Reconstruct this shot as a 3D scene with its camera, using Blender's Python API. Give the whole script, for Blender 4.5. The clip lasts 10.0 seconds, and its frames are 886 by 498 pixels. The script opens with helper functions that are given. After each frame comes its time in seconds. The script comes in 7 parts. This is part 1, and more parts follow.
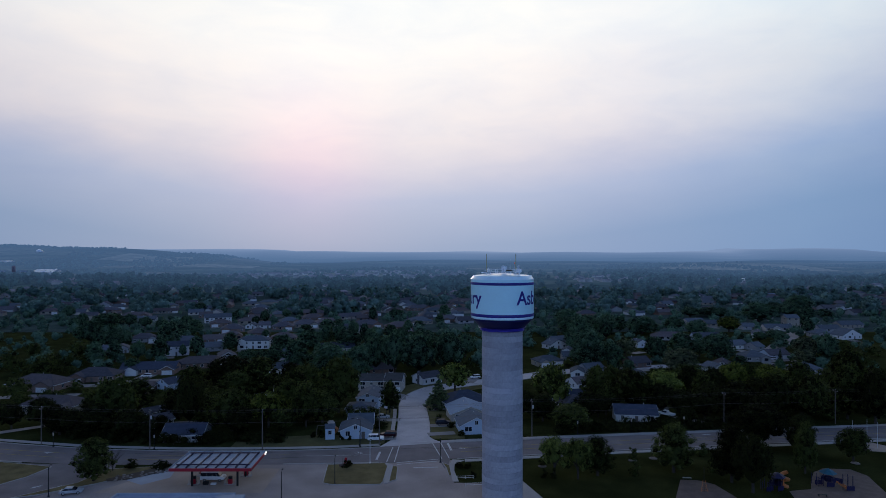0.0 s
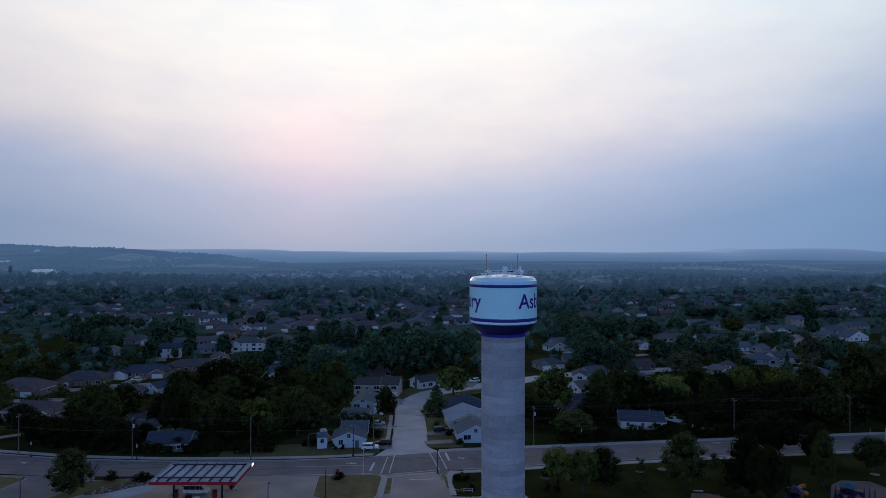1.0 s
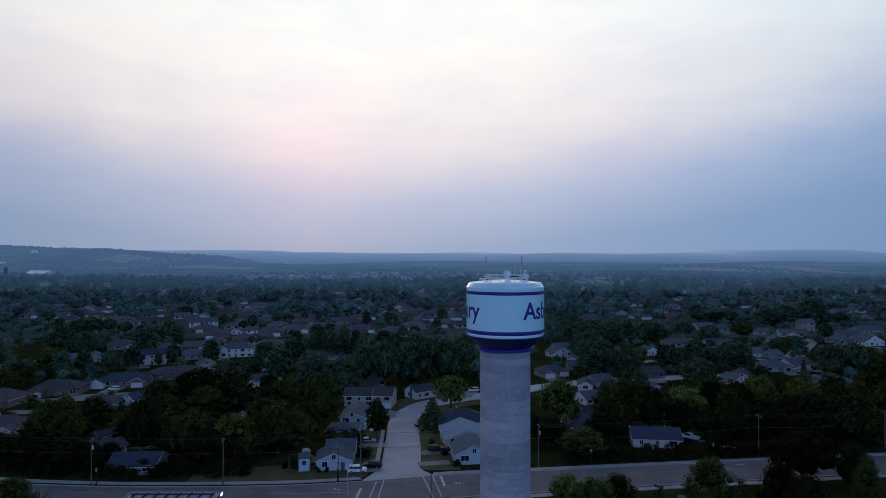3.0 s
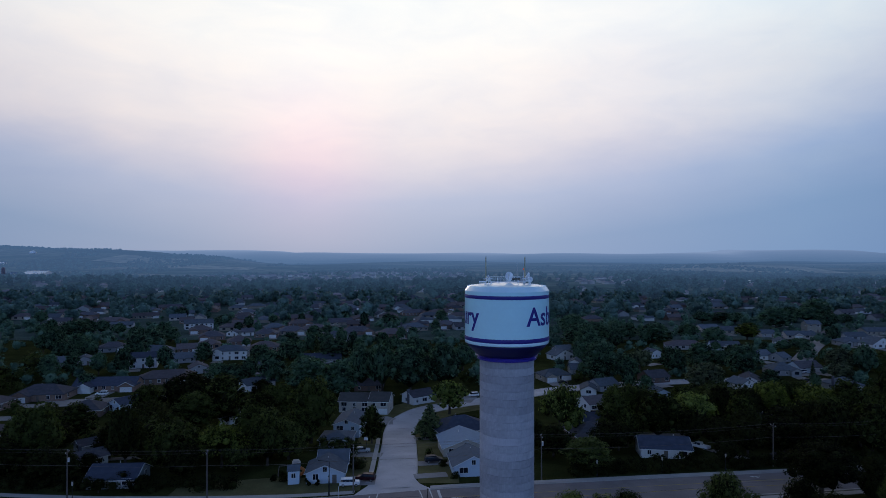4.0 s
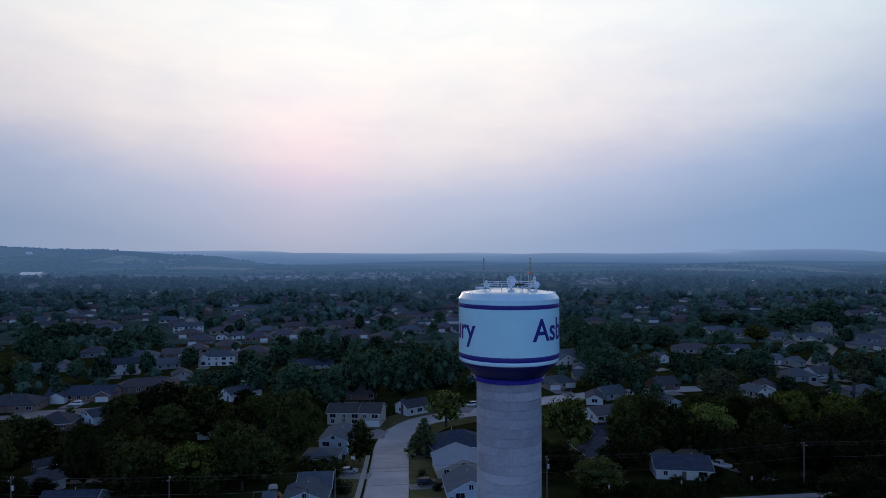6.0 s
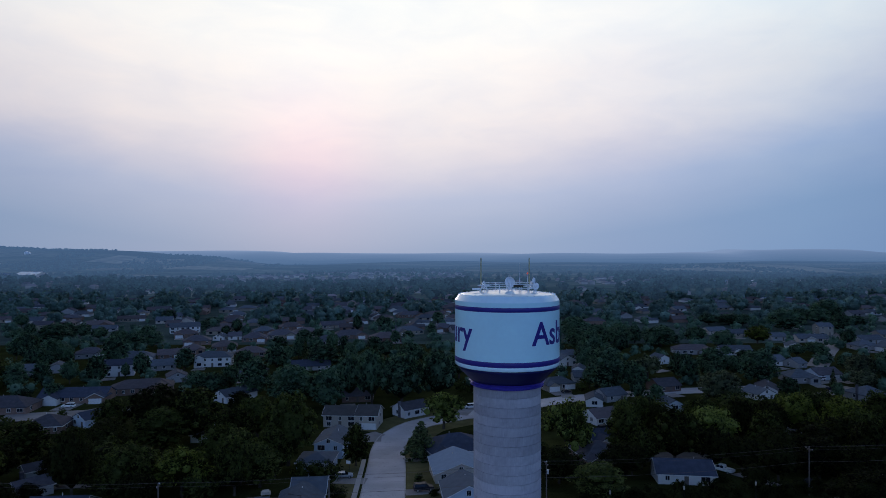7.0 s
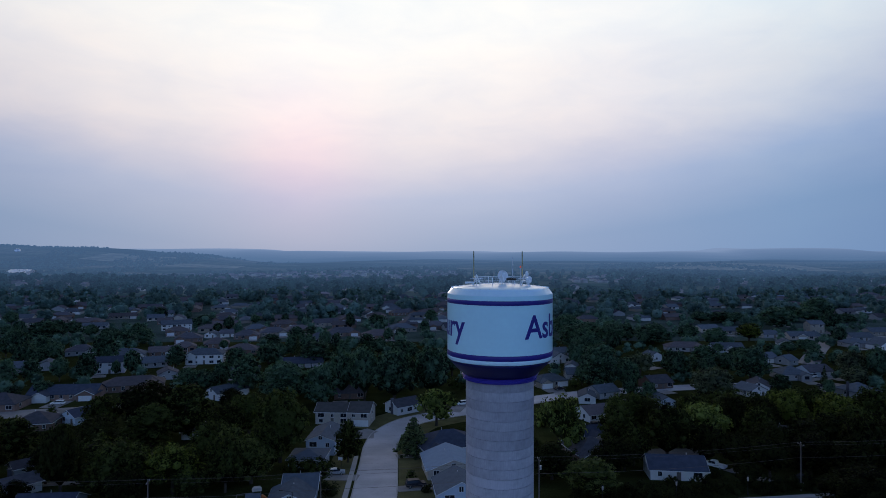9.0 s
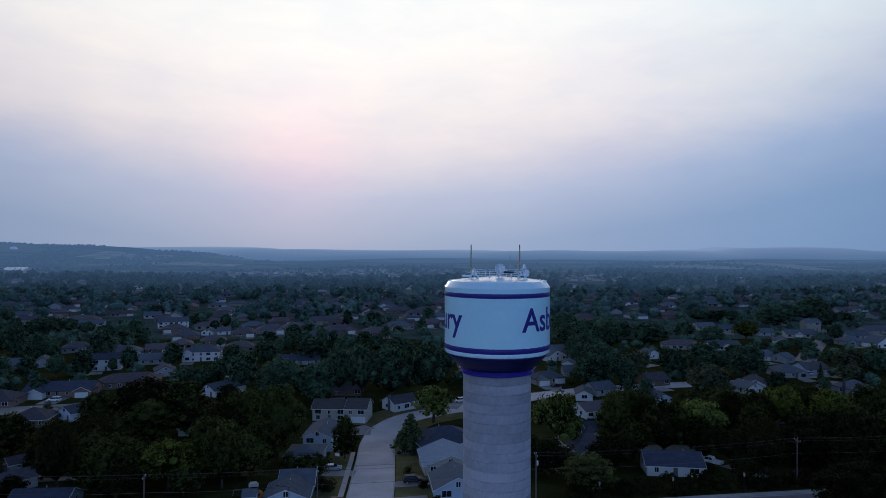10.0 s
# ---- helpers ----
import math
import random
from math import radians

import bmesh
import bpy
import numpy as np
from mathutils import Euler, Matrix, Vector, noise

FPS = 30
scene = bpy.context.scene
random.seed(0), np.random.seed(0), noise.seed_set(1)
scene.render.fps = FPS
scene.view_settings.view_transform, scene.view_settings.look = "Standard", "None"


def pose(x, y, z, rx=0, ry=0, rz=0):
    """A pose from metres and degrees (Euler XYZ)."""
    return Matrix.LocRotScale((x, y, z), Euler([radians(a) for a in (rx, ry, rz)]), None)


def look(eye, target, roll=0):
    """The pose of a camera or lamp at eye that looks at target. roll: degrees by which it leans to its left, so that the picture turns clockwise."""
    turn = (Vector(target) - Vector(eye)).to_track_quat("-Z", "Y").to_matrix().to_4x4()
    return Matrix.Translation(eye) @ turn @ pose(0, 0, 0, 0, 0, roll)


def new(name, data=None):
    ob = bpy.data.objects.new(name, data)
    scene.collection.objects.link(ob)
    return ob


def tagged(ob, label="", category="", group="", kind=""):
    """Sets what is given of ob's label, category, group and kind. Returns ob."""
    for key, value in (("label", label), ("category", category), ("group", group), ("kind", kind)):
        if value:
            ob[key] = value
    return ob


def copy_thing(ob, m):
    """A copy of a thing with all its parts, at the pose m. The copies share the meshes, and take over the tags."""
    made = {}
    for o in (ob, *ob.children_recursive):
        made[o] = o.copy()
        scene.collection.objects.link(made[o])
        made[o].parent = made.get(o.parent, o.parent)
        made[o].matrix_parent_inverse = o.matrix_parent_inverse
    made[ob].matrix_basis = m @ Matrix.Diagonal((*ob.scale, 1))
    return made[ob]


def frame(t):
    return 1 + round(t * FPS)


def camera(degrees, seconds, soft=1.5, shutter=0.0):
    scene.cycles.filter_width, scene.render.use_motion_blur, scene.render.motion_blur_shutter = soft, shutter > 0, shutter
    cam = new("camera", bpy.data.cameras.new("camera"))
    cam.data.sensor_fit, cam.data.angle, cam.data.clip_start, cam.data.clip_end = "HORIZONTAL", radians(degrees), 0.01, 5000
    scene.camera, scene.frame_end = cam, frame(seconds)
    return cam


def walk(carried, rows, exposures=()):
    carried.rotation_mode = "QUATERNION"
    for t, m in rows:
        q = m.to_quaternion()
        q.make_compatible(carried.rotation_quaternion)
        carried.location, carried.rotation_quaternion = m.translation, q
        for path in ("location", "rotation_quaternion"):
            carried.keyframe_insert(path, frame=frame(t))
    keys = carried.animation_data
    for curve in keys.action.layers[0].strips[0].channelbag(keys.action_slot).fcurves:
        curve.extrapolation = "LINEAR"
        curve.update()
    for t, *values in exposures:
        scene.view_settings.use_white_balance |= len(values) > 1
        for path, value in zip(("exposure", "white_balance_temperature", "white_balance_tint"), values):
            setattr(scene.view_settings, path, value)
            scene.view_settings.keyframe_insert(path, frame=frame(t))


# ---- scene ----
cam = camera(69.2, 10.0, soft=0.7)
PATH = [
    (0, (-12.435, -135.327, 53.909), (-11.935, -35.327, 54.209), -0.0),
    (0.5, (-12.126, -131.157, 54.056), (-11.626, -31.157, 54.306), 0.0),
    (1, (-11.908, -126.923, 53.887), (-11.308, -26.923, 54.187), 0.0),
    (1.5, (-11.487, -122.746, 53.875), (-10.937, -22.746, 54.225), 0.0),
    (2, (-11.208, -118.502, 53.794), (-10.608, -18.502, 54.294), 0.0),
    (2.5, (-10.884, -114.144, 53.884), (-10.284, -14.144, 54.334), -0.0),
    (4, (-9.947, -101.290, 54.001), (-9.347, -1.290, 54.501), -0.0),
    (4.5, (-9.571, -96.804, 54.009), (-8.971, 3.196, 54.459), -0.0),
    (5, (-9.292, -92.750, 53.976), (-8.692, 7.250, 54.476), -0.0),
    (5.5, (-8.869, -88.399, 54.050), (-8.269, 11.601, 54.550), -0.1),
    (7, (-8.048, -81.711, 54.050), (-7.248, 18.289, 54.550), -0.1),
    (7.5, (-7.861, -81.311, 53.999), (-6.861, 18.689, 54.449), -0.1),
    (8, (-7.880, -81.256, 54.061), (-6.530, 18.744, 54.462), 0.0),
    (8.5, (-7.921, -81.078, 53.735), (-6.321, 18.922, 54.085), 0.0),
    (9, (-7.949, -81.061, 53.378), (-6.099, 18.889, 53.628), 0.0),
    (9.5, (-7.913, -81.013, 53.026), (-5.863, 18.937, 53.177), 0.1),
    (10, (-7.934, -80.928, 52.685), (-5.684, 19.072, 52.735), 0.1),
]
walk(cam, [(t, look(eye, target, roll)) for t, eye, target, roll in PATH])

# ---- world, sun ----
def ramp(nt, fac, stops, interp="LINEAR"):
    n = nt.nodes.new("ShaderNodeValToRGB")
    e = n.color_ramp.elements
    n.color_ramp.interpolation = interp
    while len(e) < len(stops):
        e.new(0.5)
    for i, (p, c) in enumerate(stops):
        e[i].position, e[i].color = p, (*c, 1)
    nt.links.new(fac, n.inputs[0])
    return n.outputs[0]


def calc(nt, op, a, b=0.0, clamp=False):
    n = nt.nodes.new("ShaderNodeMath")
    n.operation, n.use_clamp = op, clamp
    for s, v in zip(n.inputs, (a, b)):
        if isinstance(v, (int, float)):
            s.default_value = v
        else:
            nt.links.new(v, s)
    return n.outputs[0]


def blend(nt, kind, fac, a, b):
    n = nt.nodes.new("ShaderNodeMix")
    n.data_type, n.blend_type = "RGBA", kind
    for s, v in ((n.inputs[0], fac), (n.inputs[6], a), (n.inputs[7], b)):
        if isinstance(v, (int, float)):
            s.default_value = v
        elif isinstance(v, tuple):
            s.default_value = (*v, 1)
        else:
            nt.links.new(v, s)
    return n.outputs[2]


SUN_AZ, SUN_EL = radians(-11.5), radians(8.5)  # azimuth from +y towards +x
SUN_WAY = Vector((math.sin(SUN_AZ) * math.cos(SUN_EL), math.cos(SUN_AZ) * math.cos(SUN_EL), math.sin(SUN_EL)))


def make_world():
    w = bpy.data.worlds.new("dusk_sky")
    scene.world = w
    w.use_nodes = True
    nt = w.node_tree
    nt.nodes.clear()
    co = nt.nodes.new("ShaderNodeTexCoord").outputs["Generated"]
    sep = nt.nodes.new("ShaderNodeSeparateXYZ")
    nt.links.new(co, sep.inputs[0])
    x, y, z = sep.outputs
    # streaked thin cloud bends the height at which the haze thins out
    st = nt.nodes.new("ShaderNodeMapping")
    st.inputs["Scale"].default_value = (2.2, 2.2, 6.5)
    st.inputs["Rotation"].default_value = (0, radians(7), 0)
    nt.links.new(co, st.inputs[0])
    no = nt.nodes.new("ShaderNodeTexNoise")
    no.inputs["Scale"].default_value, no.inputs["Detail"].default_value = 1.6, 5
    no.inputs["Roughness"].default_value = 0.55
    nt.links.new(st.outputs[0], no.inputs["Vector"])
    wob = calc(nt, "MULTIPLY", calc(nt, "SUBTRACT", no.outputs["Fac"], 0.5), 0.075)
    wob = calc(nt, "MULTIPLY", wob, calc(nt, "MULTIPLY", z, 5.0, True))
    # the bright veil over the sunset hangs lowest before the sun and lifts to both sides
    off = calc(nt, "ADD", x, 0.15)
    right = calc(nt, "MAXIMUM", off, 0.0)
    left = calc(nt, "MINIMUM", off, 0.0)
    lift = calc(nt, "ADD", calc(nt, "MULTIPLY", calc(nt, "MULTIPLY", right, right), 0.165), calc(nt, "MULTIPLY", calc(nt, "MULTIPLY", left, left), 0.3))
    lift = calc(nt, "MINIMUM", lift, 0.14)
    h = calc(nt, "SUBTRACT", calc(nt, "ADD", calc(nt, "ADD", z, wob), 0.15), lift, True)
    col = ramp(nt, h, [(0.0, (0.235, 0.335, 0.53)), (0.15, (0.285, 0.385, 0.575)), (0.19, (0.375, 0.45, 0.63)), (0.225, (0.455, 0.515, 0.69)),
                       (0.255, (0.59, 0.60, 0.73)), (0.29, (0.745, 0.71, 0.78)), (0.33, (0.86, 0.81, 0.84)), (0.39, (0.945, 0.905, 0.91)), (0.45, (0.99, 0.98, 0.97)),
                       (0.56, (0.97, 1.0, 1.0)), (0.66, (0.32, 0.40, 0.54)), (0.79, (0.155, 0.195, 0.28)), (1.0, (0.095, 0.122, 0.20))])
    wisp = nt.nodes.new("ShaderNodeTexNoise")
    wisp.inputs["Scale"].default_value, wisp.inputs["Detail"].default_value, wisp.inputs["Roughness"].default_value = 4.0, 6, 0.55
    wisp.inputs["Distortion"].default_value = 0.5
    nt.links.new(st.outputs[0], wisp.inputs["Vector"])
    veil = ramp(nt, wisp.outputs["Fac"], [(0.3, (0.94, 0.955, 0.98)), (0.5, (0.99, 0.99, 0.99)), (0.7, (1.04, 1.02, 0.995))])
    col = blend(nt, "MULTIPLY", calc(nt, "MULTIPLY", z, 6.0, True), col, veil)
    # the sky grows bluer and darker away from the sunset
    az = calc(nt, "ADD", calc(nt, "MULTIPLY", x, 0.5), 0.5, True)
    side = ramp(nt, az, [(0.0, (0.45, 0.55, 0.72)), (0.18, (0.80, 0.83, 0.86)), (0.28, (0.925, 0.925, 0.93)), (0.40, (0.985, 0.985, 0.99)), (0.56, (1, 1, 1)),
                         (0.64, (0.91, 0.94, 0.98)), (0.75, (0.75, 0.87, 0.95)), (1.0, (0.33, 0.47, 0.7))])
    col = blend(nt, "MULTIPLY", 1.0, col, side)
    back = ramp(nt, calc(nt, "ADD", calc(nt, "MULTIPLY", y, 0.5), 0.5, True),
                [(0.0, (0.54, 0.84, 1.4)), (0.45, (0.39, 0.56, 0.86)), (0.8, (1, 1, 1))])
    col = blend(nt, "MULTIPLY", 1.0, col, back)
    # pink glow where the sun stands behind the haze
    dot = nt.nodes.new("ShaderNodeVectorMath")
    dot.operation = "DOT_PRODUCT"
    nt.links.new(co, dot.inputs[0])
    dot.inputs[1].default_value = SUN_WAY
    glow = calc(nt, "POWER", calc(nt, "MAXIMUM", dot.outputs["Value"], 0.0), 210.0)
    col = blend(nt, "ADD", calc(nt, "MULTIPLY", glow, 1.0), col, (0.10, 0.0, 0.012))
    sky = nt.nodes.new("ShaderNodeTexSky")
    sky.sky_type, sky.sun_disc = "NISHITA", False
    sky.sun_elevation, sky.sun_rotation = SUN_EL, SUN_AZ
    col = blend(nt, "ADD", 0.0012, col, sky.outputs[0])
    bg = nt.nodes.new("ShaderNodeBackground")
    nt.links.new(col, bg.inputs[0])
    bg.inputs[1].default_value = 1.0
    nt.links.new(bg.outputs[0], nt.nodes.new("ShaderNodeOutputWorld").inputs[0])


make_world()
sun = new("sun", bpy.data.lights.new("sun", "SUN"))
sun.data.energy, sun.data.angle, sun.data.color = 0.2, radians(20), (1.0, 0.88, 0.86)
sun.matrix_world = look(SUN_WAY * 300, (0, 0, 0))


# ---- materials ----
def mat(name, color, rough=0.8, scale=1.0, var=0.25, bump=0.0, metal=0.0, rand=0.0, island=0.0, fine=8.0, coat=0.0, glow=0.0, spec=0.3):
    """Procedural surface: two scales of noise over the base colour, relief from the finer one."""
    m = bpy.data.materials.new(name)
    m.use_nodes = True
    nt = m.node_tree
    b = nt.nodes["Principled BSDF"]
    co = nt.nodes.new("ShaderNodeTexCoord").outputs["Object"]
    n1, n2 = nt.nodes.new("ShaderNodeTexNoise"), nt.nodes.new("ShaderNodeTexNoise")
    for n, s, d in ((n1, scale, 3), (n2, scale * fine, 4)):
        n.inputs["Scale"].default_value, n.inputs["Detail"].default_value = s, d
        nt.links.new(co, n.inputs["Vector"])
    f = calc(nt, "ADD", calc(nt, "MULTIPLY", n1.outputs["Fac"], 0.6), calc(nt, "MULTIPLY", n2.outputs["Fac"], 0.4))
    if rand:
        r = nt.nodes.new("ShaderNodeObjectInfo").outputs["Random"]
        f = calc(nt, "ADD", f, calc(nt, "MULTIPLY", calc(nt, "SUBTRACT", r, 0.5), rand))
    if island:
        r = nt.nodes.new("ShaderNodeNewGeometry").outputs["Random Per Island"]
        f = calc(nt, "ADD", f, calc(nt, "MULTIPLY", calc(nt, "SUBTRACT", r, 0.5), island))
    lo = tuple(c * (1 - var) for c in color)
    hi = tuple(min(1, c * (1 + 1.3 * var)) for c in color)
    c = ramp(nt, f, [(0.25, lo), (0.5, color), (0.75, hi)])
    nt.links.new(c, b.inputs["Base Color"])
    b.inputs["Roughness"].default_value, b.inputs["Metallic"].default_value = rough, metal
    b.inputs["Coat Weight"].default_value = coat
    b.inputs["Specular IOR Level"].default_value = spec
    if glow:
        nt.links.new(c, b.inputs["Emission Color"])
        b.inputs["Emission Strength"].default_value = glow
    if bump:
        bn = nt.nodes.new("ShaderNodeBump")
        bn.inputs["Strength"].default_value, bn.inputs["Distance"].default_value = bump, 0.02
        nt.links.new(n2.outputs["Fac"], bn.inputs["Height"])
        nt.links.new(bn.outputs[0], b.inputs["Normal"])
    return m


def board_formed(name, color):
    """Concrete cast against upright boards: soft upright streaks, blotches, and a tone of its own for each ring."""
    m = mat(name, color, 0.85, 0.35, 0.24, 0.3, rand=0.32, fine=6, spec=0.2)
    nt = m.node_tree
    b = nt.nodes["Principled BSDF"]
    src = b.inputs["Base Color"].links[0].from_socket
    mp = nt.nodes.new("ShaderNodeMapping")
    mp.inputs["Scale"].default_value = (9.0, 9.0, 0.5)
    nt.links.new(nt.nodes.new("ShaderNodeTexCoord").outputs["Object"], mp.inputs[0])
    n = nt.nodes.new("ShaderNodeTexNoise")
    n.inputs["Scale"].default_value, n.inputs["Detail"].default_value, n.inputs["Roughness"].default_value = 1.4, 4, 0.65
    nt.links.new(mp.outputs[0], n.inputs["Vector"])
    tone = ramp(nt, n.outputs["Fac"], [(0.3, (0.86, 0.86, 0.87)), (0.5, (0.99, 0.99, 0.99)), (0.7, (1.08, 1.07, 1.06))])
    nt.links.new(blend(nt, "MULTIPLY", 1.0, src, tone), b.inputs["Base Color"])
    return m


M = {
    "yard": mat("front_lawn_grass", (0.115, 0.105, 0.05), 0.95, 0.2, 0.45, 0.6, fine=24, spec=0.0),
    "lawn": mat("lawn", (0.033, 0.036, 0.012), 0.95, 0.09, 0.75, 0.6, fine=30, spec=0.0),
    # grass colour with distance haze painted in
    "hazed_grass": mat("haze_tinted_grass", (0.060, 0.086, 0.078), 0.95, 0.05, 0.6, 0.3, fine=12, spec=0.0),
    "dry": mat("dry_grass", (0.165, 0.132, 0.066), 0.95, 0.3, 0.4, 0.6, fine=30, spec=0.0),
    "asphalt": mat("asphalt", (0.182, 0.158, 0.158), 0.85, 0.15, 0.34, 0.3, fine=40, spec=0.15),
    "lot": mat("lot_asphalt", (0.32, 0.268, 0.25), 0.88, 0.1, 0.38, 0.3, fine=40, spec=0.15),
    "apron": mat("brown_concrete", (0.36, 0.28, 0.23), 0.85, 0.12, 0.3, 0.3, fine=30, spec=0.2),
    "tar": mat("crack_tar", (0.05, 0.045, 0.045), 0.7, 2, 0.2),
    "ribsteel": mat("dark_navy_steel", (0.016, 0.016, 0.045), 0.6, 2, 0.15),
    "newslab": mat("new_concrete_slab", (0.34, 0.36, 0.40), 0.85, 0.2, 0.15, 0.2, fine=30, spec=0.2),
    "concrete": mat("concrete_paving", (0.37, 0.345, 0.33), 0.85, 0.2, 0.18, 0.3, fine=30, spec=0.2),
    "drive": mat("weathered_driveway_concrete", (0.25, 0.232, 0.228), 0.88, 0.25, 0.25, 0.3, fine=30, spec=0.15),
    "oldlot": mat("old_dark_asphalt", (0.085, 0.082, 0.085), 0.9, 0.2, 0.35, 0.3, fine=30, spec=0.1),
    "street": mat("concrete_street", (0.44, 0.415, 0.425), 0.85, 0.12, 0.3, 0.3, fine=40, spec=0.2),
    "mark": mat("road_paint", (0.5, 0.5, 0.5), 0.7, 3, 0.25),
    "yellowmark": mat("yellow_road_paint", (0.4, 0.28, 0.06), 0.7, 3, 0.25),
    "mulch": mat("playground_mulch", (0.185, 0.135, 0.11), 0.95, 0.5, 0.3, 0.5, fine=20, spec=0.1),
    "rock": mat("landscape_rock", (0.2, 0.17, 0.15), 0.9, 1.5, 0.35, 0.4, rand=0.5, spec=0.1),
    "tank": mat("pale_blue_tank_paint", (0.62, 0.92, 0.97), 0.3, 0.25, 0.04, 0.02, coat=0.3),
    "white": mat("white_paint", (0.78, 0.80, 0.82), 0.4, 0.6, 0.06),
    "tankwhite": mat("white_tank_paint", (0.72, 0.93, 1.0), 0.25, 0.3, 0.07, coat=0.7, spec=0.4),
    "navy": mat("navy_tank_paint", (0.038, 0.026, 0.22), 0.4, 0.5, 0.08),
    "cone": mat("dark_navy_paint", (0.012, 0.013, 0.085), 0.35, 0.5, 0.1),
    "ring": mat("royal_blue_paint", (0.045, 0.03, 0.30), 0.4, 0.6, 0.1),
    "tower_concrete": board_formed("formed_concrete", (0.385, 0.367, 0.39)),
    "steel": mat("galvanised_steel", (0.6, 0.62, 0.65), 0.45, 2, 0.12, metal=0.6),
    "brass": mat("weathered_antenna_sleeve", (0.42, 0.38, 0.23), 0.6, 2, 0.2),
    "dish": mat("white_dish", (0.8, 0.82, 0.85), 0.4, 2, 0.06),
    "black": mat("black_metal", (0.012, 0.012, 0.014), 0.5, 2, 0.2),
    "wood": mat("weathered_pole_wood", (0.13, 0.11, 0.1), 0.9, 1.5, 0.3, 0.3),
    "wire": mat("cable", (0.15, 0.13, 0.115), 0.95, 1, 0.1, spec=0.05),
    "bark": mat("bark", (0.06, 0.05, 0.042), 0.95, 2.5, 0.35, 0.5, spec=0.1),
    "red": mat("red_paint", (0.33, 0.015, 0.03), 0.4, 1, 0.12),
    "blue": mat("pale_blue_siding", (0.42, 0.50, 0.60), 0.7, 0.6, 0.08, rand=0.2, spec=0.1),
    "whitewall": mat("white_siding", (0.60, 0.60, 0.61), 0.7, 0.6, 0.08, rand=0.2, spec=0.1),
    "tan": mat("tan_siding", (0.27, 0.24, 0.205), 0.75, 0.6, 0.12, rand=0.3, spec=0.1),
    "cream": mat("cream_siding", (0.43, 0.39, 0.355), 0.75, 0.6, 0.1, rand=0.2, spec=0.1),
    "grey": mat("grey_siding", (0.28, 0.29, 0.31), 0.75, 0.6, 0.12, rand=0.3, spec=0.1),
    "brick": mat("brick_wall", (0.19, 0.13, 0.11), 0.85, 1.2, 0.3, 0.3, rand=0.3, spec=0.1),
    "r_slate": mat("slate_grey_shingles", (0.092, 0.108, 0.132), 0.9, 0.8, 0.25, 0.4, rand=0.4, fine=12, spec=0.08),
    "r_dark": mat("charcoal_shingles", (0.085, 0.083, 0.1), 0.9, 0.8, 0.3, 0.4, rand=0.4, fine=12, spec=0.08),
    "r_brown": mat("brown_shingles", (0.108, 0.092, 0.100), 0.9, 0.8, 0.25, 0.4, rand=0.4, fine=12, spec=0.08),
    "r_navy": mat("blue_grey_shingles", (0.052, 0.061, 0.09), 0.9, 0.8, 0.25, 0.4, rand=0.2, fine=12, spec=0.08),
    "r_grey": mat("weathered_grey_shingles", (0.072, 0.068, 0.068), 0.9, 0.8, 0.2, 0.4, rand=0.2, fine=12, spec=0.08),
    "r_pale": mat("pale_blue_metal_roof", (0.20, 0.27, 0.36), 0.8, 0.8, 0.14, rand=0.2, spec=0.15),
    "trim": mat("white_trim", (0.62, 0.63, 0.65), 0.6, 1, 0.06),
    "glass": mat("window_glass", (0.015, 0.018, 0.025), 0.06, 1, 0.1),
    "tyre": mat("rubber", (0.015, 0.015, 0.016), 0.85, 3, 0.2),
    "rim": mat("alloy", (0.45, 0.46, 0.48), 0.35, 3, 0.1, metal=0.8),
    "car_white": mat("white_car_paint", (0.72, 0.73, 0.75), 0.5, 1, 0.03, coat=0.12),
    "car_silver": mat("silver_car_paint", (0.38, 0.41, 0.45), 0.5, 1, 0.05, metal=0.3, coat=0.12),
    "car_dark": mat("dark_car_paint", (0.016, 0.017, 0.024), 0.5, 1, 0.08, spec=0.12),
    "car_red": mat("maroon_car_paint", (0.03, 0.007, 0.010), 0.5, 1, 0.08, spec=0.12),
    "lens": mat("lamp_lens", (0.22, 0.03, 0.03), 0.2, 2, 0.1),
    "orange": mat("orange_plastic", (0.5, 0.17, 0.05), 0.45, 2, 0.1),
    "teal": mat("teal_plastic", (0.05, 0.2, 0.28), 0.45, 2, 0.12),
    "purple": mat("violet_plastic", (0.018, 0.014, 0.055), 0.45, 2, 0.12),
    "canopy": mat("canopy_roof_sheet", (0.30, 0.35, 0.42), 0.8, 0.5, 0.12),
    "lawnbed": mat("bare_soil", (0.09, 0.07, 0.055), 0.95, 1, 0.3, 0.4, spec=0.1),
}
# T is lightened and blued, painting distance haze into the leaves
GREEN = {"M": (0.036, 0.043, 0.013), "D": (0.0165, 0.0185, 0.0062), "Y": (0.078, 0.090, 0.020), "G": (0.070, 0.083, 0.052),
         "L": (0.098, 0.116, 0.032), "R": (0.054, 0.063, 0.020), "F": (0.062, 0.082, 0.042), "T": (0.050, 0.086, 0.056)}


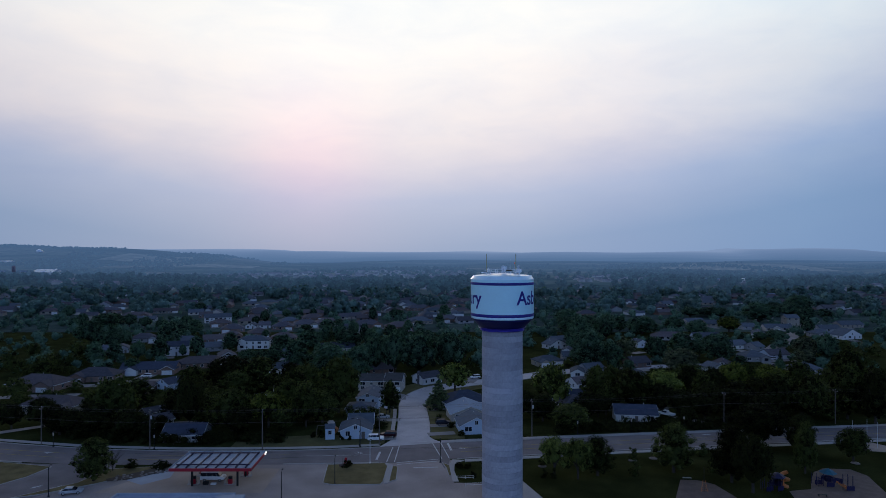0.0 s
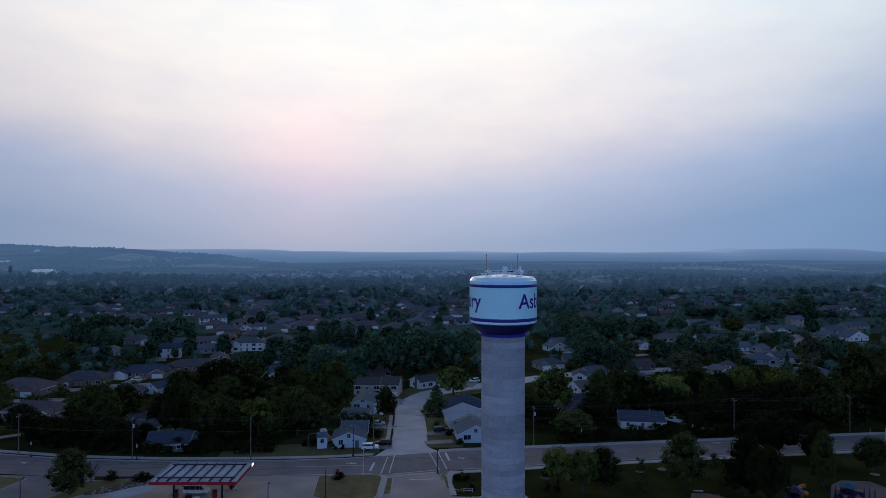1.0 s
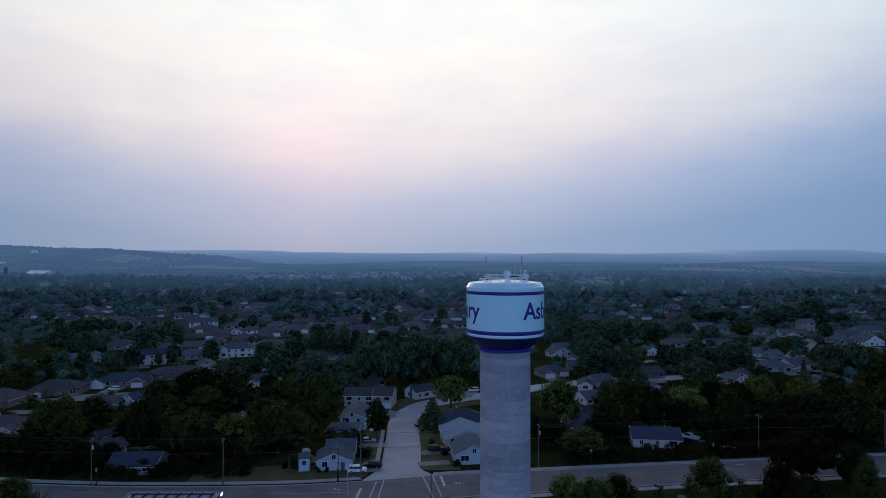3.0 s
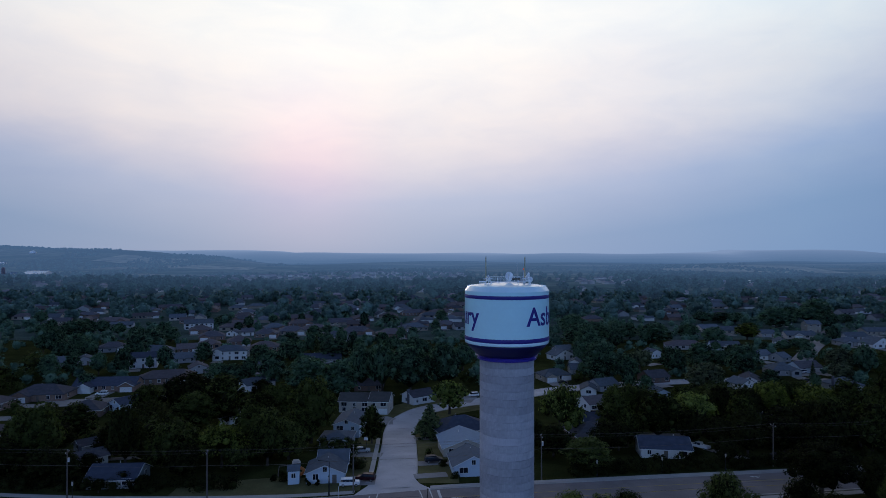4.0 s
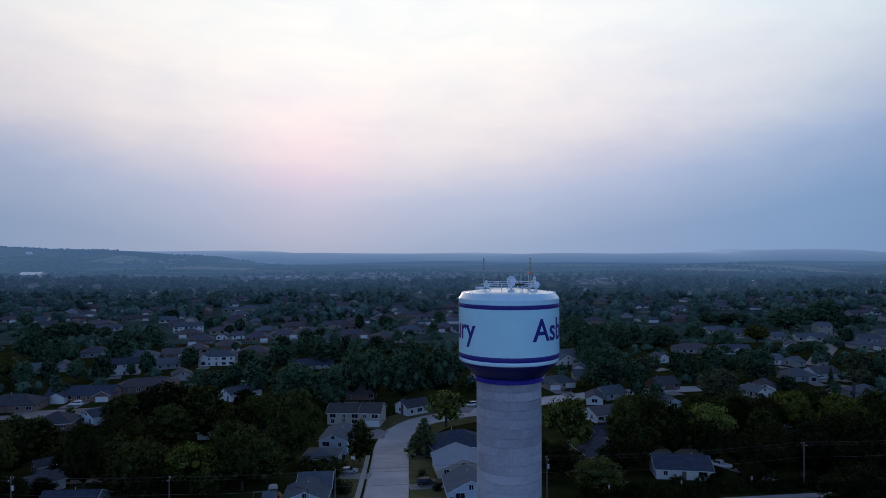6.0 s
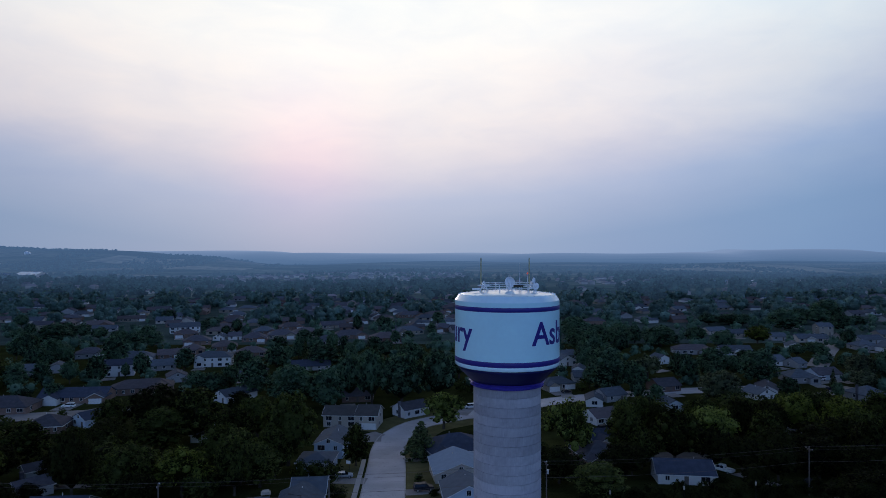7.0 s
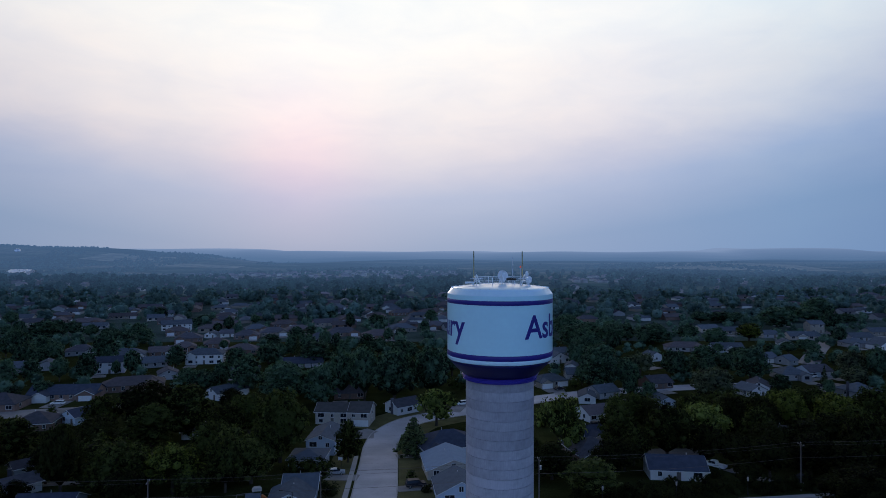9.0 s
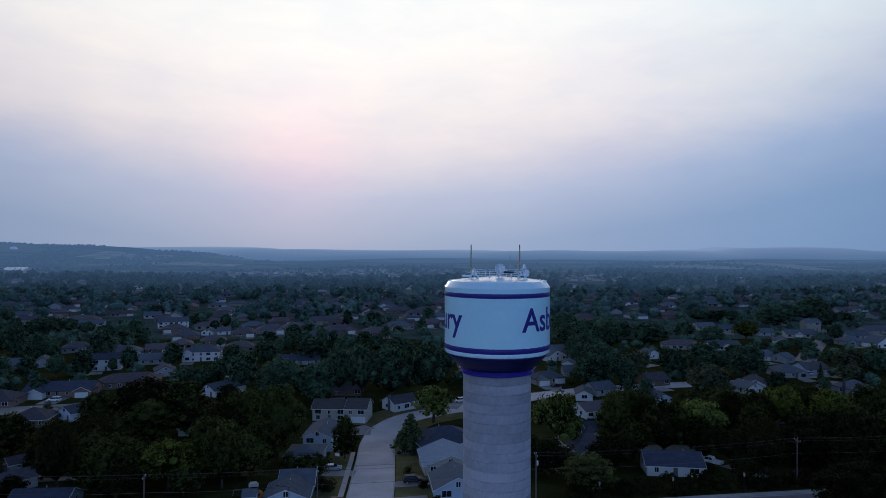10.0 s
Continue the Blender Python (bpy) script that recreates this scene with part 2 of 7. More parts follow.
def leaves(name, color, island=0.75, var=0.8, scale=0.5, rand=0.35):
    """Foliage that lets some light through."""
    m = mat(name, color, 0.7, scale, var, rand=rand, island=island, fine=5, spec=0.04)
    nt = m.node_tree
    b = nt.nodes["Principled BSDF"]
    src = b.inputs["Base Color"].links[0].from_socket
    tr = nt.nodes.new("ShaderNodeBsdfTranslucent")
    nt.links.new(blend(nt, "MULTIPLY", 1.0, src, (1.25, 1.45, 0.65)), tr.inputs["Color"])
    mx = nt.nodes.new("ShaderNodeMixShader")
    mx.inputs[0].default_value = 0.3
    nt.links.new(b.outputs[0], mx.inputs[1])
    nt.links.new(tr.outputs[0], mx.inputs[2])
    out = [n for n in nt.nodes if n.type == "OUTPUT_MATERIAL"][0]
    nt.links.new(mx.outputs[0], out.inputs["Surface"])
    return m


LEAF = {k: leaves("foliage_" + k.lower(), c) for k, c in GREEN.items()}
lit = bpy.data.materials.new("lit_panel")
lit.use_nodes = True
lit.node_tree.nodes["Principled BSDF"].inputs["Emission Color"].default_value = (1, 0.97, 0.9, 1)
lit.node_tree.nodes["Principled BSDF"].inputs["Emission Strength"].default_value = 2.0
warn = bpy.data.materials.new("red_warning_light")
warn.use_nodes = True
warn.node_tree.nodes["Principled BSDF"].inputs["Base Color"].default_value = (0.6, 0.05, 0.03, 1)
warn.node_tree.nodes["Principled BSDF"].inputs["Emission Color"].default_value = (1, 0.12, 0.06, 1)
warn.node_tree.nodes["Principled BSDF"].inputs["Emission Strength"].default_value = 0.35


# ---- mesh helpers ----
def mesh_of(name, bm, material, smooth=False):
    me = bpy.data.meshes.new(name)
    bmesh.ops.recalc_face_normals(bm, faces=bm.faces)
    bm.to_mesh(me)
    bm.free()
    me.materials.append(material)
    if smooth:
        me.shade_smooth()
    return me


def part(name, bm, material, parent=None, label="", smooth=False):
    ob = new(name, mesh_of(name, bm, material, smooth))
    ob.parent = parent
    return tagged(ob, label)


def share(name, me, parent, m):
    ob = new(name, me)
    ob.parent = parent
    ob.matrix_basis = m
    return ob


def empty(name, m, label, category, group=""):
    ob = new(name)
    ob.matrix_basis = m
    return tagged(ob, label, category, group)


def box(bm, x0, x1, y0, y1, z0, z1, bevel=0.0, m=None):
    v = [bm.verts.new((x, y, z)) for x in (x0, x1) for y in (y0, y1) for z in (z0, z1)]
    fs = [bm.faces.new([v[i] for i in f]) for f in ((0, 1, 3, 2), (4, 6, 7, 5), (0, 4, 5, 1), (2, 3, 7, 6), (0, 2, 6, 4), (1, 5, 7, 3))]
    if m is not None:
        for q in v:
            q.co = m @ q.co
    if bevel:
        es = list({e for f in fs for e in f.edges})
        bmesh.ops.bevel(bm, geom=es, offset=bevel, segments=2, affect="EDGES")
    return bm


def rod(bm, a, b, r0, r1=None, n=8):
    a, b = Vector(a), Vector(b)
    r1 = r0 if r1 is None else r1
    q = (b - a).to_track_quat("Z", "Y")
    rings = []
    for p, r in ((a, r0), (b, r1)):
        rings.append([bm.verts.new(p + q @ Vector((r * math.cos(2 * math.pi * i / n), r * math.sin(2 * math.pi * i / n), 0))) for i in range(n)])
    for i in range(n):
        j = (i + 1) % n
        bm.faces.new((rings[0][i], rings[0][j], rings[1][j], rings[1][i]))
    bm.faces.new(rings[0][::-1])
    bm.faces.new(rings[1])
    return bm


def lathe(bm, prof, n=96, cap=True):
    rings = [[bm.verts.new((r * math.sin(2 * math.pi * i / n), -r * math.cos(2 * math.pi * i / n), z)) for i in range(n)] for r, z in prof]
    for a, b in zip(rings, rings[1:]):
        for i in range(n):
            j = (i + 1) % n
            bm.faces.new((a[i], a[j], b[j], b[i]))
    if cap:
        bm.faces.new(rings[0][::-1])
        bm.faces.new(rings[-1])
    return bm


def B():
    return bmesh.new()


def smooth_step(a, b, v):
    u = np.clip((np.asarray(v, float) - a) / (b - a), 0, 1)
    return u * u * (3 - 2 * u)


def land(x, y):
    """Height of the ground: level by the road, five metres lower in the town behind it, rolling far off."""
    x, y = np.asarray(x, float), np.asarray(y, float)
    z = -5 * smooth_step(55, 125, y)
    roll = 5 * np.sin(x / 310 + 1.3) * np.cos(y / 270 + 0.4) + 3 * np.sin(x / 140 - y / 190)
    z = z + roll * smooth_step(450, 1100, y) - 8 * smooth_step(900, 1700, y)
    ridge = np.interp(x, [-4000, -1960, -1711, -1462, -1288, -1188, -1014, -865, -700, -500], [92, 92, 84, 79, 67, 54, 44, 27, 8, 0])
    z = z + ridge * np.exp(-((y - 2750) / 480) ** 2)
    z = z + np.interp(x, [-760, -390, 700, 1100, 1900, 3800], [0, 15, 16, 15, 15, 14]) * np.exp(-((y - 2950) / 800) ** 2)
    far = np.interp(x, [-4000, -1900, -1200, -1050, 0, 1000, 2050, 2200, 2950, 3150, 4000], [66, 66, 65, 51, 45, 45, 47, 71, 71, 51, 47])
    z = z + (far + 12) * smooth_step(3700, 4550, y)
    return z


def up(x, y):
    return float(land(x, y))


def ribbon(name, left, right, z, material, thick=0.0):
    """A strip between two edge lines that follows the ground."""
    bm = B()
    cols = []
    for (ax, ay), (bx, by) in zip(left, right):
        row = []
        for k in range(4):
            f = k / 3
            px, py = ax + (bx - ax) * f, ay + (by - ay) * f
            row.append(bm.verts.new((px, py, up(px, py) + z)))
        cols.append(row)
    for a, b in zip(cols, cols[1:]):
        for k in range(3):
            bm.faces.new((a[k], a[k + 1], b[k + 1], b[k]))
    if thick:
        bmesh.ops.recalc_face_normals(bm, faces=bm.faces)
        r = bmesh.ops.extrude_face_region(bm, geom=list(bm.faces))
        for q in r["geom"]:
            if isinstance(q, bmesh.types.BMVert):
                q.co.z -= thick
    return part(name, bm, material)


def strip(pts, half):
    """Left and right edge lines of a smooth centre line."""
    p = np.array(pts, float)
    s = np.r_[0, np.cumsum(np.hypot(*np.diff(p, axis=0).T))]
    q = np.linspace(0, s[-1], max(2, int(s[-1] / 2.5)))
    c = np.stack([np.interp(q, s, p[:, 0]), np.interp(q, s, p[:, 1])], 1)
    for _ in range(6):
        c[1:-1] = (c[:-2] + 2 * c[1:-1] + c[2:]) / 4
    d = np.gradient(c, axis=0)
    d /= np.hypot(d[:, 0], d[:, 1])[:, None]
    nrm = np.stack([-d[:, 1], d[:, 0]], 1)
    return (c + nrm * half).tolist(), (c - nrm * half).tolist(), c, nrm


def sheet(name, pts, z, material, thick=0.0):
    """A flat patch with a given outline."""
    bm = B()
    f = bm.faces.new([bm.verts.new((x, y, up(x, y) + z)) for x, y in pts])
    if thick:
        r = bmesh.ops.extrude_face_region(bm, geom=[f])
        for q in r["geom"]:
            if isinstance(q, bmesh.types.BMVert):
                q.co.z -= thick
    bmesh.ops.triangulate(bm, faces=bm.faces)
    return part(name, bm, material)


# ---- ground ----
def grid(name, xs, ys, material):
    X, Y = np.meshgrid(xs, ys)
    v = np.stack([X.ravel(), Y.ravel(), land(X, Y).ravel()], 1)
    n, k = len(xs), len(ys)
    i = (np.arange(k - 1)[:, None] * n + np.arange(n - 1)).ravel()
    me = bpy.data.meshes.new(name)
    me.from_pydata(v.tolist(), [], np.stack([i, i + 1, i + n + 1, i + n], 1).tolist())
    me.shade_smooth()
    me.materials.append(material)
    return new(name, me)


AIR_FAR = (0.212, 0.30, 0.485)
AIR = (0.09, 0.176, 0.345)  # airlight colour painted into the far land as emission, for haze


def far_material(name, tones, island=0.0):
    """Woods, fields and houses with distance haze painted into base colour and emission."""
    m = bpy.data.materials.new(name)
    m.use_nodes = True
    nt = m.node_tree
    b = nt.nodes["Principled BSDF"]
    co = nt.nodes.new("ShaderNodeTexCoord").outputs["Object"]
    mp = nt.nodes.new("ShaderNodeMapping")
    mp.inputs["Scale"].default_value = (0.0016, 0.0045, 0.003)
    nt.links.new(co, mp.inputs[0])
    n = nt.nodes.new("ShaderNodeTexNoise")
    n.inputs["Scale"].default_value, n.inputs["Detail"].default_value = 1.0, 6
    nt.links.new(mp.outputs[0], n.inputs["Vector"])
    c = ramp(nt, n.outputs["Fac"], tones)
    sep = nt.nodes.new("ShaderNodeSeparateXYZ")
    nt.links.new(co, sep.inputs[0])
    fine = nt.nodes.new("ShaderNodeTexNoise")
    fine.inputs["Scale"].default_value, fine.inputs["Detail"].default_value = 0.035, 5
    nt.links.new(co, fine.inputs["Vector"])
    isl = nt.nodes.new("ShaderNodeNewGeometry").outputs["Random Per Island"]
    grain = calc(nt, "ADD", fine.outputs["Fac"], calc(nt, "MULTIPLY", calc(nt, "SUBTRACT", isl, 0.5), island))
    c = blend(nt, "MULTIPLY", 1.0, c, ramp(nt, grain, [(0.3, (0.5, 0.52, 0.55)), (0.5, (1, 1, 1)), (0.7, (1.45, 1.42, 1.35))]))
    # painted haze by distance: fades the base colour, drives the emission
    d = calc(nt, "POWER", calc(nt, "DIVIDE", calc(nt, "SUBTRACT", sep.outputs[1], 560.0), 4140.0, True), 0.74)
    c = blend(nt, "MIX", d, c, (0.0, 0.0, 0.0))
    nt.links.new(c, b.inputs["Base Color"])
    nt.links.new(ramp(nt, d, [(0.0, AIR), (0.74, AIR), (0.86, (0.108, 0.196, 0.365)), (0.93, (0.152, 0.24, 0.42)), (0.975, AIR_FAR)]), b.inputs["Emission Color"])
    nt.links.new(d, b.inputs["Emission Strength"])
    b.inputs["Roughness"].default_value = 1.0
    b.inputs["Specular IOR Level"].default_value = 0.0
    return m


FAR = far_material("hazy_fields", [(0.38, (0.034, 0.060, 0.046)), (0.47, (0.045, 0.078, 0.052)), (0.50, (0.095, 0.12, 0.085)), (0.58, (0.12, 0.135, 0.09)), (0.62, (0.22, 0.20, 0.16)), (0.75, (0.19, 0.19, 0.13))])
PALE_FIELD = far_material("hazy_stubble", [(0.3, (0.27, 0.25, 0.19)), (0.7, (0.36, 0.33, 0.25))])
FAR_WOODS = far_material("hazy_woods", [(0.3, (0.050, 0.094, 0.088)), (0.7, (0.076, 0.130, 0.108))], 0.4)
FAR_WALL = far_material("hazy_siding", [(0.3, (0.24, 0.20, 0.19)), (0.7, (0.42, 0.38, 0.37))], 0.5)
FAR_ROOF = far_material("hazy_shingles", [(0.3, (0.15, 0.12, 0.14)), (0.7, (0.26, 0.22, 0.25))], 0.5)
near = np.arange(-160, 181, 4.0)
xs = np.r_[np.linspace(-2200, -170, 60), near, np.linspace(190, 2200, 60)]
ys = np.r_[np.linspace(-700, -130, 16), np.arange(-120, 261, 4.0), np.linspace(270, 700, 36)]
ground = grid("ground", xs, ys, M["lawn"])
ground.data.materials.append(M["hazed_grass"])
# past 330 m the ground colour is blued and lightened to paint haze
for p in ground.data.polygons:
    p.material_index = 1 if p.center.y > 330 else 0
tagged(ground, "dark mown grass and gardens across the town at dusk", "ground", kind="structure")
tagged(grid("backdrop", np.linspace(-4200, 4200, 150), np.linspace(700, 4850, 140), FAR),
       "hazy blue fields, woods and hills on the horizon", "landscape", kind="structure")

# ---- roads and paving ----
rx = np.arange(-320, 321, 3.0)
NORTH = np.interp(rx, [-320, -200, -136, -109, -85, -60, -42, -28, -9, 13, 48, 72, 122, 320], [90, 61, 46, 40.3, 38.2, 38.2, 39.2, 41.5, 45.9, 48.4, 52.9, 55.7, 62.2, 91])
SOUTH = np.interp(rx, [-320, -200, -125, -104, -80, -56, -30, -9, 37, 116, 320], [74, 45, 30, 27.2, 26.9, 27.2, 28.3, 31.2, 38.3, 49, 77])
for _ in range(3):
    NORTH[1:-1] = (NORTH[:-2] + 2 * NORTH[1:-1] + NORTH[2:]) / 4
    SOUTH[1:-1] = (SOUTH[:-2] + 2 * SOUTH[1:-1] + SOUTH[2:]) / 4


def north(x):
    return float(np.interp(x, rx, NORTH))


def south(x):
    return float(np.interp(x, rx, SOUTH))


edge_n, edge_s = list(zip(rx, NORTH)), list(zip(rx, SOUTH))
tagged(ribbon("road", edge_n, edge_s, 0.05, M["asphalt"]), "grey asphalt main road with painted lanes", "road", kind="structure")


def along(fn, off, x0, x1, step=3.0):
    return [(x, fn(x) + off) for x in np.arange(x0, x1 + 0.01, step)]


def kerb_strip(name, fn, off, wide, x0, x1, z, label, category):
    sgn = 1 if off > 0 else -1
    tagged(ribbon(name, along(fn, off, x0, x1), along(fn, off + sgn * wide, x0, x1), z, M["concrete"], 0.16), label, category, kind="structure")


for x0, x1 in ((-320, -29), (-12, 320)):
    kerb_strip("kerb", north, 0.0, 0.35, x0, x1, 0.16, "concrete kerb along the main road", "kerb")
    kerb_strip("pavement", north, 1.2 if x0 < -100 else 0.36, 1.7, x0, x1, 0.12, "concrete footway beside the main road", "pavement")
for x0, x1 in ((-320, -118), (-52, -28), (-8, 320)):
    kerb_strip("kerb", south, -0.01, 0.35, x0, x1, 0.16, "concrete kerb along the main road", "kerb")
kerb_strip("pavement", south, -1.0, 1.8, -6, 320, 0.12, "concrete footway beside the park lawn", "pavement")

LANE = [(-20.2, 44), (-20.3, 60), (-21.5, 85), (-23, 108), (-22.5, 124), (-16, 139), (-2, 149), (16, 158), (38, 173), (60, 182), (95, 190), (140, 196)]
l, r, mid, nrm = strip(LANE, 4.75)
tagged(ribbon("street", l, r, 0.06, M["street"]), "pale concrete residential street with a bend", "street", kind="structure")
for s in (1, -1):
    a = (mid + nrm * s * 4.75).tolist()[4:]
    b = (mid + nrm * s * 5.05).tolist()[4:]
    tagged(ribbon("kerb", a, b, 0.17, M["concrete"], 0.16), "concrete kerb along the residential street", "kerb", kind="structure")
for s, i0, i1 in ((1, 2, 24),):
    a = (mid + nrm * s * 5.7).tolist()[i0:i1]
    b = (mid + nrm * s * 6.9).tolist()[i0:i1]
    tagged(ribbon("pavement", a, b, 0.12, M["concrete"], 0.1), "narrow concrete footway along the residential street", "pavement", kind="structure")


bm = B()
for i in range(1, 62, 2):
    a, b = mid[i] + nrm[i] * 4.7, mid[i] - nrm[i] * 4.7
    rod(bm, (a[0], a[1], up(*a) + 0.035), (b[0], b[1], up(*b) + 0.035), 0.03, n=4)
tagged(part("slab_joint", bm, M["tar"]), "dark sealed joints between street slabs", "joint", kind="structure")
tar = random.Random(14)
for k in range(14):
    x = tar.uniform(-110, 110)
    y = float(north(x) * 0.6 + south(x) * 0.4) + tar.uniform(-3, 3)
    a = 0.12
    bm = B()
    q = Vector((x, y, 0.045))
    for j in range(12):
        p = q + Vector((math.cos(a), math.sin(a), 0)) * tar.uniform(0.8, 1.8)
        rod(bm, (q.x, q.y, q.z), (p.x, p.y, q.z), 0.035, n=4)
        q, a = p, 0.12 + tar.uniform(-0.2, 0.2)
    tagged(part("crack_seal", bm, M["tar"]), "wandering tar-sealed crack in the asphalt", "crack", "sealed cracks", "structure")
for s, w0, w1, i0, i1 in ((-1, 5.2, 15.0, 2, 25), (1, 7.0, 12.5, 2, 30), (-1, 5.2, 12, 32, 52), (1, 5.2, 14, 33, 50)):
    a = (mid + nrm * s * w0).tolist()[i0:i1]
    b = (mid + nrm * s * w1).tolist()[i0:i1]
    tagged(ribbon("front_lawn", a, b, 0.035, M["yard"]), "dry mown front lawn beside the residential street", "lawn", kind="structure")
gx = np.arange(-70, -26, 2.0)
tagged(ribbon("front_lawn", [(x, float(north(x)) + 3) for x in gx], [(x, float(north(x)) + 9 + 5 * math.sin((x + 70) / 44 * 3.1)) for x in gx], 0.035, M["yard"]),
       "mown side lawn by the main road", "lawn", kind="structure")


def drive(pts, half, label="concrete driveway running to a garage"):
    l, r, _, _ = strip(pts, half)
    tagged(ribbon("driveway", l, r, 0.09, M["drive"], 0.06), label, "driveway", kind="structure")


drive([(-25, 51), (-33, 50.5)], 3.0)
drive([(-15.5, 63.5), (-7, 65)], 2.0)
drive([(-16, 53.5), (-8, 55)], 1.6)
drive([(-25.3, 72.5), (-42, 73.5)], 2.5)
drive([(-17.5, 95), (-9, 96.5)], 2.4)
drive([(-26, 122), (-40, 121)], 3.5)
drive([(-27, 124), (-31, 128)], 3.0)
drive([(0, 151), (4, 164)], 2.6)
drive([(45, 178), (45, 192)], 2.6)
drive([(-165, 152), (-130, 160), (-100, 168)], 3.0)
drive([(-150, 160), (-150, 171)], 3.5)
drive([(-205, 118), (-180, 126), (-160, 128)], 3.0)
drive([(-155, 45), (-136, 62), (-128, 70)], 1.6, "concrete path across a lawn")
drive([(66, 78), (71, 67)], 1.7)
drive([(-97.5, 68.2), (-94, 69.5), (-88, 70.5)], 1.5)
drive([(98, 233), (106, 238)], 2.6)
drive([(42, 120), (46, 130)], 4.0)
drive([(-170, 145.5), (-150, 149), (-139, 156), (-134, 163)], 3.2)
drive([(160, 205), (190, 215)], 2.5)
drive([(150, 182), (172, 196)], 3.0)
drive([(186, 246), (194, 257), (218, 291), (262, 349), (300, 400)], 5.0, "pale concrete street between house lots")

tagged(sheet("forecourt", [(-112, -75), (-2.6, -75), (-2.6, 13.6), (-9.4, 14.2), (-10.5, 17), (-11.5, 25), (-12.4, 29.9), (-24.6, 28.0), (-41.4, 27.2), (-78, 26.6), (-97, 13), (-104, 6), (-112, 4)], 0.03, M["lot"]),
       "worn asphalt filling station forecourt", "forecourt", kind="structure")
tagged(sheet("junction", [(-80, 25.0), (-10.6, 24.0), (-9.4, 33.5), (-46, 31.5), (-80, 29.5)], 0.02, M["asphalt"]), "asphalt where the forecourt joins the main road", "road", kind="structure")
tagged(sheet("junction", [(-14, 13.6), (-9.2, 13.6), (-8.6, 30.4), (-13, 31)], 0.012, M["lot"]), "worn asphalt by the lawn's corner", "forecourt", kind="structure")
tagged(sheet("street_mouth", [(-25.0, 51), (-26.2, 48), (-29.0, float(north(-29.0))), (-20, float(north(-20)) - 0.1), (-11.6, float(north(-11.6))), (-14.4, 48.6), (-15.5, 51.5)], 0.068, M["street"]), "flared concrete mouth of the residential street", "street", kind="structure")
tagged(sheet("side_street", [(-126, 28.6), (-94, 27.0), (-92, 22), (-98, 10), (-128, -30), (-165, -30)], 0.04, M["asphalt"]),
       "asphalt side street joining the main road", "street", kind="structure")
tagged(sheet("apron", [(-90, 8), (-52, 8), (-52, 24), (-76, 24.4), (-84, 17)], 0.042, M["apron"]), "pale concrete apron beside the fuel canopy", "apron", kind="structure")
tagged(sheet("concrete_patch", [(-87.0, 16.6), (-82.0, 23.6), (-77.4, 23.3), (-76.5, 17.7), (-81.2, 13.0)], 0.052, M["newslab"]), "fresh blue-grey concrete patch in the forecourt", "patch", kind="structure")
for pts in ([(-39.6, 14), (-37.6, 12.9), (-26.2, 12.9), (-25.7, 14.5), (-25.5, 25.5), (-26.4, 27.7), (-40.6, 26.6)],
            [(-24.3, 14.5), (-22.7, 16), (-22.9, 25), (-24.2, 25.6)],
            [(-11.8, 28), (-10.8, 24), (-10.2, 18.4), (-9.6, 18.4), (-10.0, 26)],
            [(-124, 28.9), (-109.2, 25.4), (-110.8, 18.2), (-116, 9.5), (-150, -30), (-175, -30), (-150, 36)],
            [(-96.6, 14.2), (-93.8, 23.8), (-81, 25.6), (-84.5, 21), (-92, 13.6), (-101, 7), (-106, 5)]):
    tagged(sheet("grass_island", pts, 0.17, M["dry"], 0.16), "kerbed island of dry mown grass", "island", kind="structure")
    n = len(pts)
    bm = B()
    for i in range(n):
        a, b = Vector((*pts[i], 0)), Vector((*pts[(i + 1) % n], 0))
        d = (b - a)
        box(bm, 0, d.length, -0.09, 0.09, 0.0, 0.18, m=Matrix.Translation(a) @ Matrix.Rotation(math.atan2(d.y, d.x), 4, "Z"))
    tagged(part("kerb", bm, M["concrete"]), "concrete kerb round a grass island", "kerb", kind="structure")
tagged(sheet("pavement", [(-25.4, 13.5), (-24.4, 13.5), (-24.2, 26.5), (-25.4, 27.5), (-27.5, 28.2), (-27.5, 27.6), (-25.7, 26)], 0.13, M["concrete"], 0.1), "concrete footway ramp at the crossing", "pavement", kind="structure")
tagged(sheet("pavement", [(-9.4, 14.6), (-8.0, 14.8), (-8.9, 22), (-8.7, 27), (-6, 30), (-9.2, 30.6), (-10.1, 26)], 0.13, M["concrete"], 0.1), "curved concrete footway at the lawn's corner", "pavement", kind="structure")
tagged(sheet("tower_pad", [(-2.4, 14.9), (7.0, 15.0), (10.2, 4.2), (12, -30), (-2.4, -30)], 0.06, M["concrete"], 0.05), "concrete pad round the water tower", "pad", kind="structure")
tagged(sheet("parking_pad", [(46, 93), (70, 95), (72, 103), (58, 103.5), (45, 101)], 0.06, M["oldlot"], 0.05), "worn grey asphalt parking pad behind a house", "pad", kind="structure")
tagged(sheet("play_pad", [(44.2, 15.7), (48, 15.4), (51, 12.5), (52.5, 4), (56, -20), (38, -20), (39, 4.5)], 0.06, M["mulch"], 0.05), "brown mulch pad with a play pole", "pad", kind="structure")
tagged(sheet("play_area", [(66, 8.5), (71.5, 9.5), (74, 14), (78.5, 20.6), (82.4, 23.4), (88.7, 22.6), (90, 18), (86, 4), (84, -10), (64, -10), (64.5, 3)], 0.06, M["mulch"], 0.05), "brown mulch playground surface", "play area", kind="structure")
tagged(sheet("garden_pad", [(100, 38), (108, 36), (112, 40), (108, 46), (103, 45)], 0.06, M["apron"], 0.05), "pale paved circle with poles beside the road", "pad", kind="structure")


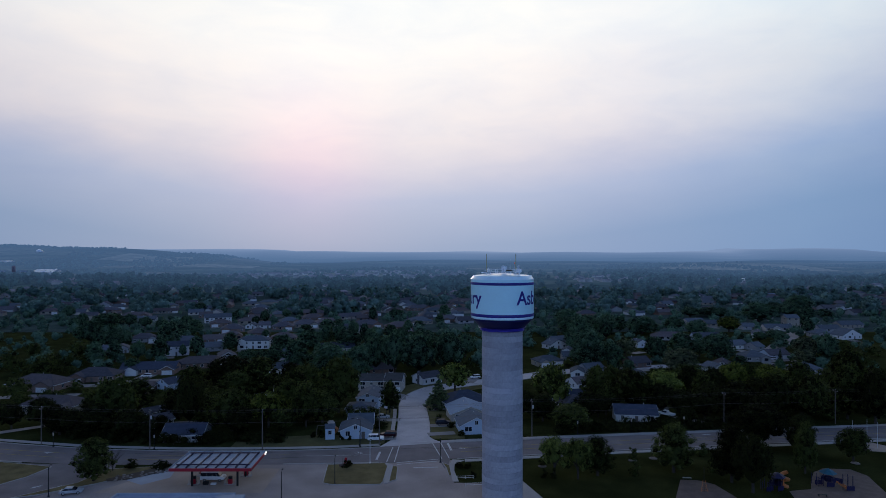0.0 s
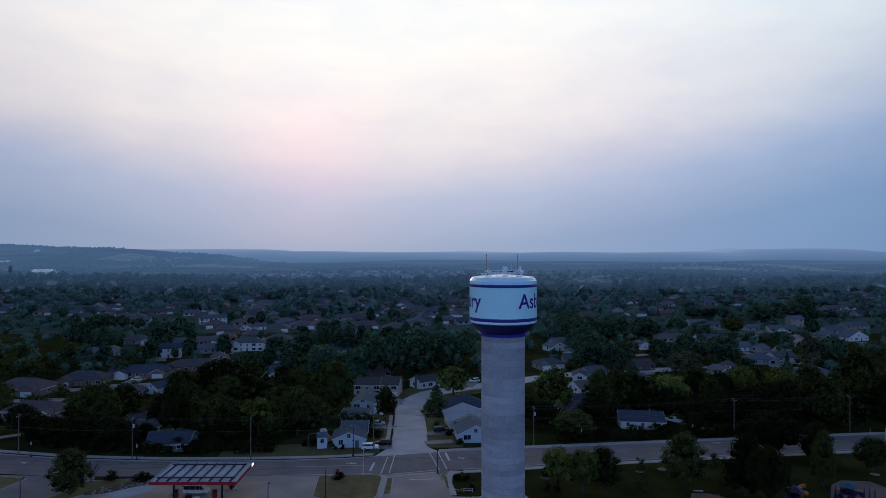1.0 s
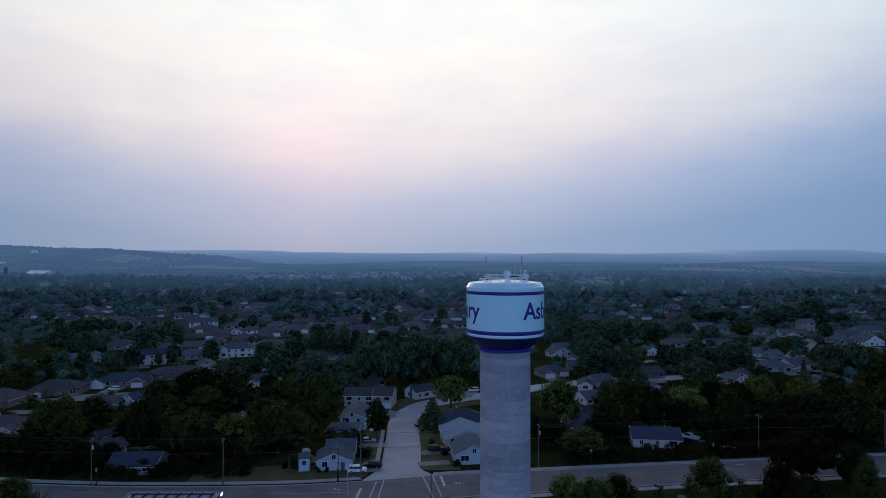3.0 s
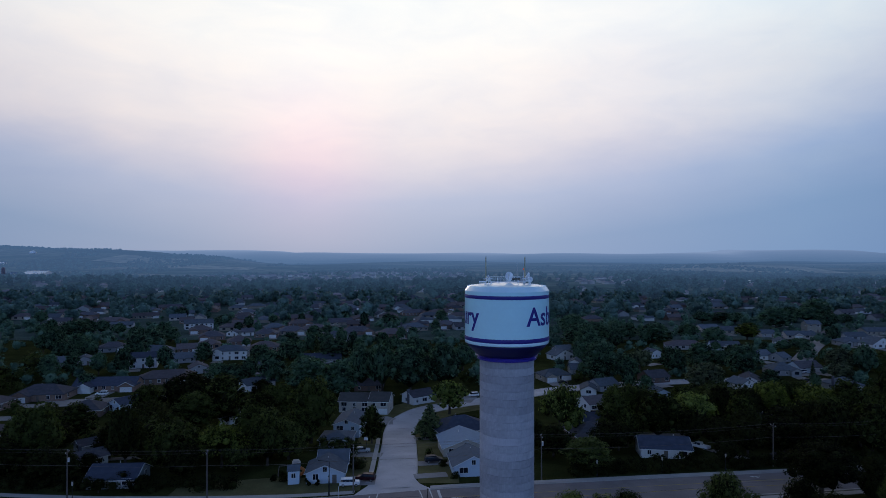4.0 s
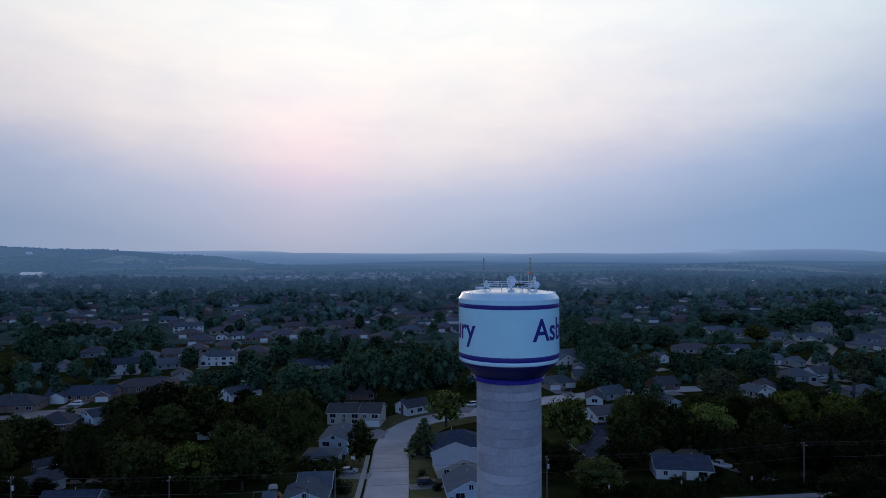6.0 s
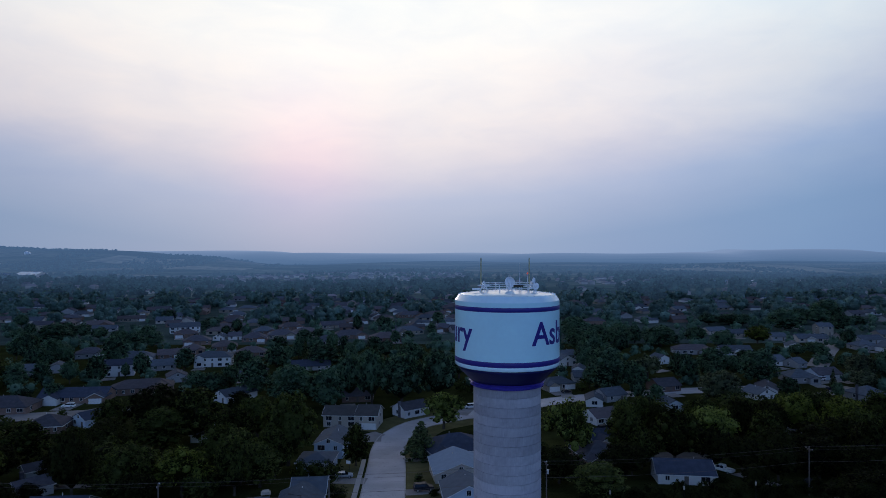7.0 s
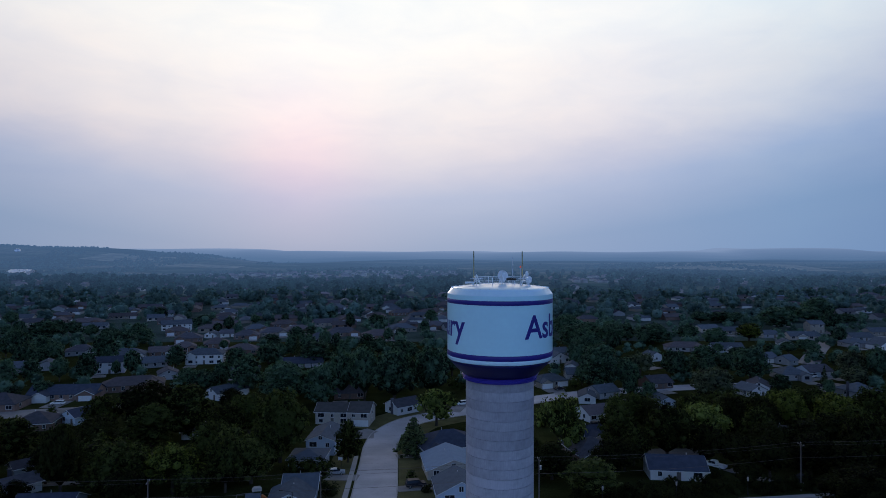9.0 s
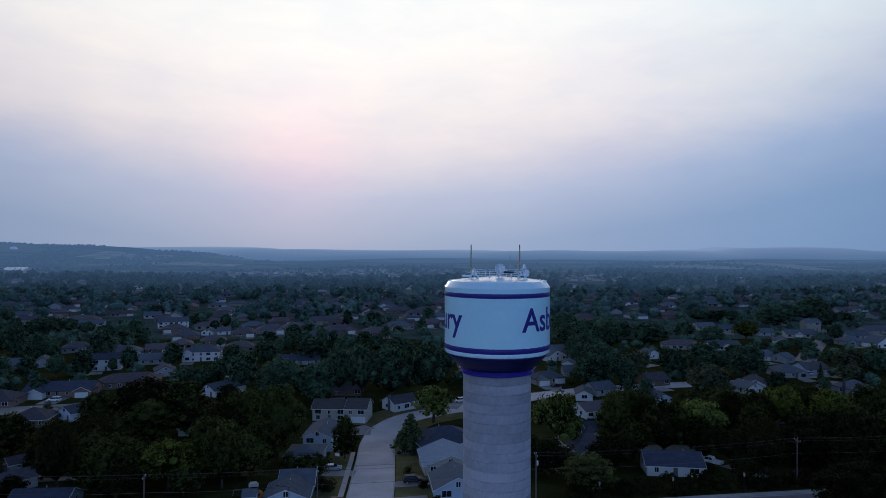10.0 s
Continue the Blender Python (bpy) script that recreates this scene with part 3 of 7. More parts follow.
def mark(a, b, wide, label, material="mark"):
    a, b = Vector((*a, 0)), Vector((*b, 0))
    d = b - a
    bm = B()
    box(bm, 0, d.length, -wide / 2, wide / 2, 0.058, 0.068, m=Matrix.Translation((a.x, a.y, up(a.x, a.y))) @ Matrix.Rotation(math.atan2(d.y, d.x), 4, "Z"))
    tagged(part("road_marking", bm, M[material]), label, "road marking", "painted road markings", "structure")


mark((-26.0, 28.6), (-25.3, 41.2), 0.25, "white crossing line")
mark((-24.0, 28.8), (-23.6, 43.4), 0.25, "white crossing line")
mark((-11.9, 31.4), (-14.8, 46.4), 0.25, "white crossing line")
mark((-10.0, 31.8), (-12.4, 46.4), 0.25, "white crossing line")
mark((-23.4, 28.2), (-12.6, 31.0), 0.25, "white crossing line")
mark((-23.2, 26.8), (-13, 29.4), 0.25, "white crossing line")
mark((-23.0, 45.6), (-16.0, 46.4), 0.4, "white stop line")
mark((-19, 24.4), (-13, 24.8), 0.45, "white stop line")
mark((-28.8, 30.6), (-28.4, 37), 0.6, "white stop line")
mark((-9.3, 38.2), (-10.2, 44.6), 0.6, "white stop line")
mark((-48, 33.6), (-30.5, 34.6), 0.14, "worn white lane line")
for x0, x1 in ((-300, -112), (-94, -52), (-7, 300)):
    for xa in np.arange(x0, x1 - 3, 9.0):
        xb = min(xa + 9.0, x1)
        ya, yb = [(north(q) * 0.5 + south(q) * 0.5) for q in (xa, xb)]
        mark((xa, ya - 1.7), (xb, yb - 1.7), 0.12, "worn yellow centre line", "yellowmark")
        mark((xa, ya + 1.7), (xb, yb + 1.7), 0.12, "worn yellow centre line", "yellowmark")


def arrow(x, y, deg):
    bm = B()
    m = pose(x, y, up(x, y) + 0.059, 0, 0, deg)
    for pts in ([(-1.4, -0.1), (0.3, -0.1), (0.3, 0.1), (-1.4, 0.1)], [(0.3, -0.45), (1.4, 0), (0.3, 0.45)], [(-0.2, 0.1), (0.1, 0.1), (-0.2, 1.0), (-0.5, 1.0)]):
        f = bm.faces.new([bm.verts.new(m @ Vector((px, py, 0))) for px, py in pts])
        r = bmesh.ops.extrude_face_region(bm, geom=[f])
        for q in r["geom"]:
            if isinstance(q, bmesh.types.BMVert):
                q.co.z += 0.01
    tagged(part("road_arrow", bm, M["mark"]), "white turn arrow painted on asphalt", "road marking", "painted road markings", "structure")


for x, y, d in ((-34, 36, 0), (-6, 40.2, 188), (66, 53, 188), (-117, 37, 170), (-104, 33.5, 170), (-104.5, 12, 235), (-100, 11.5, 235)):
    arrow(x, y, d)


# ---- water tower ----
TX, TY, TR = 0.77, 0.5, 6.65
tower = empty("water_tower", pose(TX, TY, 0), "tall concrete pedestal water tower with a pale blue lettered tank", "water tower")


def tower_stem():
    ring_h, z0, z1, rad = 1.16, 0.0, 37.36, 4.29
    n = int((z1 - z0) / ring_h)
    ring_h = (z1 - z0) / n
    bm = B()
    lathe(bm, [(rad - 0.09, 0), (rad - 0.08, 0.022), (rad, 0.035), (rad, ring_h - 0.035), (rad - 0.08, ring_h - 0.022), (rad - 0.09, ring_h)], 180, cap=False)
    # shallow upright form joints
    for v in bm.verts:
        a = math.atan2(v.co.x, -v.co.y)
        if round(a / (2 * math.pi) * 180) % 4 == 0:
            v.co.x *= 0.9993
            v.co.y *= 0.9993
    me = mesh_of("concrete_ring", bm, M["tower_concrete"])
    for i in range(n):
        share("concrete_ring", me, tower, pose(0, 0, z0 + i * ring_h, 0, 0, 47 * i))
    part("stem_core", lathe(B(), [(rad - 0.1, 0), (rad - 0.1, z1)], 48), M["tower_concrete"], tower, "inner concrete shaft")
    bm = B()
    box(bm, -1.1, 1.1, -rad - 0.08, -rad + 0.4, 0.06, 2.4)
    part("door", bm, M["black"], tower, "dark steel door").matrix_basis = pose(0, 0, 0, 0, 0, 160)


def tower_tank():
    R = TR
    part("cone", lathe(B(), [(4.52, 37.8), (4.9, 38.12), (5.6, 38.8), (6.2, 39.42), (R - 0.1, 39.9)], 128), M["cone"], tower, "dark navy flared underside", True)
    bm = lathe(B(), [(4.33, 37.26), (4.62, 37.26), (4.68, 37.31), (4.68, 37.36), (4.5, 37.41), (4.5, 37.72), (4.74, 37.74), (4.8, 37.8), (4.74, 37.86), (4.33, 37.86)], 128)
    collar = part("collar", bm, M["ring"], tower, "royal blue flanged ring")
    bm = B()
    rod(bm, (0, 0, -0.07), (0, 0, 0.07), 0.05, 0.05, 6)
    bolt = mesh_of("bolt", bm, M["ring"])
    for i in range(36):
        a = 2 * math.pi * i / 36
        share("bolt", bolt, collar, pose(4.62 * math.sin(a), -4.62 * math.cos(a), 37.38))
    part("tank_body", lathe(B(), [(R - 0.1, 39.86), (R, 39.94), (R, 40.34), (R, 40.98), (R, 46.92), (R, 47.46), (R, 48.0)], 160, cap=False), M["tank"], tower, "pale blue painted steel tank wall", True)
    part("band", lathe(B(), [(R + 0.005, 39.95), (R + 0.012, 39.97), (R + 0.012, 40.32), (R + 0.005, 40.34)], 160, cap=False), M["tankwhite"], tower, "white painted band", True)
    for z0, z1 in ((40.36, 40.98), (46.9, 47.44)):
        part("stripe", lathe(B(), [(R + 0.004, z0), (R + 0.014, z0 + 0.01), (R + 0.014, z1 - 0.01), (R + 0.004, z1)], 160, cap=False), M["navy"], tower, "navy painted stripe", True)
    part("shoulder", lathe(B(), [(R + 0.002, 47.98), (R - 0.03, 48.05), (R - 0.46, 48.66), (R - 0.52, 48.71)], 128, cap=False), M["tankwhite"], tower, "white sloping shoulder")
    part("roof", lathe(B(), [(R - 0.5, 48.69), (R - 0.58, 48.74), (4.2, 48.98), (2.2, 49.16), (0.4, 49.26)], 128), M["tankwhite"], tower, "shallow white domed roof", True)
    bm = B()
    box(bm, -0.05, 0.05, -0.1, 0.1, 0, 0.06)
    lug = mesh_of("lug", bm, M["tankwhite"])
    for i in range(40):
        a = 2 * math.pi * i / 40
        share("lug", lug, tower, pose((R - 0.56) * math.sin(a), -(R - 0.56) * math.cos(a), 48.72, 0, 0, math.degrees(a)))


def lettering(start_deg, arc_deg, cap_z, cap_h):
    """One word bent round the tank wall."""
    cu = bpy.data.curves.new("lettering", "FONT")
    cu.body, cu.size, cu.offset, cu.extrude, cu.resolution_u = "Asbury", 1.0, 0.014, 0.01, 6
    tmp = new("lettering", cu)
    bpy.context.view_layer.update()
    me = bpy.data.meshes.new_from_object(tmp.evaluated_get(bpy.context.evaluated_depsgraph_get()))
    bpy.data.objects.remove(tmp)
    bm = bmesh.new()
    bm.from_mesh(me)
    xs = [v.co.x for v in bm.verts]
    x0, x1 = min(xs), max(xs)
    wide = radians(arc_deg) * TR
    cap = 0.72  # capital height of the built-in face
    for v in bm.verts:
        v.co.x = (v.co.x - x0) / (x1 - x0) * wide
        v.co.y *= cap_h / cap
    q = 0.35
    while q < wide:
        bmesh.ops.bisect_plane(bm, geom=bm.verts[:] + bm.edges[:] + bm.faces[:], plane_co=(q, 0, 0), plane_no=(1, 0, 0))
        q += 0.35
    for v in bm.verts:
        a = radians(start_deg) + v.co.x / TR
        rr = TR + 0.015 + max(v.co.z, -0.01)
        v.co = Vector((rr * math.sin(a), -rr * math.cos(a), cap_z + v.co.y))
    part("lettering", bm, M["navy"], tower, "navy painted town name")


def roof_gear():
    """Rails, dishes and whip antennas on the tank's roof."""
    zr = 49.05
    cx, cy, w, d = 0.1, 0.0, 3.2, 2.6
    for z in (zr + 0.45, zr + 0.95):
        bm = B()
        p = [(cx - w, cy - d), (cx + w, cy - d), (cx + w, cy + d), (cx - w, cy + d)]
        for a, b in zip(p, p[1:] + p[:1]):
            rod(bm, (*a, z), (*b, z), 0.045, n=6)
        part("rail", bm, M["white"], tower, "white painted pipe rail")
    post = mesh_of("post", rod(B(), (0, 0, -0.12), (0, 0, 1.0), 0.05, n=6), M["white"])
    for f in (0.0, 0.3, 0.72, 1.0):
        for s in (-1, 1):
            share("post", post, tower, pose(cx - w + 2 * w * f, cy + s * d, zr))
    # braced antenna mounts at both ends
    def strut(a, b, rad):
        part("antenna_strut", rod(B(), a, b, rad, n=6), M["white"], tower, "white braced antenna strut")

    for s in (-1, 1):
        q = cx + s * 3.05
        for k in (-0.55, 0.55):
            strut((q + k, -0.9, zr - 0.1), (q, -0.2, zr + 1.3), 0.06)
            strut((q + k, 0.6, zr - 0.1), (q, 0, zr + 1.3), 0.06)
            strut((q + k, -0.9, zr + 0.2), (q - k, -0.5, zr + 0.9), 0.045)
        strut((q - 0.8, -0.4, zr + 0.75), (q + 0.8, -0.4, zr + 0.75), 0.05)
    for x in (-3.3, 2.88):
        bm = B()
        rod(bm, (x, 0, zr - 0.1), (x, 0, zr + 1.4), 0.07, n=8)
        rod(bm, (x, 0, zr + 1.4), (x, 0, 53.25), 0.085, 0.075, 10)
        rod(bm, (x, 0, 53.25), (x, 0, 53.33), 0.06, 0.03, 8)
        part("whip_antenna", bm, M["brass"], tower, "tall olive whip antenna")
    bm = B()
    rod(bm, (1.66, 0, zr), (1.66, 0, zr + 2.6), 0.05, n=6)
    rod(bm, (1.66, 0, zr + 2.6), (1.66, 0, 52.65), 0.025, 0.015, 6)
    part("mast", bm, M["steel"], tower, "thin grey mast")
    bm = lathe(B(), [(0.01, 0), (0.07, 0.02), (0.10, 0.1), (0.08, 0.2), (0.01, 0.24)], 12)
    part("warning_light", bm, warn, tower, "red warning lamp").matrix_basis = pose(2.62, -0.25, zr + 2.15)
    bm = rod(B(), (2.62, -0.25, zr), (2.62, -0.25, zr + 2.15), 0.04, n=6)
    part("lamp_post", bm, M["steel"], tower)

    def dish(x, y, z, rad, az, tilt=0):
        m = pose(x, y, z, 0, 0, az) @ pose(0, 0, 0, 90 + tilt)
        bm = lathe(B(), [(0.05, 0.22 * rad), (0.5 * rad, 0.08 * rad), (0.85 * rad, 0.0), (rad, -0.1), (rad, -0.3 * rad), (rad * 0.97, -0.3 * rad), (0.95 * rad, -0.12), (0.05, 0.18 * rad)], 32)
        d = part("dish", bm, M["dish"], tower, "white drum dish", True)
        d.matrix_basis = m
        return d

    dish(0.35, 0.2, zr + 1.12, 0.70, 200, 8)
    dish(3.5, -0.35, zr + 1.32, 0.46, 62)
    dish(3.72, -0.6, zr + 0.65, 0.46, 25)
    dish(0.1, -2.75, zr + 0.72, 0.46, 105)
    bm = rod(B(), (-4.45, -0.6, zr + 0.3), (-3.4, -0.6, zr + 0.3), 0.13, n=12)
    part("antenna_drum", bm, M["dish"], tower, "white drum antenna on its side")
    bm = B()
    rod(bm, (0.1, -0.3, zr - 0.05), (0.35, 0, zr + 1.4), 0.08, n=8)
    rod(bm, (-0.35, -0.6, zr - 0.05), (0.35, 0, zr + 1.1), 0.06, n=8)
    rod(bm, (0.75, -0.5, zr - 0.05), (0.35, 0, zr + 1.1), 0.06, n=8)
    part("dish_frame", bm, M["white"], tower, "white tripod dish frame")
    part("dish_post", rod(B(), (3.45, -0.3, zr - 0.1), (3.45, -0.3, zr + 1.7), 0.06, n=8), M["white"], tower)
    bm = B()
    box(bm, 0.55, 1.75, -2.7, -2.5, zr + 0.68, zr + 0.94, 0.03)
    part("equipment_box", bm, M["bark"], tower, "brown weathered equipment box on the rail")


tower_stem()
tower_tank()
lettering(20.0, 98, 42.95, 2.85)
lettering(217.5, 98, 42.95, 2.85)
roof_gear()
for s in (-1, 1):
    bm = B()
    rod(bm, (s * 4.5, 0, 37.62), (s * 4.95, 0, 37.77), 0.05, n=6)
    rod(bm, (s * 4.95, 0, 37.77), (s * 5.0, 0, 38.07), 0.05, n=6)
    part("bracket", bm, M["steel"], tower, "pale steel cable bracket")


# ---- houses ----
ROOF = {"slate": "slate grey", "dark": "charcoal", "brown": "brown", "navy": "blue-grey", "grey": "weathered grey", "pale": "pale blue"}
WALL = {"blue": "pale blue siding", "white": "white siding", "tan": "tan siding", "cream": "cream siding", "grey": "grey siding", "brick": "brick"}
WMAT = {"blue": "blue", "white": "whitewall", "tan": "tan", "cream": "cream", "grey": "grey", "brick": "brick"}


def win_meshes(w, h):
    bm = B()
    t = 0.09
    box(bm, -w / 2 - t, w / 2 + t, -0.05, 0.0, h, h + t)
    box(bm, -w / 2 - t, w / 2 + t, -0.07, 0.0, -t, 0)
    box(bm, -w / 2 - t, -w / 2, -0.05, 0.0, 0, h)
    box(bm, w / 2, w / 2 + t, -0.05, 0.0, 0, h)
    box(bm, -0.03, 0.03, -0.045, 0.0, 0, h)
    fr = mesh_of("window", bm, M["trim"])
    bm = B()
    box(bm, -w / 2, w / 2, -0.02, -0.004, 0, h)
    return fr, mesh_of("pane", bm, M["glass"])


WIN = {k: win_meshes(*k) for k in ((1.2, 1.3), (2.0, 1.3), (0.9, 1.1))}
bm = B()
box(bm, -0.5, 0.5, -0.06, 0.0, 0, 2.05)
box(bm, -0.35, 0.35, -0.08, -0.05, 0.2, 0.9)
box(bm, -0.35, 0.35, -0.08, -0.05, 1.1, 1.9)
DOOR = mesh_of("door", bm, M["wood"])
bm = B()
for k in range(4):
    box(bm, -2.4, 2.4, -0.05, 0.0, 0.02 + k * 0.53, 0.53 + k * 0.53)
GARAGE = mesh_of("garage_door", bm, M["trim"])
FARWIN = mesh_of("window", box(B(), -1.0, 1.0, -0.05, 0.0, 0, 1.4), M["glass"])


def window(parent, size, m):
    fr, pane = WIN[size]
    share("pane", pane, share("window", fr, parent, m), Matrix())


def body_mesh(w, d, h, kind, rise):
    bm = B()
    box(bm, -w / 2, w / 2, 0, d, -1.2, h)
    if kind == "X":
        for s in (-1, 1):
            x0, x1 = s * w / 2, s * (w / 2 - 0.2)
            v = [bm.verts.new((x, y, z)) for x in (x0, x1) for y, z in ((0, h), (d, h), (d / 2, h + rise - 0.03))]
            for f in ((0, 1, 2), (3, 5, 4), (0, 2, 5, 3), (1, 4, 5, 2)):
                bm.faces.new([v[i] for i in f])
    if kind == "Y":
        for y0, y1 in ((0, 0.2), (d, d - 0.2)):
            v = [bm.verts.new((x, y, z)) for y in (y0, y1) for x, z in ((-w / 2, h), (w / 2, h), (0, h + rise - 0.03))]
            for f in ((0, 1, 2), (3, 5, 4), (0, 2, 5, 3), (1, 4, 5, 2)):
                bm.faces.new([v[i] for i in f])
    return bm


def roof_mesh(w, d, h, kind, rise, o=0.45, t=0.18):
    bm = B()

    def slab(pts):
        lo = [bm.verts.new(p) for p in pts]
        hi = [bm.verts.new((p[0], p[1], p[2] + t)) for p in pts]
        n = len(pts)
        bm.faces.new(lo[::-1])
        bm.faces.new(hi)
        for i in range(n):
            j = (i + 1) % n
            bm.faces.new((lo[i], lo[j], hi[j], hi[i]))

    if kind == "X":
        e = h - o * rise / (d / 2)
        slab([(-w / 2 - o, -o, e), (w / 2 + o, -o, e), (w / 2 + o, d / 2, h + rise), (-w / 2 - o, d / 2, h + rise)])
        slab([(-w / 2 - o, d / 2, h + rise), (w / 2 + o, d / 2, h + rise), (w / 2 + o, d + o, e), (-w / 2 - o, d + o, e)])
    elif kind == "Y":
        e = h - o * rise / (w / 2)
        slab([(-w / 2 - o, -o, e), (0, -o, h + rise), (0, d + o, h + rise), (-w / 2 - o, d + o, e)])
        slab([(0, -o, h + rise), (w / 2 + o, -o, e), (w / 2 + o, d + o, e), (0, d + o, h + rise)])
    else:
        a, b = w / 2 + o, d + o
        if w >= d:
            k = max(0.4, (w - d) / 2)
            r0, r1 = (-k, d / 2, h + rise), (k, d / 2, h + rise)
        else:
            k = (d - w) / 2
            r0, r1 = (0, d / 2 - k, h + rise), (0, d / 2 + k, h + rise)
        c = [(-a, -o, h), (a, -o, h), (a, b, h), (-a, b, h)]
        if w >= d:
            fs = ([c[0], c[1], r1, r0], [c[2], c[3], r0, r1], [c[1], c[2], r1], [c[3], c[0], r0])
        else:
            fs = ([c[0], c[1], r0], [c[2], c[3], r1], [c[1], c[2], r1, r0], [c[3], c[0], r0, r1])
        for f in fs:
            slab(f)
        box(bm, -a, a, -o, b, h - 0.02, h + 0.04)
    return bm


def eaves(ho, w, d, h, kind, rise, o=0.45):
    """White fascia boards along the eaves and the gable rakes."""
    t = 0.03

    def board(*a):
        part("fascia_board", box(B(), *a), M["trim"], ho)

    def rake(a, b):
        part("rake_board", rod(B(), a, b, 0.08, n=4), M["trim"], ho)

    if kind == "X":
        e = h - o * rise / (d / 2)
        board(-w / 2 - o, w / 2 + o, -o - t, -o, e - 0.06, e + 0.16)
        for s in (-1, 1):
            for y in (-o, d + o):
                rake((s * (w / 2 + o + 0.02), y, e + 0.06), (s * (w / 2 + o + 0.02), d / 2, h + rise + 0.06))
    elif kind == "Y":
        e = h - o * rise / (w / 2)
        for x in (-w / 2 - o - t, w / 2 + o):
            board(x, x + t, -o, d + o, e - 0.06, e + 0.16)
        for s in (-1, 1):
            rake((s * (w / 2 + o), -o - 0.02, e + 0.06), (0, -o - 0.02, h + rise + 0.06))
    else:
        a = w / 2 + o
        board(-a - t, a + t, -o - t, -o, h - 0.05, h + 0.17)
        board(-a - t, -a, -o, d + o, h - 0.05, h + 0.17)
        board(a, a + t, -o, d + o, h - 0.05, h + 0.17)


HOUSES = []


def house(x, y, rot, w, d, h, kind, wall, roof, style, group="houses of the town", rise=None, plain=False, wings=()):
    h = h - 0.25 if h < 4 else h
    rise = rise or (0.48 * (w if kind == "Y" else d) / 2 if kind != "H" else 0.52 * min(w, d) / 2)
    storey = "two-storey " if h > 4 else ""
    what = {"X": "gabled", "Y": "gable-fronted", "H": "hip-roofed"}[kind]
    ho = empty("house", pose(x, y, up(x, y), 0, 0, rot), f"{storey}{WALL[wall]} house, {what}, with {ROOF[roof]} shingles", "house", group)
    c = Vector((x, y, 0)) + Matrix.Rotation(radians(rot), 3, "Z") @ Vector((0, d / 2, 0))
    HOUSES.append((c.x, c.y, max(w, d) / 2 + 1.5))
    if 150 < y < 460 and style in ("g", "w") and w > 9:
        mdr = ho.matrix_basis
        s = 1 if int(x * 3 + y) % 2 else -1
        px = s * (w / 2 - w * 0.18 - 0.4)
        pts = [(px - 2.8, -2.4), (px + 2.8, -2.4), (px + 3.2, -9.0), (px - 3.2, -9.0)]
        pts = [(mdr @ Vector((a, b, 0))) for a, b in pts]
        tagged(sheet("driveway", [(p.x, p.y) for p in pts], 0.08, M["drive"], 0.05), "pale concrete driveway before a house", "driveway", kind="structure")
    part("wall", body_mesh(w, d, h, kind, rise), M[WMAT[wall]], ho, WALL[wall] + " walls")
    part("roof", roof_mesh(w, d, h, kind, rise), M["r_" + roof], ho, ROOF[roof] + " shingle roof")
    if y < 150:
        eaves(ho, w, d, h, kind, rise)
    for wx, ww, out, skin in wings:
        wr = 0.5 * ww / 2
        part("front_wing", body_mesh(ww, d / 2 + out, h, "Y", wr), M[WMAT[skin]], ho, WALL[skin] + " gabled front").matrix_basis = pose(wx, -out, 0)
        part("wing_roof", roof_mesh(ww, d / 2 + out - 0.3, h + 0.02, "Y", wr), M["r_" + roof], ho, ROOF[roof] + " cross gable").matrix_basis = pose(wx, -out, 0)
        for s in (-1, 1):
            a = (wx + s * (ww / 2 + 0.45), -out - 0.47, h - 0.16)
            part("rake_board", rod(B(), a, (wx, -out - 0.47, h + wr + 0.08), 0.11, n=4), M["trim"], ho, "white rake board")
        if ww > 5.2:
            share("garage_door", GARAGE, ho, pose(wx, -out - 0.004, 0))
        else:
            share("window", FARWIN, ho, pose(wx, -out - 0.004, 0.9))
    wing = kind == "H" and w > 12 and not wings
    if wing:
        s = 1 if int(x * 3 + y) % 2 else -1
        ww, wr = w * 0.36, 0.5 * w * 0.18
        wx = s * (w / 2 - ww / 2 - 0.4)
        part("front_wing", body_mesh(ww, d / 2, h, "Y", wr), M[WMAT[wall]], ho, WALL[wall] + " gabled front").matrix_basis = pose(wx, -2.2, 0)
        part("wing_roof", roof_mesh(ww, d / 2 + 1.2, h + 0.02, "Y", wr), M["r_" + roof], ho, ROOF[roof] + " cross gable").matrix_basis = pose(wx, -2.2, 0)
        if ww > 4.9:
            share("garage_door", GARAGE, ho, pose(wx, -2.204, 0))
        else:
            share("window", FARWIN, ho, pose(wx, -2.204, 0.9))
    if plain:
        for px in (-w * 0.3, w * 0.05):
            share("window", FARWIN, ho, pose(px, -0.004, 0.95))
        if style == "g":
            share("garage_door", GARAGE, ho, pose(w / 2 - 2.8, -0.004, 0))
        return ho
    floors = 2 if h > 4 else 1
    rng = random.Random(int(x * 7 + y * 13))
    for fl in range(floors):
        z = (0.55, h - 1.7)[fl] if floors > 1 else 0.95
        n = max(1, int(w / 3.4))
        for i in range(n):
            px = -w / 2 + (i + 0.5) * w / n
            if style == "g" and fl == 0 and i == n - 1 and w > 5.5:
                share("garage_door", GARAGE, ho, pose(min(px, w / 2 - 2.7), -0.004, 0))
            elif style == "w" and fl == 0 and i == n // 2 and n > 1:
                share("door", DOOR, ho, pose(px, -0.004, 0))
            else:
                window(ho, rng.choice(((1.2, 1.3), (2.0, 1.3), (0.9, 1.1))), pose(px, -0.004, z))
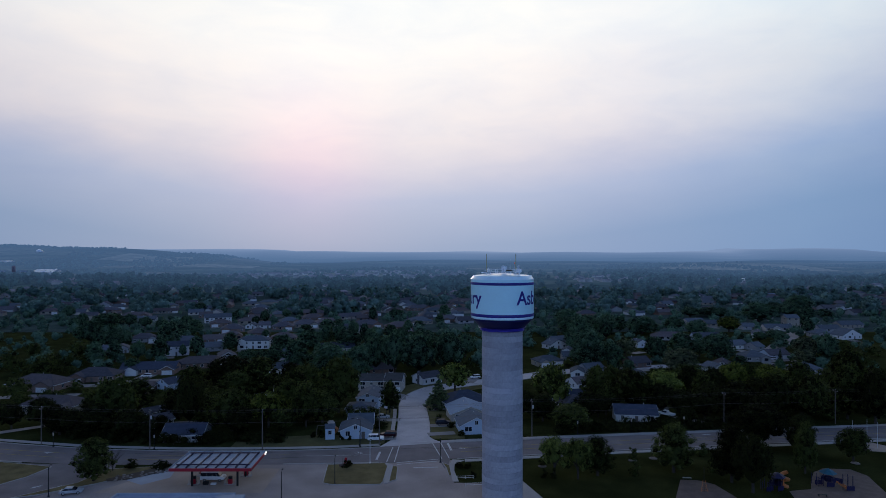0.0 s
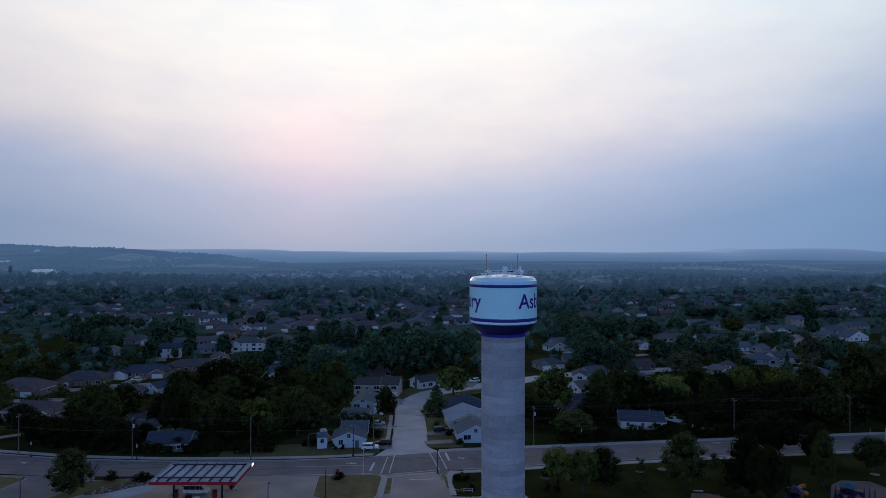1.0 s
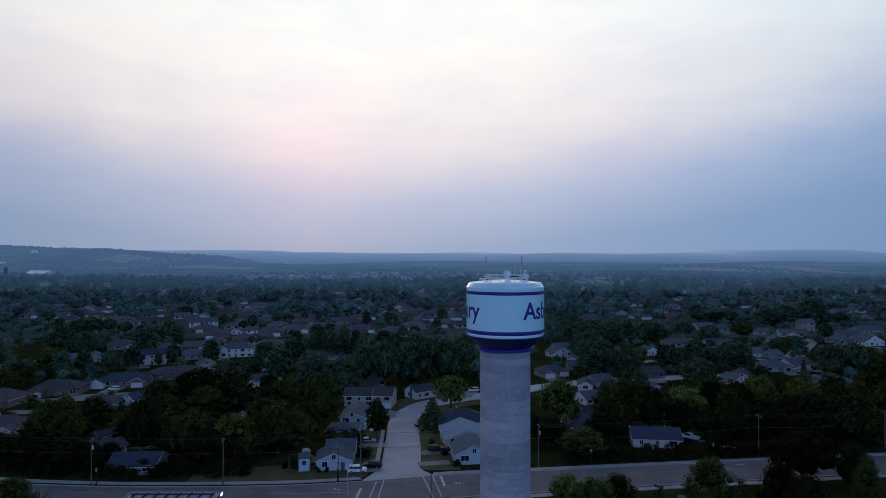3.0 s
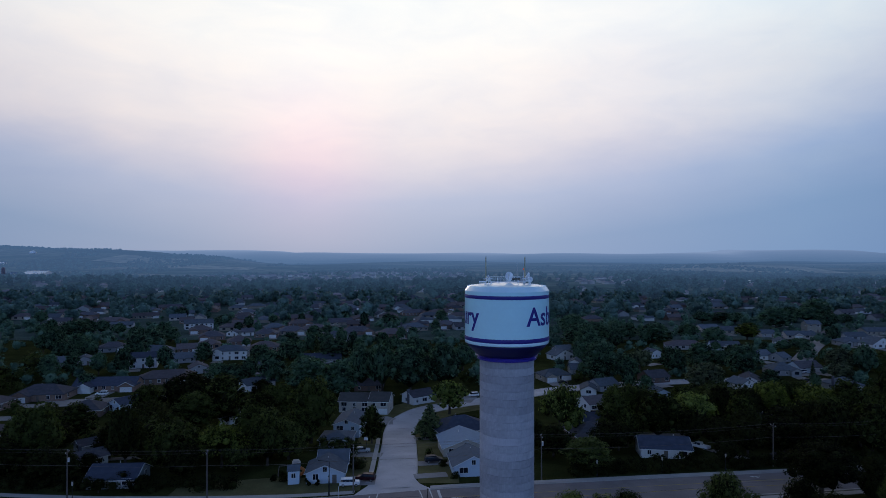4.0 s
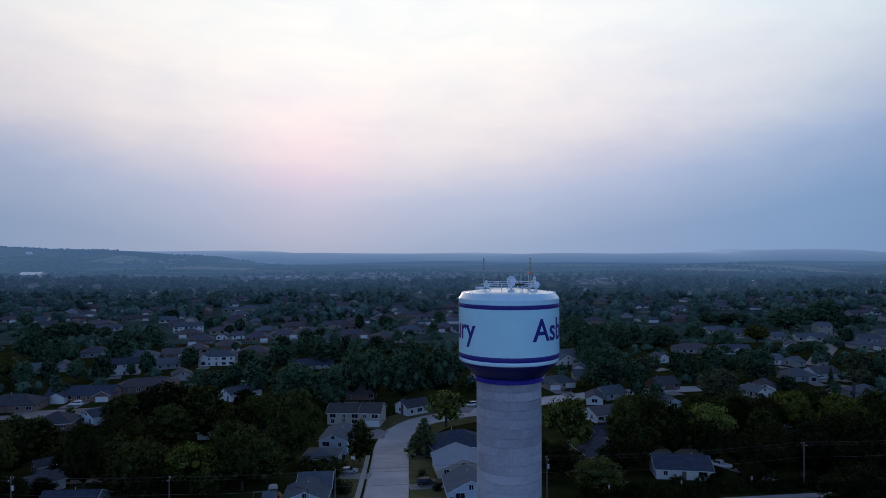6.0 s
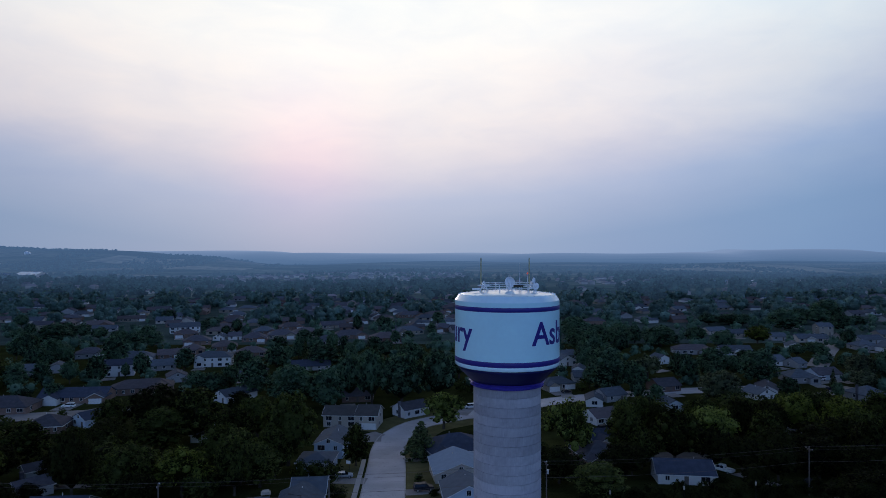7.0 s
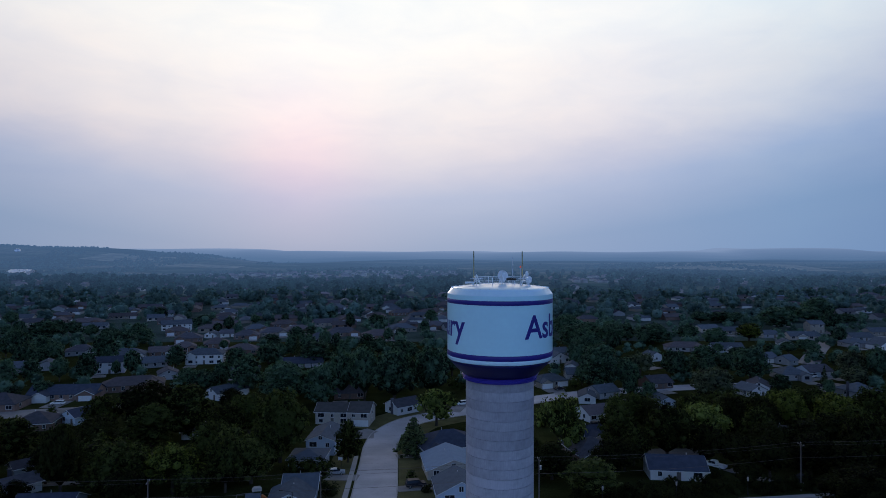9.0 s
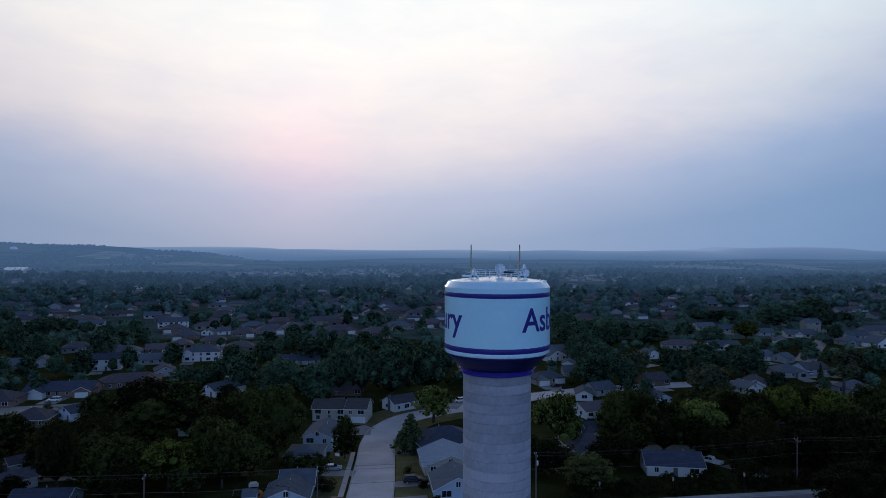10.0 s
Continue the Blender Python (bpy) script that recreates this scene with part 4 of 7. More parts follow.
        for s in (-1, 1):
            window(ho, (1.2, 1.3), pose(s * (w / 2 + 0.004), d * rng.uniform(0.3, 0.7), z, 0, 0, 90 * s))
    if kind == "Y" and w > 7:
        window(ho, (0.9, 1.1), pose(0, -0.004, h + 0.3))
    if style == "c":
        bm = B()
        box(bm, -0.45, 0.45, -0.55, 0.1, -1.0, h + rise + 0.7, 0.03)
        box(bm, -0.52, 0.52, -0.62, 0.17, h + rise + 0.7, h + rise + 0.85)
        part("chimney", bm, M["r_dark"], ho, "dark brick chimney").matrix_basis = pose(-w / 2 - 0.25, d * 0.42, 0)
    else:
        bm = B()
        px = rng.uniform(-w / 4, w / 4)
        rod(bm, (px, d * 0.62, h + rise * 0.5), (px, d * 0.62, h + rise + 0.35), 0.07, n=6)
        part("vent_pipe", bm, M["trim"], ho)
    return ho


house(-85.0, 45.8, 3, 11.0, 9, 2.4, "X", "grey", "navy", "w")
house(-36.6, 49.0, 4, 8.8, 9, 2.7, "Y", "blue", "slate", "w", rise=1.8)
house(-36.0, 56.2, 4, 7.0, 8, 2.7, "X", "blue", "slate", "-", rise=2.1)
house(-1.6, 53.5, 6, 9.8, 10, 2.8, "Y", "blue", "slate", "w")
house(50.0, 68.2, -8, 12.9, 9, 2.7, "X", "white", "navy", "w")
house(-2.6, 70.6, 7, 12.4, 13, 2.6, "Y", "cream", "pale", "w", rise=2.3)
house(-39.8, 82.2, -2, 8.8, 9, 2.3, "H", "blue", "slate", "-", rise=1.5)
house(-146.5, 84.1, -5, 19.5, 10, 3.2, "H", "tan", "brown", "w", wings=((7.2, 4.6, 2.4, "white"),))
house(36.0, 86.0, 12, 11.6, 11, 2.6, "H", "brick", "dark", "-", wings=((-3.6, 4.4, 2.4, "brick"), (1.2, 4.4, 3.4, "brick")))
house(-1.5, 93.1, 19, 16.6, 13, 2.8, "H", "grey", "navy", "w")
house(-38.6, 97.2, -3, 8.0, 14, 4.1, "Y", "blue", "slate", "w", rise=1.5)
house(92.6, 104.6, -28, 8.0, 11, 2.8, "X", "grey", "grey", "-")
house(38.8, 108.0, 14, 11.2, 9, 2.8, "X", "blue", "navy", "w", wings=((2.4, 5.6, 2.6, "white"),))
house(-81.7, 118.4, 11, 6.0, 9, 2.8, "X", "white", "dark", "g")
house(-32.0, 132.6, -7, 7.0, 10, 4.7, "X", "cream", "grey", "g")
house(-41.2, 135.6, -4, 11.4, 9, 4.1, "X", "cream", "grey", "w")
house(-137.0, 128.4, 10, 11.9, 11, 2.6, "H", "brick", "dark", "-")
house(-184.3, 135.1, -6, 21.9, 13, 2.9, "H", "brick", "brown", "g")
house(-130.0, 137.2, -30, 8.2, 10, 3.0, "Y", "blue", "navy", "w")
house(50.6, 138.0, 24, 10.4, 9, 2.8, "X", "white", "brown", "g")
house(-15.6, 149.4, 38, 10.5, 8, 3.2, "X", "white", "dark", "c")
house(79.7, 155.2, 7, 6.0, 9, 3.0, "Y", "blue", "slate", "w")
house(-168.6, 153.6, 6, 19.5, 12, 2.8, "H", "brick", "dark", "w")
house(164.6, 168.6, 14, 11.5, 11, 2.8, "H", "grey", "slate", "c")
house(62.6, 171.5, 25, 10.0, 9, 2.8, "X", "grey", "slate", "w")
house(51.5, 162.5, -11, 6.2, 10, 2.8, "Y", "white", "slate", "w")
house(-39.8, 171.8, 4, 12.2, 9, 2.8, "X", "brick", "dark", "w")
house(-151.8, 171.4, 6, 25.0, 11, 2.8, "X", "brick", "navy", "-", wings=((-6.8, 5.6, 3.4, "white"), (9.6, 6.4, 2.0, "brick")))
house(-94.2, 172.4, -36, 8.4, 15, 3.0, "Y", "white", "slate", "w")
house(122.6, 172.6, 16, 8.6, 9, 2.8, "Y", "white", "slate", "w")
house(125.5, 178.1, -24, 7.8, 13, 3.2, "Y", "white", "dark", "w")
house(-131.6, 187.2, 20, 24.0, 11, 2.8, "H", "brick", "brown", "-")
house(90.0, 188.4, 18, 10.3, 10, 2.8, "X", "brick", "dark", "w")
house(44.5, 192.7, 17, 14.0, 9, 2.8, "H", "tan", "slate", "g")
house(156.1, 204.7, -1, 12.8, 11, 2.8, "H", "grey", "slate", "g")
house(-126.5, 211.7, 25, 8.8, 10, 2.8, "Y", "grey", "dark", "w")
house(172.4, 212.2, 12, 12.5, 10, 2.8, "X", "blue", "dark", "g")
house(-95.2, 219.2, 11, 13.5, 11, 2.8, "H", "grey", "slate", "w")
house(-202.3, 226.2, 20, 8.0, 10, 3.2, "X", "grey", "slate", "w")
house(-160.4, 226.4, 19, 12.9, 9, 5.4, "X", "white", "navy", "w")
house(-195.0, 234.9, 24, 7.0, 10, 3.2, "Y", "grey", "slate", "w")
house(-71.3, 239.8, 14, 18.7, 10, 2.6, "X", "grey", "navy", "w")
house(-145.6, 241.8, 25, 11.6, 10, 2.8, "X", "grey", "slate", "-")
house(167.3, 248.4, 16, 11.6, 10, 2.8, "X", "white", "slate", "g")
house(59.0, 250.1, 25, 12.0, 9, 3.0, "Y", "white", "slate", "w")
house(-124.6, 251.1, 9, 18.4, 10, 4.8, "H", "white", "slate", "w", wings=((-6.4, 4.6, 1.0, "white"),))
house(110.9, 255.2, 16, 6.2, 8, 3.6, "Y", "white", "slate", "w")
house(-170.6, 264.6, 16, 18.0, 11, 2.8, "H", "grey", "slate", "-", wings=((5.2, 7.0, 1.8, "white"),))
house(-202.2, 279.1, 25, 15.5, 11, 2.8, "H", "grey", "dark", "w")
house(-113.9, 281.0, 8, 16.4, 11, 2.8, "H", "brick", "brown", "w")
house(64.0, 270.0, 20, 9.8, 9, 2.8, "X", "grey", "slate", "w")
house(59.4, 227.9, -17, 5.7, 9, 2.8, "Y", "white", "slate", "w")
house(264.0, 413.1, -10, 16.9, 9, 2.8, "X", "white", "slate", "w")
house(218.9, 343.2, -1, 9.7, 9, 2.8, "X", "grey", "slate", "w")
house(176.8, 242.5, 25, 6.5, 9, 2.8, "X", "grey", "slate", "-")
house(-275.4, 603.5, 0, 12.7, 10, 2.8, "X", "white", "slate", "w")
house(-424.3, 592.7, 15, 15.5, 9, 2.8, "X", "white", "slate", "w")
house(-488.0, 685.4, -1, 16.9, 10, 2.8, "H", "brick", "brown", "w")
house(-258.1, 400.2, 12, 17.3, 9, 2.6, "X", "grey", "slate", "w")
house(-289.4, 556.7, 15, 13.5, 10, 2.8, "X", "brick", "brown", "w")
house(-218.4, 430.0, 15, 10.8, 10, 2.8, "X", "brick", "brown", "w")
house(-155.4, 350.1, -1, 7.4, 9, 2.8, "Y", "white", "slate", "w")
house(-145.4, 353.9, 15, 8.5, 9, 2.8, "X", "white", "dark", "w")
house(-156.3, 276.1, 22, 13.3, 10, 2.8, "X", "brick", "brown", "g")
house(-149.9, 292.6, 22, 12.2, 10, 2.8, "H", "brick", "brown", "g")
house(56.7, 208.5, -1, 6.0, 9, 2.7, "X", "grey", "slate", "-")
house(-110.0, 77.0, -42, 5.0, 8, 2.2, "Y", "grey", "dark", "-")
house(-101.5, 60.5, -38, 6.0, 7, 2.5, "Y", "white", "dark", "c")
house(162.2, 282.5, -4, 16.8, 10, 3.0, "X", "blue", "slate", "w", wings=((0.4, 4.2, 1.4, "white"),))
house(139.6, 286.4, -6, 22.2, 10, 2.8, "H", "grey", "brown", "w")
house(262.3, 291.1, 15, 16.3, 10, 3.0, "Y", "white", "slate", "w")
house(204.0, 299.0, -22, 8.4, 12, 3.0, "Y", "white", "slate", "w")
house(249.8, 300.6, 6, 13.5, 10, 2.8, "H", "grey", "slate", "w")
house(-136.1, 305.2, 18, 14.3, 12, 2.8, "H", "brick", "brown", "g")
house(270.9, 327.7, 8, 16.3, 10, 2.8, "X", "grey", "slate", "w")
house(-75.7, 328.3, 14, 20.5, 12, 2.8, "H", "grey", "slate", "w")
house(-161.9, 329.4, 17, 16.4, 12, 2.8, "H", "brick", "dark", "w")
house(236.4, 333.8, -3, 19.5, 10, 2.8, "X", "cream", "slate", "w", wings=((-2.6, 5.5, 1.6, "cream"),))
house(-41.9, 341.0, 15, 19.5, 13, 2.8, "H", "brick", "brown", "w")
house(-129.5, 343.4, 9, 15.6, 12, 2.8, "H", "brick", "dark", "w")
house(303.7, 355.1, 8, 19.6, 10, 2.8, "X", "tan", "slate", "w")
house(-67.1, 356.8, 22, 22.3, 12, 2.8, "H", "brick", "dark", "w")
house(-114.6, 358.8, 18, 18.3, 12, 2.8, "H", "tan", "dark", "w")
house(203.1, 360.9, -1, 17.7, 10, 2.8, "X", "tan", "slate", "w")
house(-182.8, 365.5, 22, 15.4, 11, 2.8, "H", "brick", "brown", "w")
house(265.9, 369.4, -1, 10.1, 9, 6.2, "X", "tan", "slate", "w")
house(-100.3, 370.6, 19, 18.7, 12, 2.8, "H", "brick", "brown", "g")
house(192.1, 375.1, 12, 14.8, 10, 2.8, "X", "cream", "slate", "g")
house(-27.1, 377.6, 25, 19.6, 12, 3.0, "H", "tan", "slate", "c")
house(-132.1, 380.5, 24, 15.6, 11, 2.8, "H", "brick", "slate", "w")
house(-194.0, 392.8, 25, 20.7, 11, 4.4, "X", "white", "slate", "w")
house(-2.5, 395.6, 23, 17.3, 12, 2.8, "H", "brick", "dark", "w")
house(-118.6, 407.6, 24, 17.8, 11, 2.8, "H", "brick", "brown", "w")
house(-308.8, 407.9, 15, 13.4, 10, 4.4, "X", "tan", "dark", "w")
house(-88.5, 418.3, 23, 19.0, 11, 2.8, "X", "tan", "dark", "w")
house(-277.1, 424.1, 16, 24.0, 11, 2.8, "H", "brick", "brown", "w")
house(-74.0, 446.1, 25, 18.4, 11, 2.8, "H", "brick", "brown", "g")
house(-271.4, 469.9, 22, 24.0, 10, 2.8, "X", "tan", "brown", "g")
house(-60.0, 479.6, 22, 12.2, 10, 3.0, "Y", "white", "slate", "w")
house(-31.1, 499.2, 25, 24.0, 11, 2.8, "H", "brick", "dark", "g")
house(-6.8, 501.6, 25, 24.0, 11, 2.8, "H", "tan", "brown", "w")


# ---- trees ----
def leaf_cloud(rng, lobes, count, size, ruffle=0.8):
    """Many small leaf sprays spread over the lobes of a crown, each turned its own way."""
    wts = np.array([l[3] ** 2 for l in lobes])
    k = rng.choice(len(lobes), count, p=wts / wts.sum())
    c = np.array([l[:3] for l in lobes])[k]
    r = np.array([l[3] for l in lobes])[k]
    d = rng.normal(size=(count, 3))
    d[:, 2] = np.abs(d[:, 2]) * 0.9 + d[:, 2] * 0.35
    d /= np.linalg.norm(d, axis=1)[:, None]
    p = c + d * (r * rng.uniform(0.78, 1.16, count))[:, None]
    nrm = d + (0, 0, 0.5) + rng.normal(size=(count, 3)) * ruffle
    nrm /= np.linalg.norm(nrm, axis=1)[:, None]
    t = np.cross(nrm, rng.normal(size=(count, 3)))
    t /= np.linalg.norm(t, axis=1)[:, None]
    b = np.cross(nrm, t)
    s = (size * rng.uniform(0.5, 1.4, count))[:, None]
    q = np.stack([p - t * s, p - b * s * 0.5 + nrm * s * 0.2, p + t * s, p + b * s * 0.55 - nrm * s * 0.15], 1)
    return q.reshape(-1, 3)


bm = B()
bmesh.ops.create_icosphere(bm, subdivisions=1, radius=1.0)
ICO_V = np.array([v.co[:] for v in bm.verts])
ICO_F = np.array([[v.index for v in f.verts] for f in bm.faces])
bm.free()


def quads_mesh(name, v, material, lobes=()):
    """Leaf clumps, and dense inner foliage inside each lobe."""
    n = len(v) // 4
    me = bpy.data.meshes.new(name)
    faces = np.arange(n * 4).reshape(n, 4).tolist()
    v = [v]
    k = n * 4
    for x, y, z, r in lobes:
        v.append(ICO_V * r * (0.8 if r > 2.3 else 0.56) + np.array((x, y, z)))
        faces += (ICO_F + k).tolist()
        k += len(ICO_V)
    me.from_pydata(np.concatenate(v).tolist(), [], faces)
    me.shade_smooth()
    me.materials.append(material)
    return me


def crown_lobes(rng, shape):
    """Lobes of a crown ten metres wide and ten metres tall, standing on the ground."""
    out = []
    if shape == "round":
        out = [(0, 0, 5.2, 3.5), (0, 0, 3.6, 2.8)]
        for i in range(46):
            e = math.asin(1 - 1.62 * (i + 0.5) / 46)
            a = i * 2.39996 + rng.uniform(-0.3, 0.3)
            rr = rng.uniform(2.7, 3.75)
            out.append((rr * math.cos(a) * math.cos(e), rr * math.sin(a) * math.cos(e), 4.9 + rr * 1.08 * math.sin(e), rng.uniform(0.7, 1.25)))
    elif shape == "spread":
        for i in range(34):
            a, rr = i * 2.39996 + rng.uniform(-0.4, 0.4), 4.1 * math.sqrt((i + 0.4) / 34)
            out.append((rr * math.cos(a), rr * math.sin(a), 7.6 - 0.16 * rr * rr + rng.uniform(-1.3, 0.7), rng.uniform(0.8, 1.45)))
        for i in range(6):
            a = rng.uniform(0, 6.28)
            out.append((2.9 * math.cos(a), 2.9 * math.sin(a), rng.uniform(2.6, 4.2), 1.5))
        out.append((0, 0, 5.2, 2.9))
    elif shape == "egg":
        for i in range(40):
            z = 1.2 + 7.6 * (i + 0.5) / 40 + rng.uniform(-0.2, 0.2)
            lim = 4.1 * math.sin(math.pi * min(1, (z - 0.2) / 9.4) ** 0.8)
            a, rr = i * 2.39996, max(0, lim) * rng.uniform(0.62, 0.9)
            out.append((rr * math.cos(a), rr * math.sin(a), z, rng.uniform(0.75, 1.25)))
        out += [(0, 0, 3.6, 3.0), (0, 0, 6.2, 2.4)]
    else:  # fir
        for i in range(9):
            z = 1.2 + i
            w = 4.4 * (1 - z / 10.6)
            out.append((0, 0, z, 0.3 + w * 0.3))
            for k in range(7):
                a = k * 0.9 + i * 0.5 + rng.uniform(-0.25, 0.25)
                for f in (0.55, 0.95):
                    out.append((w * f * math.cos(a), w * f * math.sin(a), z + 0.25 - 0.55 * f + rng.uniform(-0.15, 0.15), 0.26 + w * 0.13))
    return out


def trunk_mesh(rng, shape):
    bm = B()
    top = 5.0 if shape != "fir" else 9.2
    rod(bm, (0, 0, -0.6), (0.05, 0.03, 2.0), 0.34, 0.26, 8)
    rod(bm, (0.05, 0.03, 2.0), (0.1, 0.05, top), 0.26, 0.09, 7)
    if shape != "fir":
        for i in range(6):
            a, z = rng.uniform(0, 6.28), rng.uniform(1.6, 3.6)
            rr = rng.uniform(1.6, 2.8)
            m1 = (0.5 * rr * math.cos(a), 0.5 * rr * math.sin(a), z + 1.6)
            rod(bm, (0.05, 0.03, z), m1, 0.15, 0.1, 6)
            rod(bm, m1, (rr * math.cos(a + 0.2), rr * math.sin(a + 0.2), z + rng.uniform(2.6, 4.0)), 0.1, 0.04, 5)
    return mesh_of("trunk", bm, M["bark"])


SHAPES = {"M": ("round", "egg", "round"), "D": ("round", "egg", "round"), "Y": ("spread", "round"), "G": ("spread", "round"),
          "T": ("round", "egg", "round"), "L": ("spread", "spread"), "R": ("egg", "egg"), "F": ("fir", "fir")}
HUE = {"T": "hazed green", "M": "mid-green", "D": "dark green", "Y": "yellow-green", "G": "grey-green", "L": "light green", "R": "dense green", "F": "blue-green"}
FORM = {"round": "round-crowned broadleaf tree", "spread": "spreading broadleaf tree", "egg": "upright egg-shaped tree", "fir": "conifer with tiered boughs"}
TREE_MESH = {}
for key, shapes in SHAPES.items():
    for i, sh in enumerate(shapes):
        rg = np.random.default_rng(ord(key) * 10 + i)
        lobes = crown_lobes(rg, sh)
        tk = trunk_mesh(rg, sh)
        for near_by, num, size in ((2, 8000, 0.14), (1, 2700, 0.245), (0, 1400, 0.32)):
            if near_by == 2 and key not in "DMLR":
                continue
            v = leaf_cloud(rg, lobes, num, size)
            TREE_MESH[key, i, near_by] = (tk, quads_mesh("crown", v, LEAF[key], lobes), sh)
TREES = []
tree_rng = random.Random(5)


def tree(x, y, h, w, key, group="trees of the town"):
    i = tree_rng.randrange(len(SHAPES[key]))
    # past 150 m the darker greens give way to the haze-tinted T
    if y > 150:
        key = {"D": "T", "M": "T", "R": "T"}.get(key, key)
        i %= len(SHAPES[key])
    tk, cr, sh = TREE_MESH[key, i, 2 if y < 45 else 1 if y < 125 or w > 15 else 0]
    w = w * 1.25 if sh == "egg" else w
    t = empty("tree", pose(x, y, up(x, y), 0, 0, tree_rng.uniform(0, 360)) @ Matrix.Diagonal((w / 9.4, w / 9.4, h / 8.8, 1)),
              f"{HUE[key]} {FORM[sh]}, {'tall' if h > 13 else 'small' if h < 8 else 'full'} and leafy", "tree", group)
    share("trunk", tk, t, Matrix())
    share("crown", cr, t, Matrix())
    TREES.append((x, y, w / 2))
    return t


tree(57.4, 7.6, 12.6, 10.1, "D")
tree(55.6, 14.2, 12.0, 9.1, "D")
tree(-93.5, 15.6, 9.6, 8.6, "R")
tree(20.2, 16.4, 10.1, 7.6, "L")
tree(14.8, 17.6, 10.2, 7.4, "L")
tree(25.4, 18.7, 8.6, 8.0, "M")
tree(76.1, 20.0, 11.5, 5.5, "M")
tree(44.5, 20.9, 11.3, 9.9, "R")
tree(93.1, 28.2, 8.3, 8.9, "M")
tree(74.6, 40.5, 11.6, 17.0, "D")
tree(-123.9, 53.6, 6.5, 8.0, "D")
tree(-74.8, 57.6, 12.2, 13.2, "M")
tree(-88.2, 59.6, 15.4, 10.3, "D")
tree(-110.4, 59.7, 15.4, 13.7, "M")
tree(-142.1, 59.9, 7.5, 8.0, "D")
tree(27.2, 59.4, 7.2, 12.2, "R")
tree(-64.7, 60.9, 11.5, 12.2, "Y")
tree(124.3, 65.6, 15.9, 10.6, "D")
tree(104.1, 67.4, 14.3, 12.5, "M")
tree(94.8, 70.3, 14.5, 10.9, "D")
tree(35.1, 70.7, 9.1, 10.9, "D")
tree(-122.6, 72.1, 10.0, 9.5, "M")
tree(120.2, 73.0, 16.5, 11.0, "M")
tree(89.9, 85.0, 10.2, 13.1, "D")
tree(54.6, 88.0, 14.2, 15.5, "M")
tree(-29.8, 88.2, 10.1, 7.1, "M")
tree(-47.7, 88.7, 18.2, 16.1, "M")
tree(-101.4, 93.3, 9.3, 12.6, "D")
tree(26.7, 91.6, 17.0, 14.0, "L")
tree(-120.3, 94.9, 10.2, 12.4, "M")
tree(-99.7, 97.2, 10.3, 12.5, "D")
tree(69.5, 100.1, 14.3, 15.1, "L")
tree(-66.4, 103.6, 12.7, 13.8, "M")
tree(115.4, 111.9, 13.6, 15.3, "Y")
tree(83.6, 112.7, 13.6, 10.2, "D")
tree(127.3, 113.9, 14.7, 12.0, "M")
tree(95.0, 116.1, 12.1, 12.1, "D")
tree(104.0, 119.5, 13.8, 14.1, "Y")
tree(-83.6, 119.8, 15.9, 15.9, "R")
tree(-97.3, 123.3, 16.5, 19.8, "D")
tree(160.5, 136.3, 16.7, 14.3, "M")
tree(-22.0, 163.7, 20.1, 19.3, "M")
tree(-50.1, 162.2, 14.1, 12.8, "D")
tree(99.9, 163.3, 12.9, 19.3, "G")
tree(75.9, 165.6, 7.4, 6.5, "D")
tree(-33.7, 168.3, 20.8, 13.2, "M")
tree(-64.9, 168.9, 14.4, 19.0, "M")
tree(70.1, 169.5, 9.3, 7.1, "D")
tree(-8.6, 172.8, 19.3, 17.7, "M")
tree(-43.1, 173.3, 17.9, 13.4, "D")
tree(152.3, 175.1, 6.3, 5.4, "D")
tree(-160.8, 175.3, 6.8, 9.0, "D")
tree(135.7, 180.6, 6.9, 8.3, "D")
tree(-83.9, 184.2, 14.0, 14.0, "M")
tree(-101.2, 184.4, 9.3, 14.0, "M")
tree(-107.0, 184.5, 9.3, 10.7, "M")
tree(62.8, 188.3, 18.0, 17.5, "M")
tree(74.2, 190.4, 12.4, 14.3, "M")
tree(-96.4, 193.1, 10.6, 8.7, "D")
tree(134.8, 203.7, 14.5, 16.5, "D")
tree(181.7, 205.5, 12.6, 15.1, "G")
tree(-184.7, 206.3, 10.1, 8.6, "D")
tree(103.6, 206.8, 12.7, 11.6, "D")
tree(-173.7, 208.6, 10.2, 9.2, "M")
tree(-162.8, 211.0, 11.8, 9.2, "D")
tree(88.1, 212.2, 12.4, 12.9, "G")
tree(-146.0, 218.6, 11.9, 9.0, "M")
tree(1.8, 219.0, 13.2, 13.2, "M")
tree(122.6, 224.1, 12.3, 15.0, "D")
tree(-100.3, 227.6, 10.9, 10.9, "M")
tree(146.1, 238.9, 9.6, 12.4, "D")
tree(-135.8, 243.1, 10.3, 9.7, "D")
tree(68.3, 248.2, 11.6, 14.5, "D")
tree(-21.9, 249.5, 11.6, 17.4, "M")
tree(-66.8, 250.2, 11.1, 17.5, "M")
tree(-91.4, 250.6, 9.9, 11.7, "M")
tree(-175.1, 251.8, 15.2, 12.9, "D")
tree(-230.0, 266.4, 15.3, 15.3, "D")
tree(-37.1, 276.7, 9.4, 10.7, "D")
tree(-76.3, 277.3, 11.3, 10.7, "D")
tree(-85.7, 277.4, 10.7, 6.9, "D")
tree(-61.5, 283.0, 10.9, 7.0, "D")
tree(162.4, 301.2, 11.4, 16.8, "M")
tree(77.4, 302.4, 13.5, 20.2, "M")
tree(-46.1, 304.0, 8.1, 10.2, "M")
tree(-71.4, 304.4, 10.2, 8.8, "D")
tree(-190.7, 306.0, 10.2, 13.6, "M")
tree(245.8, 314.2, 10.4, 10.4, "D")
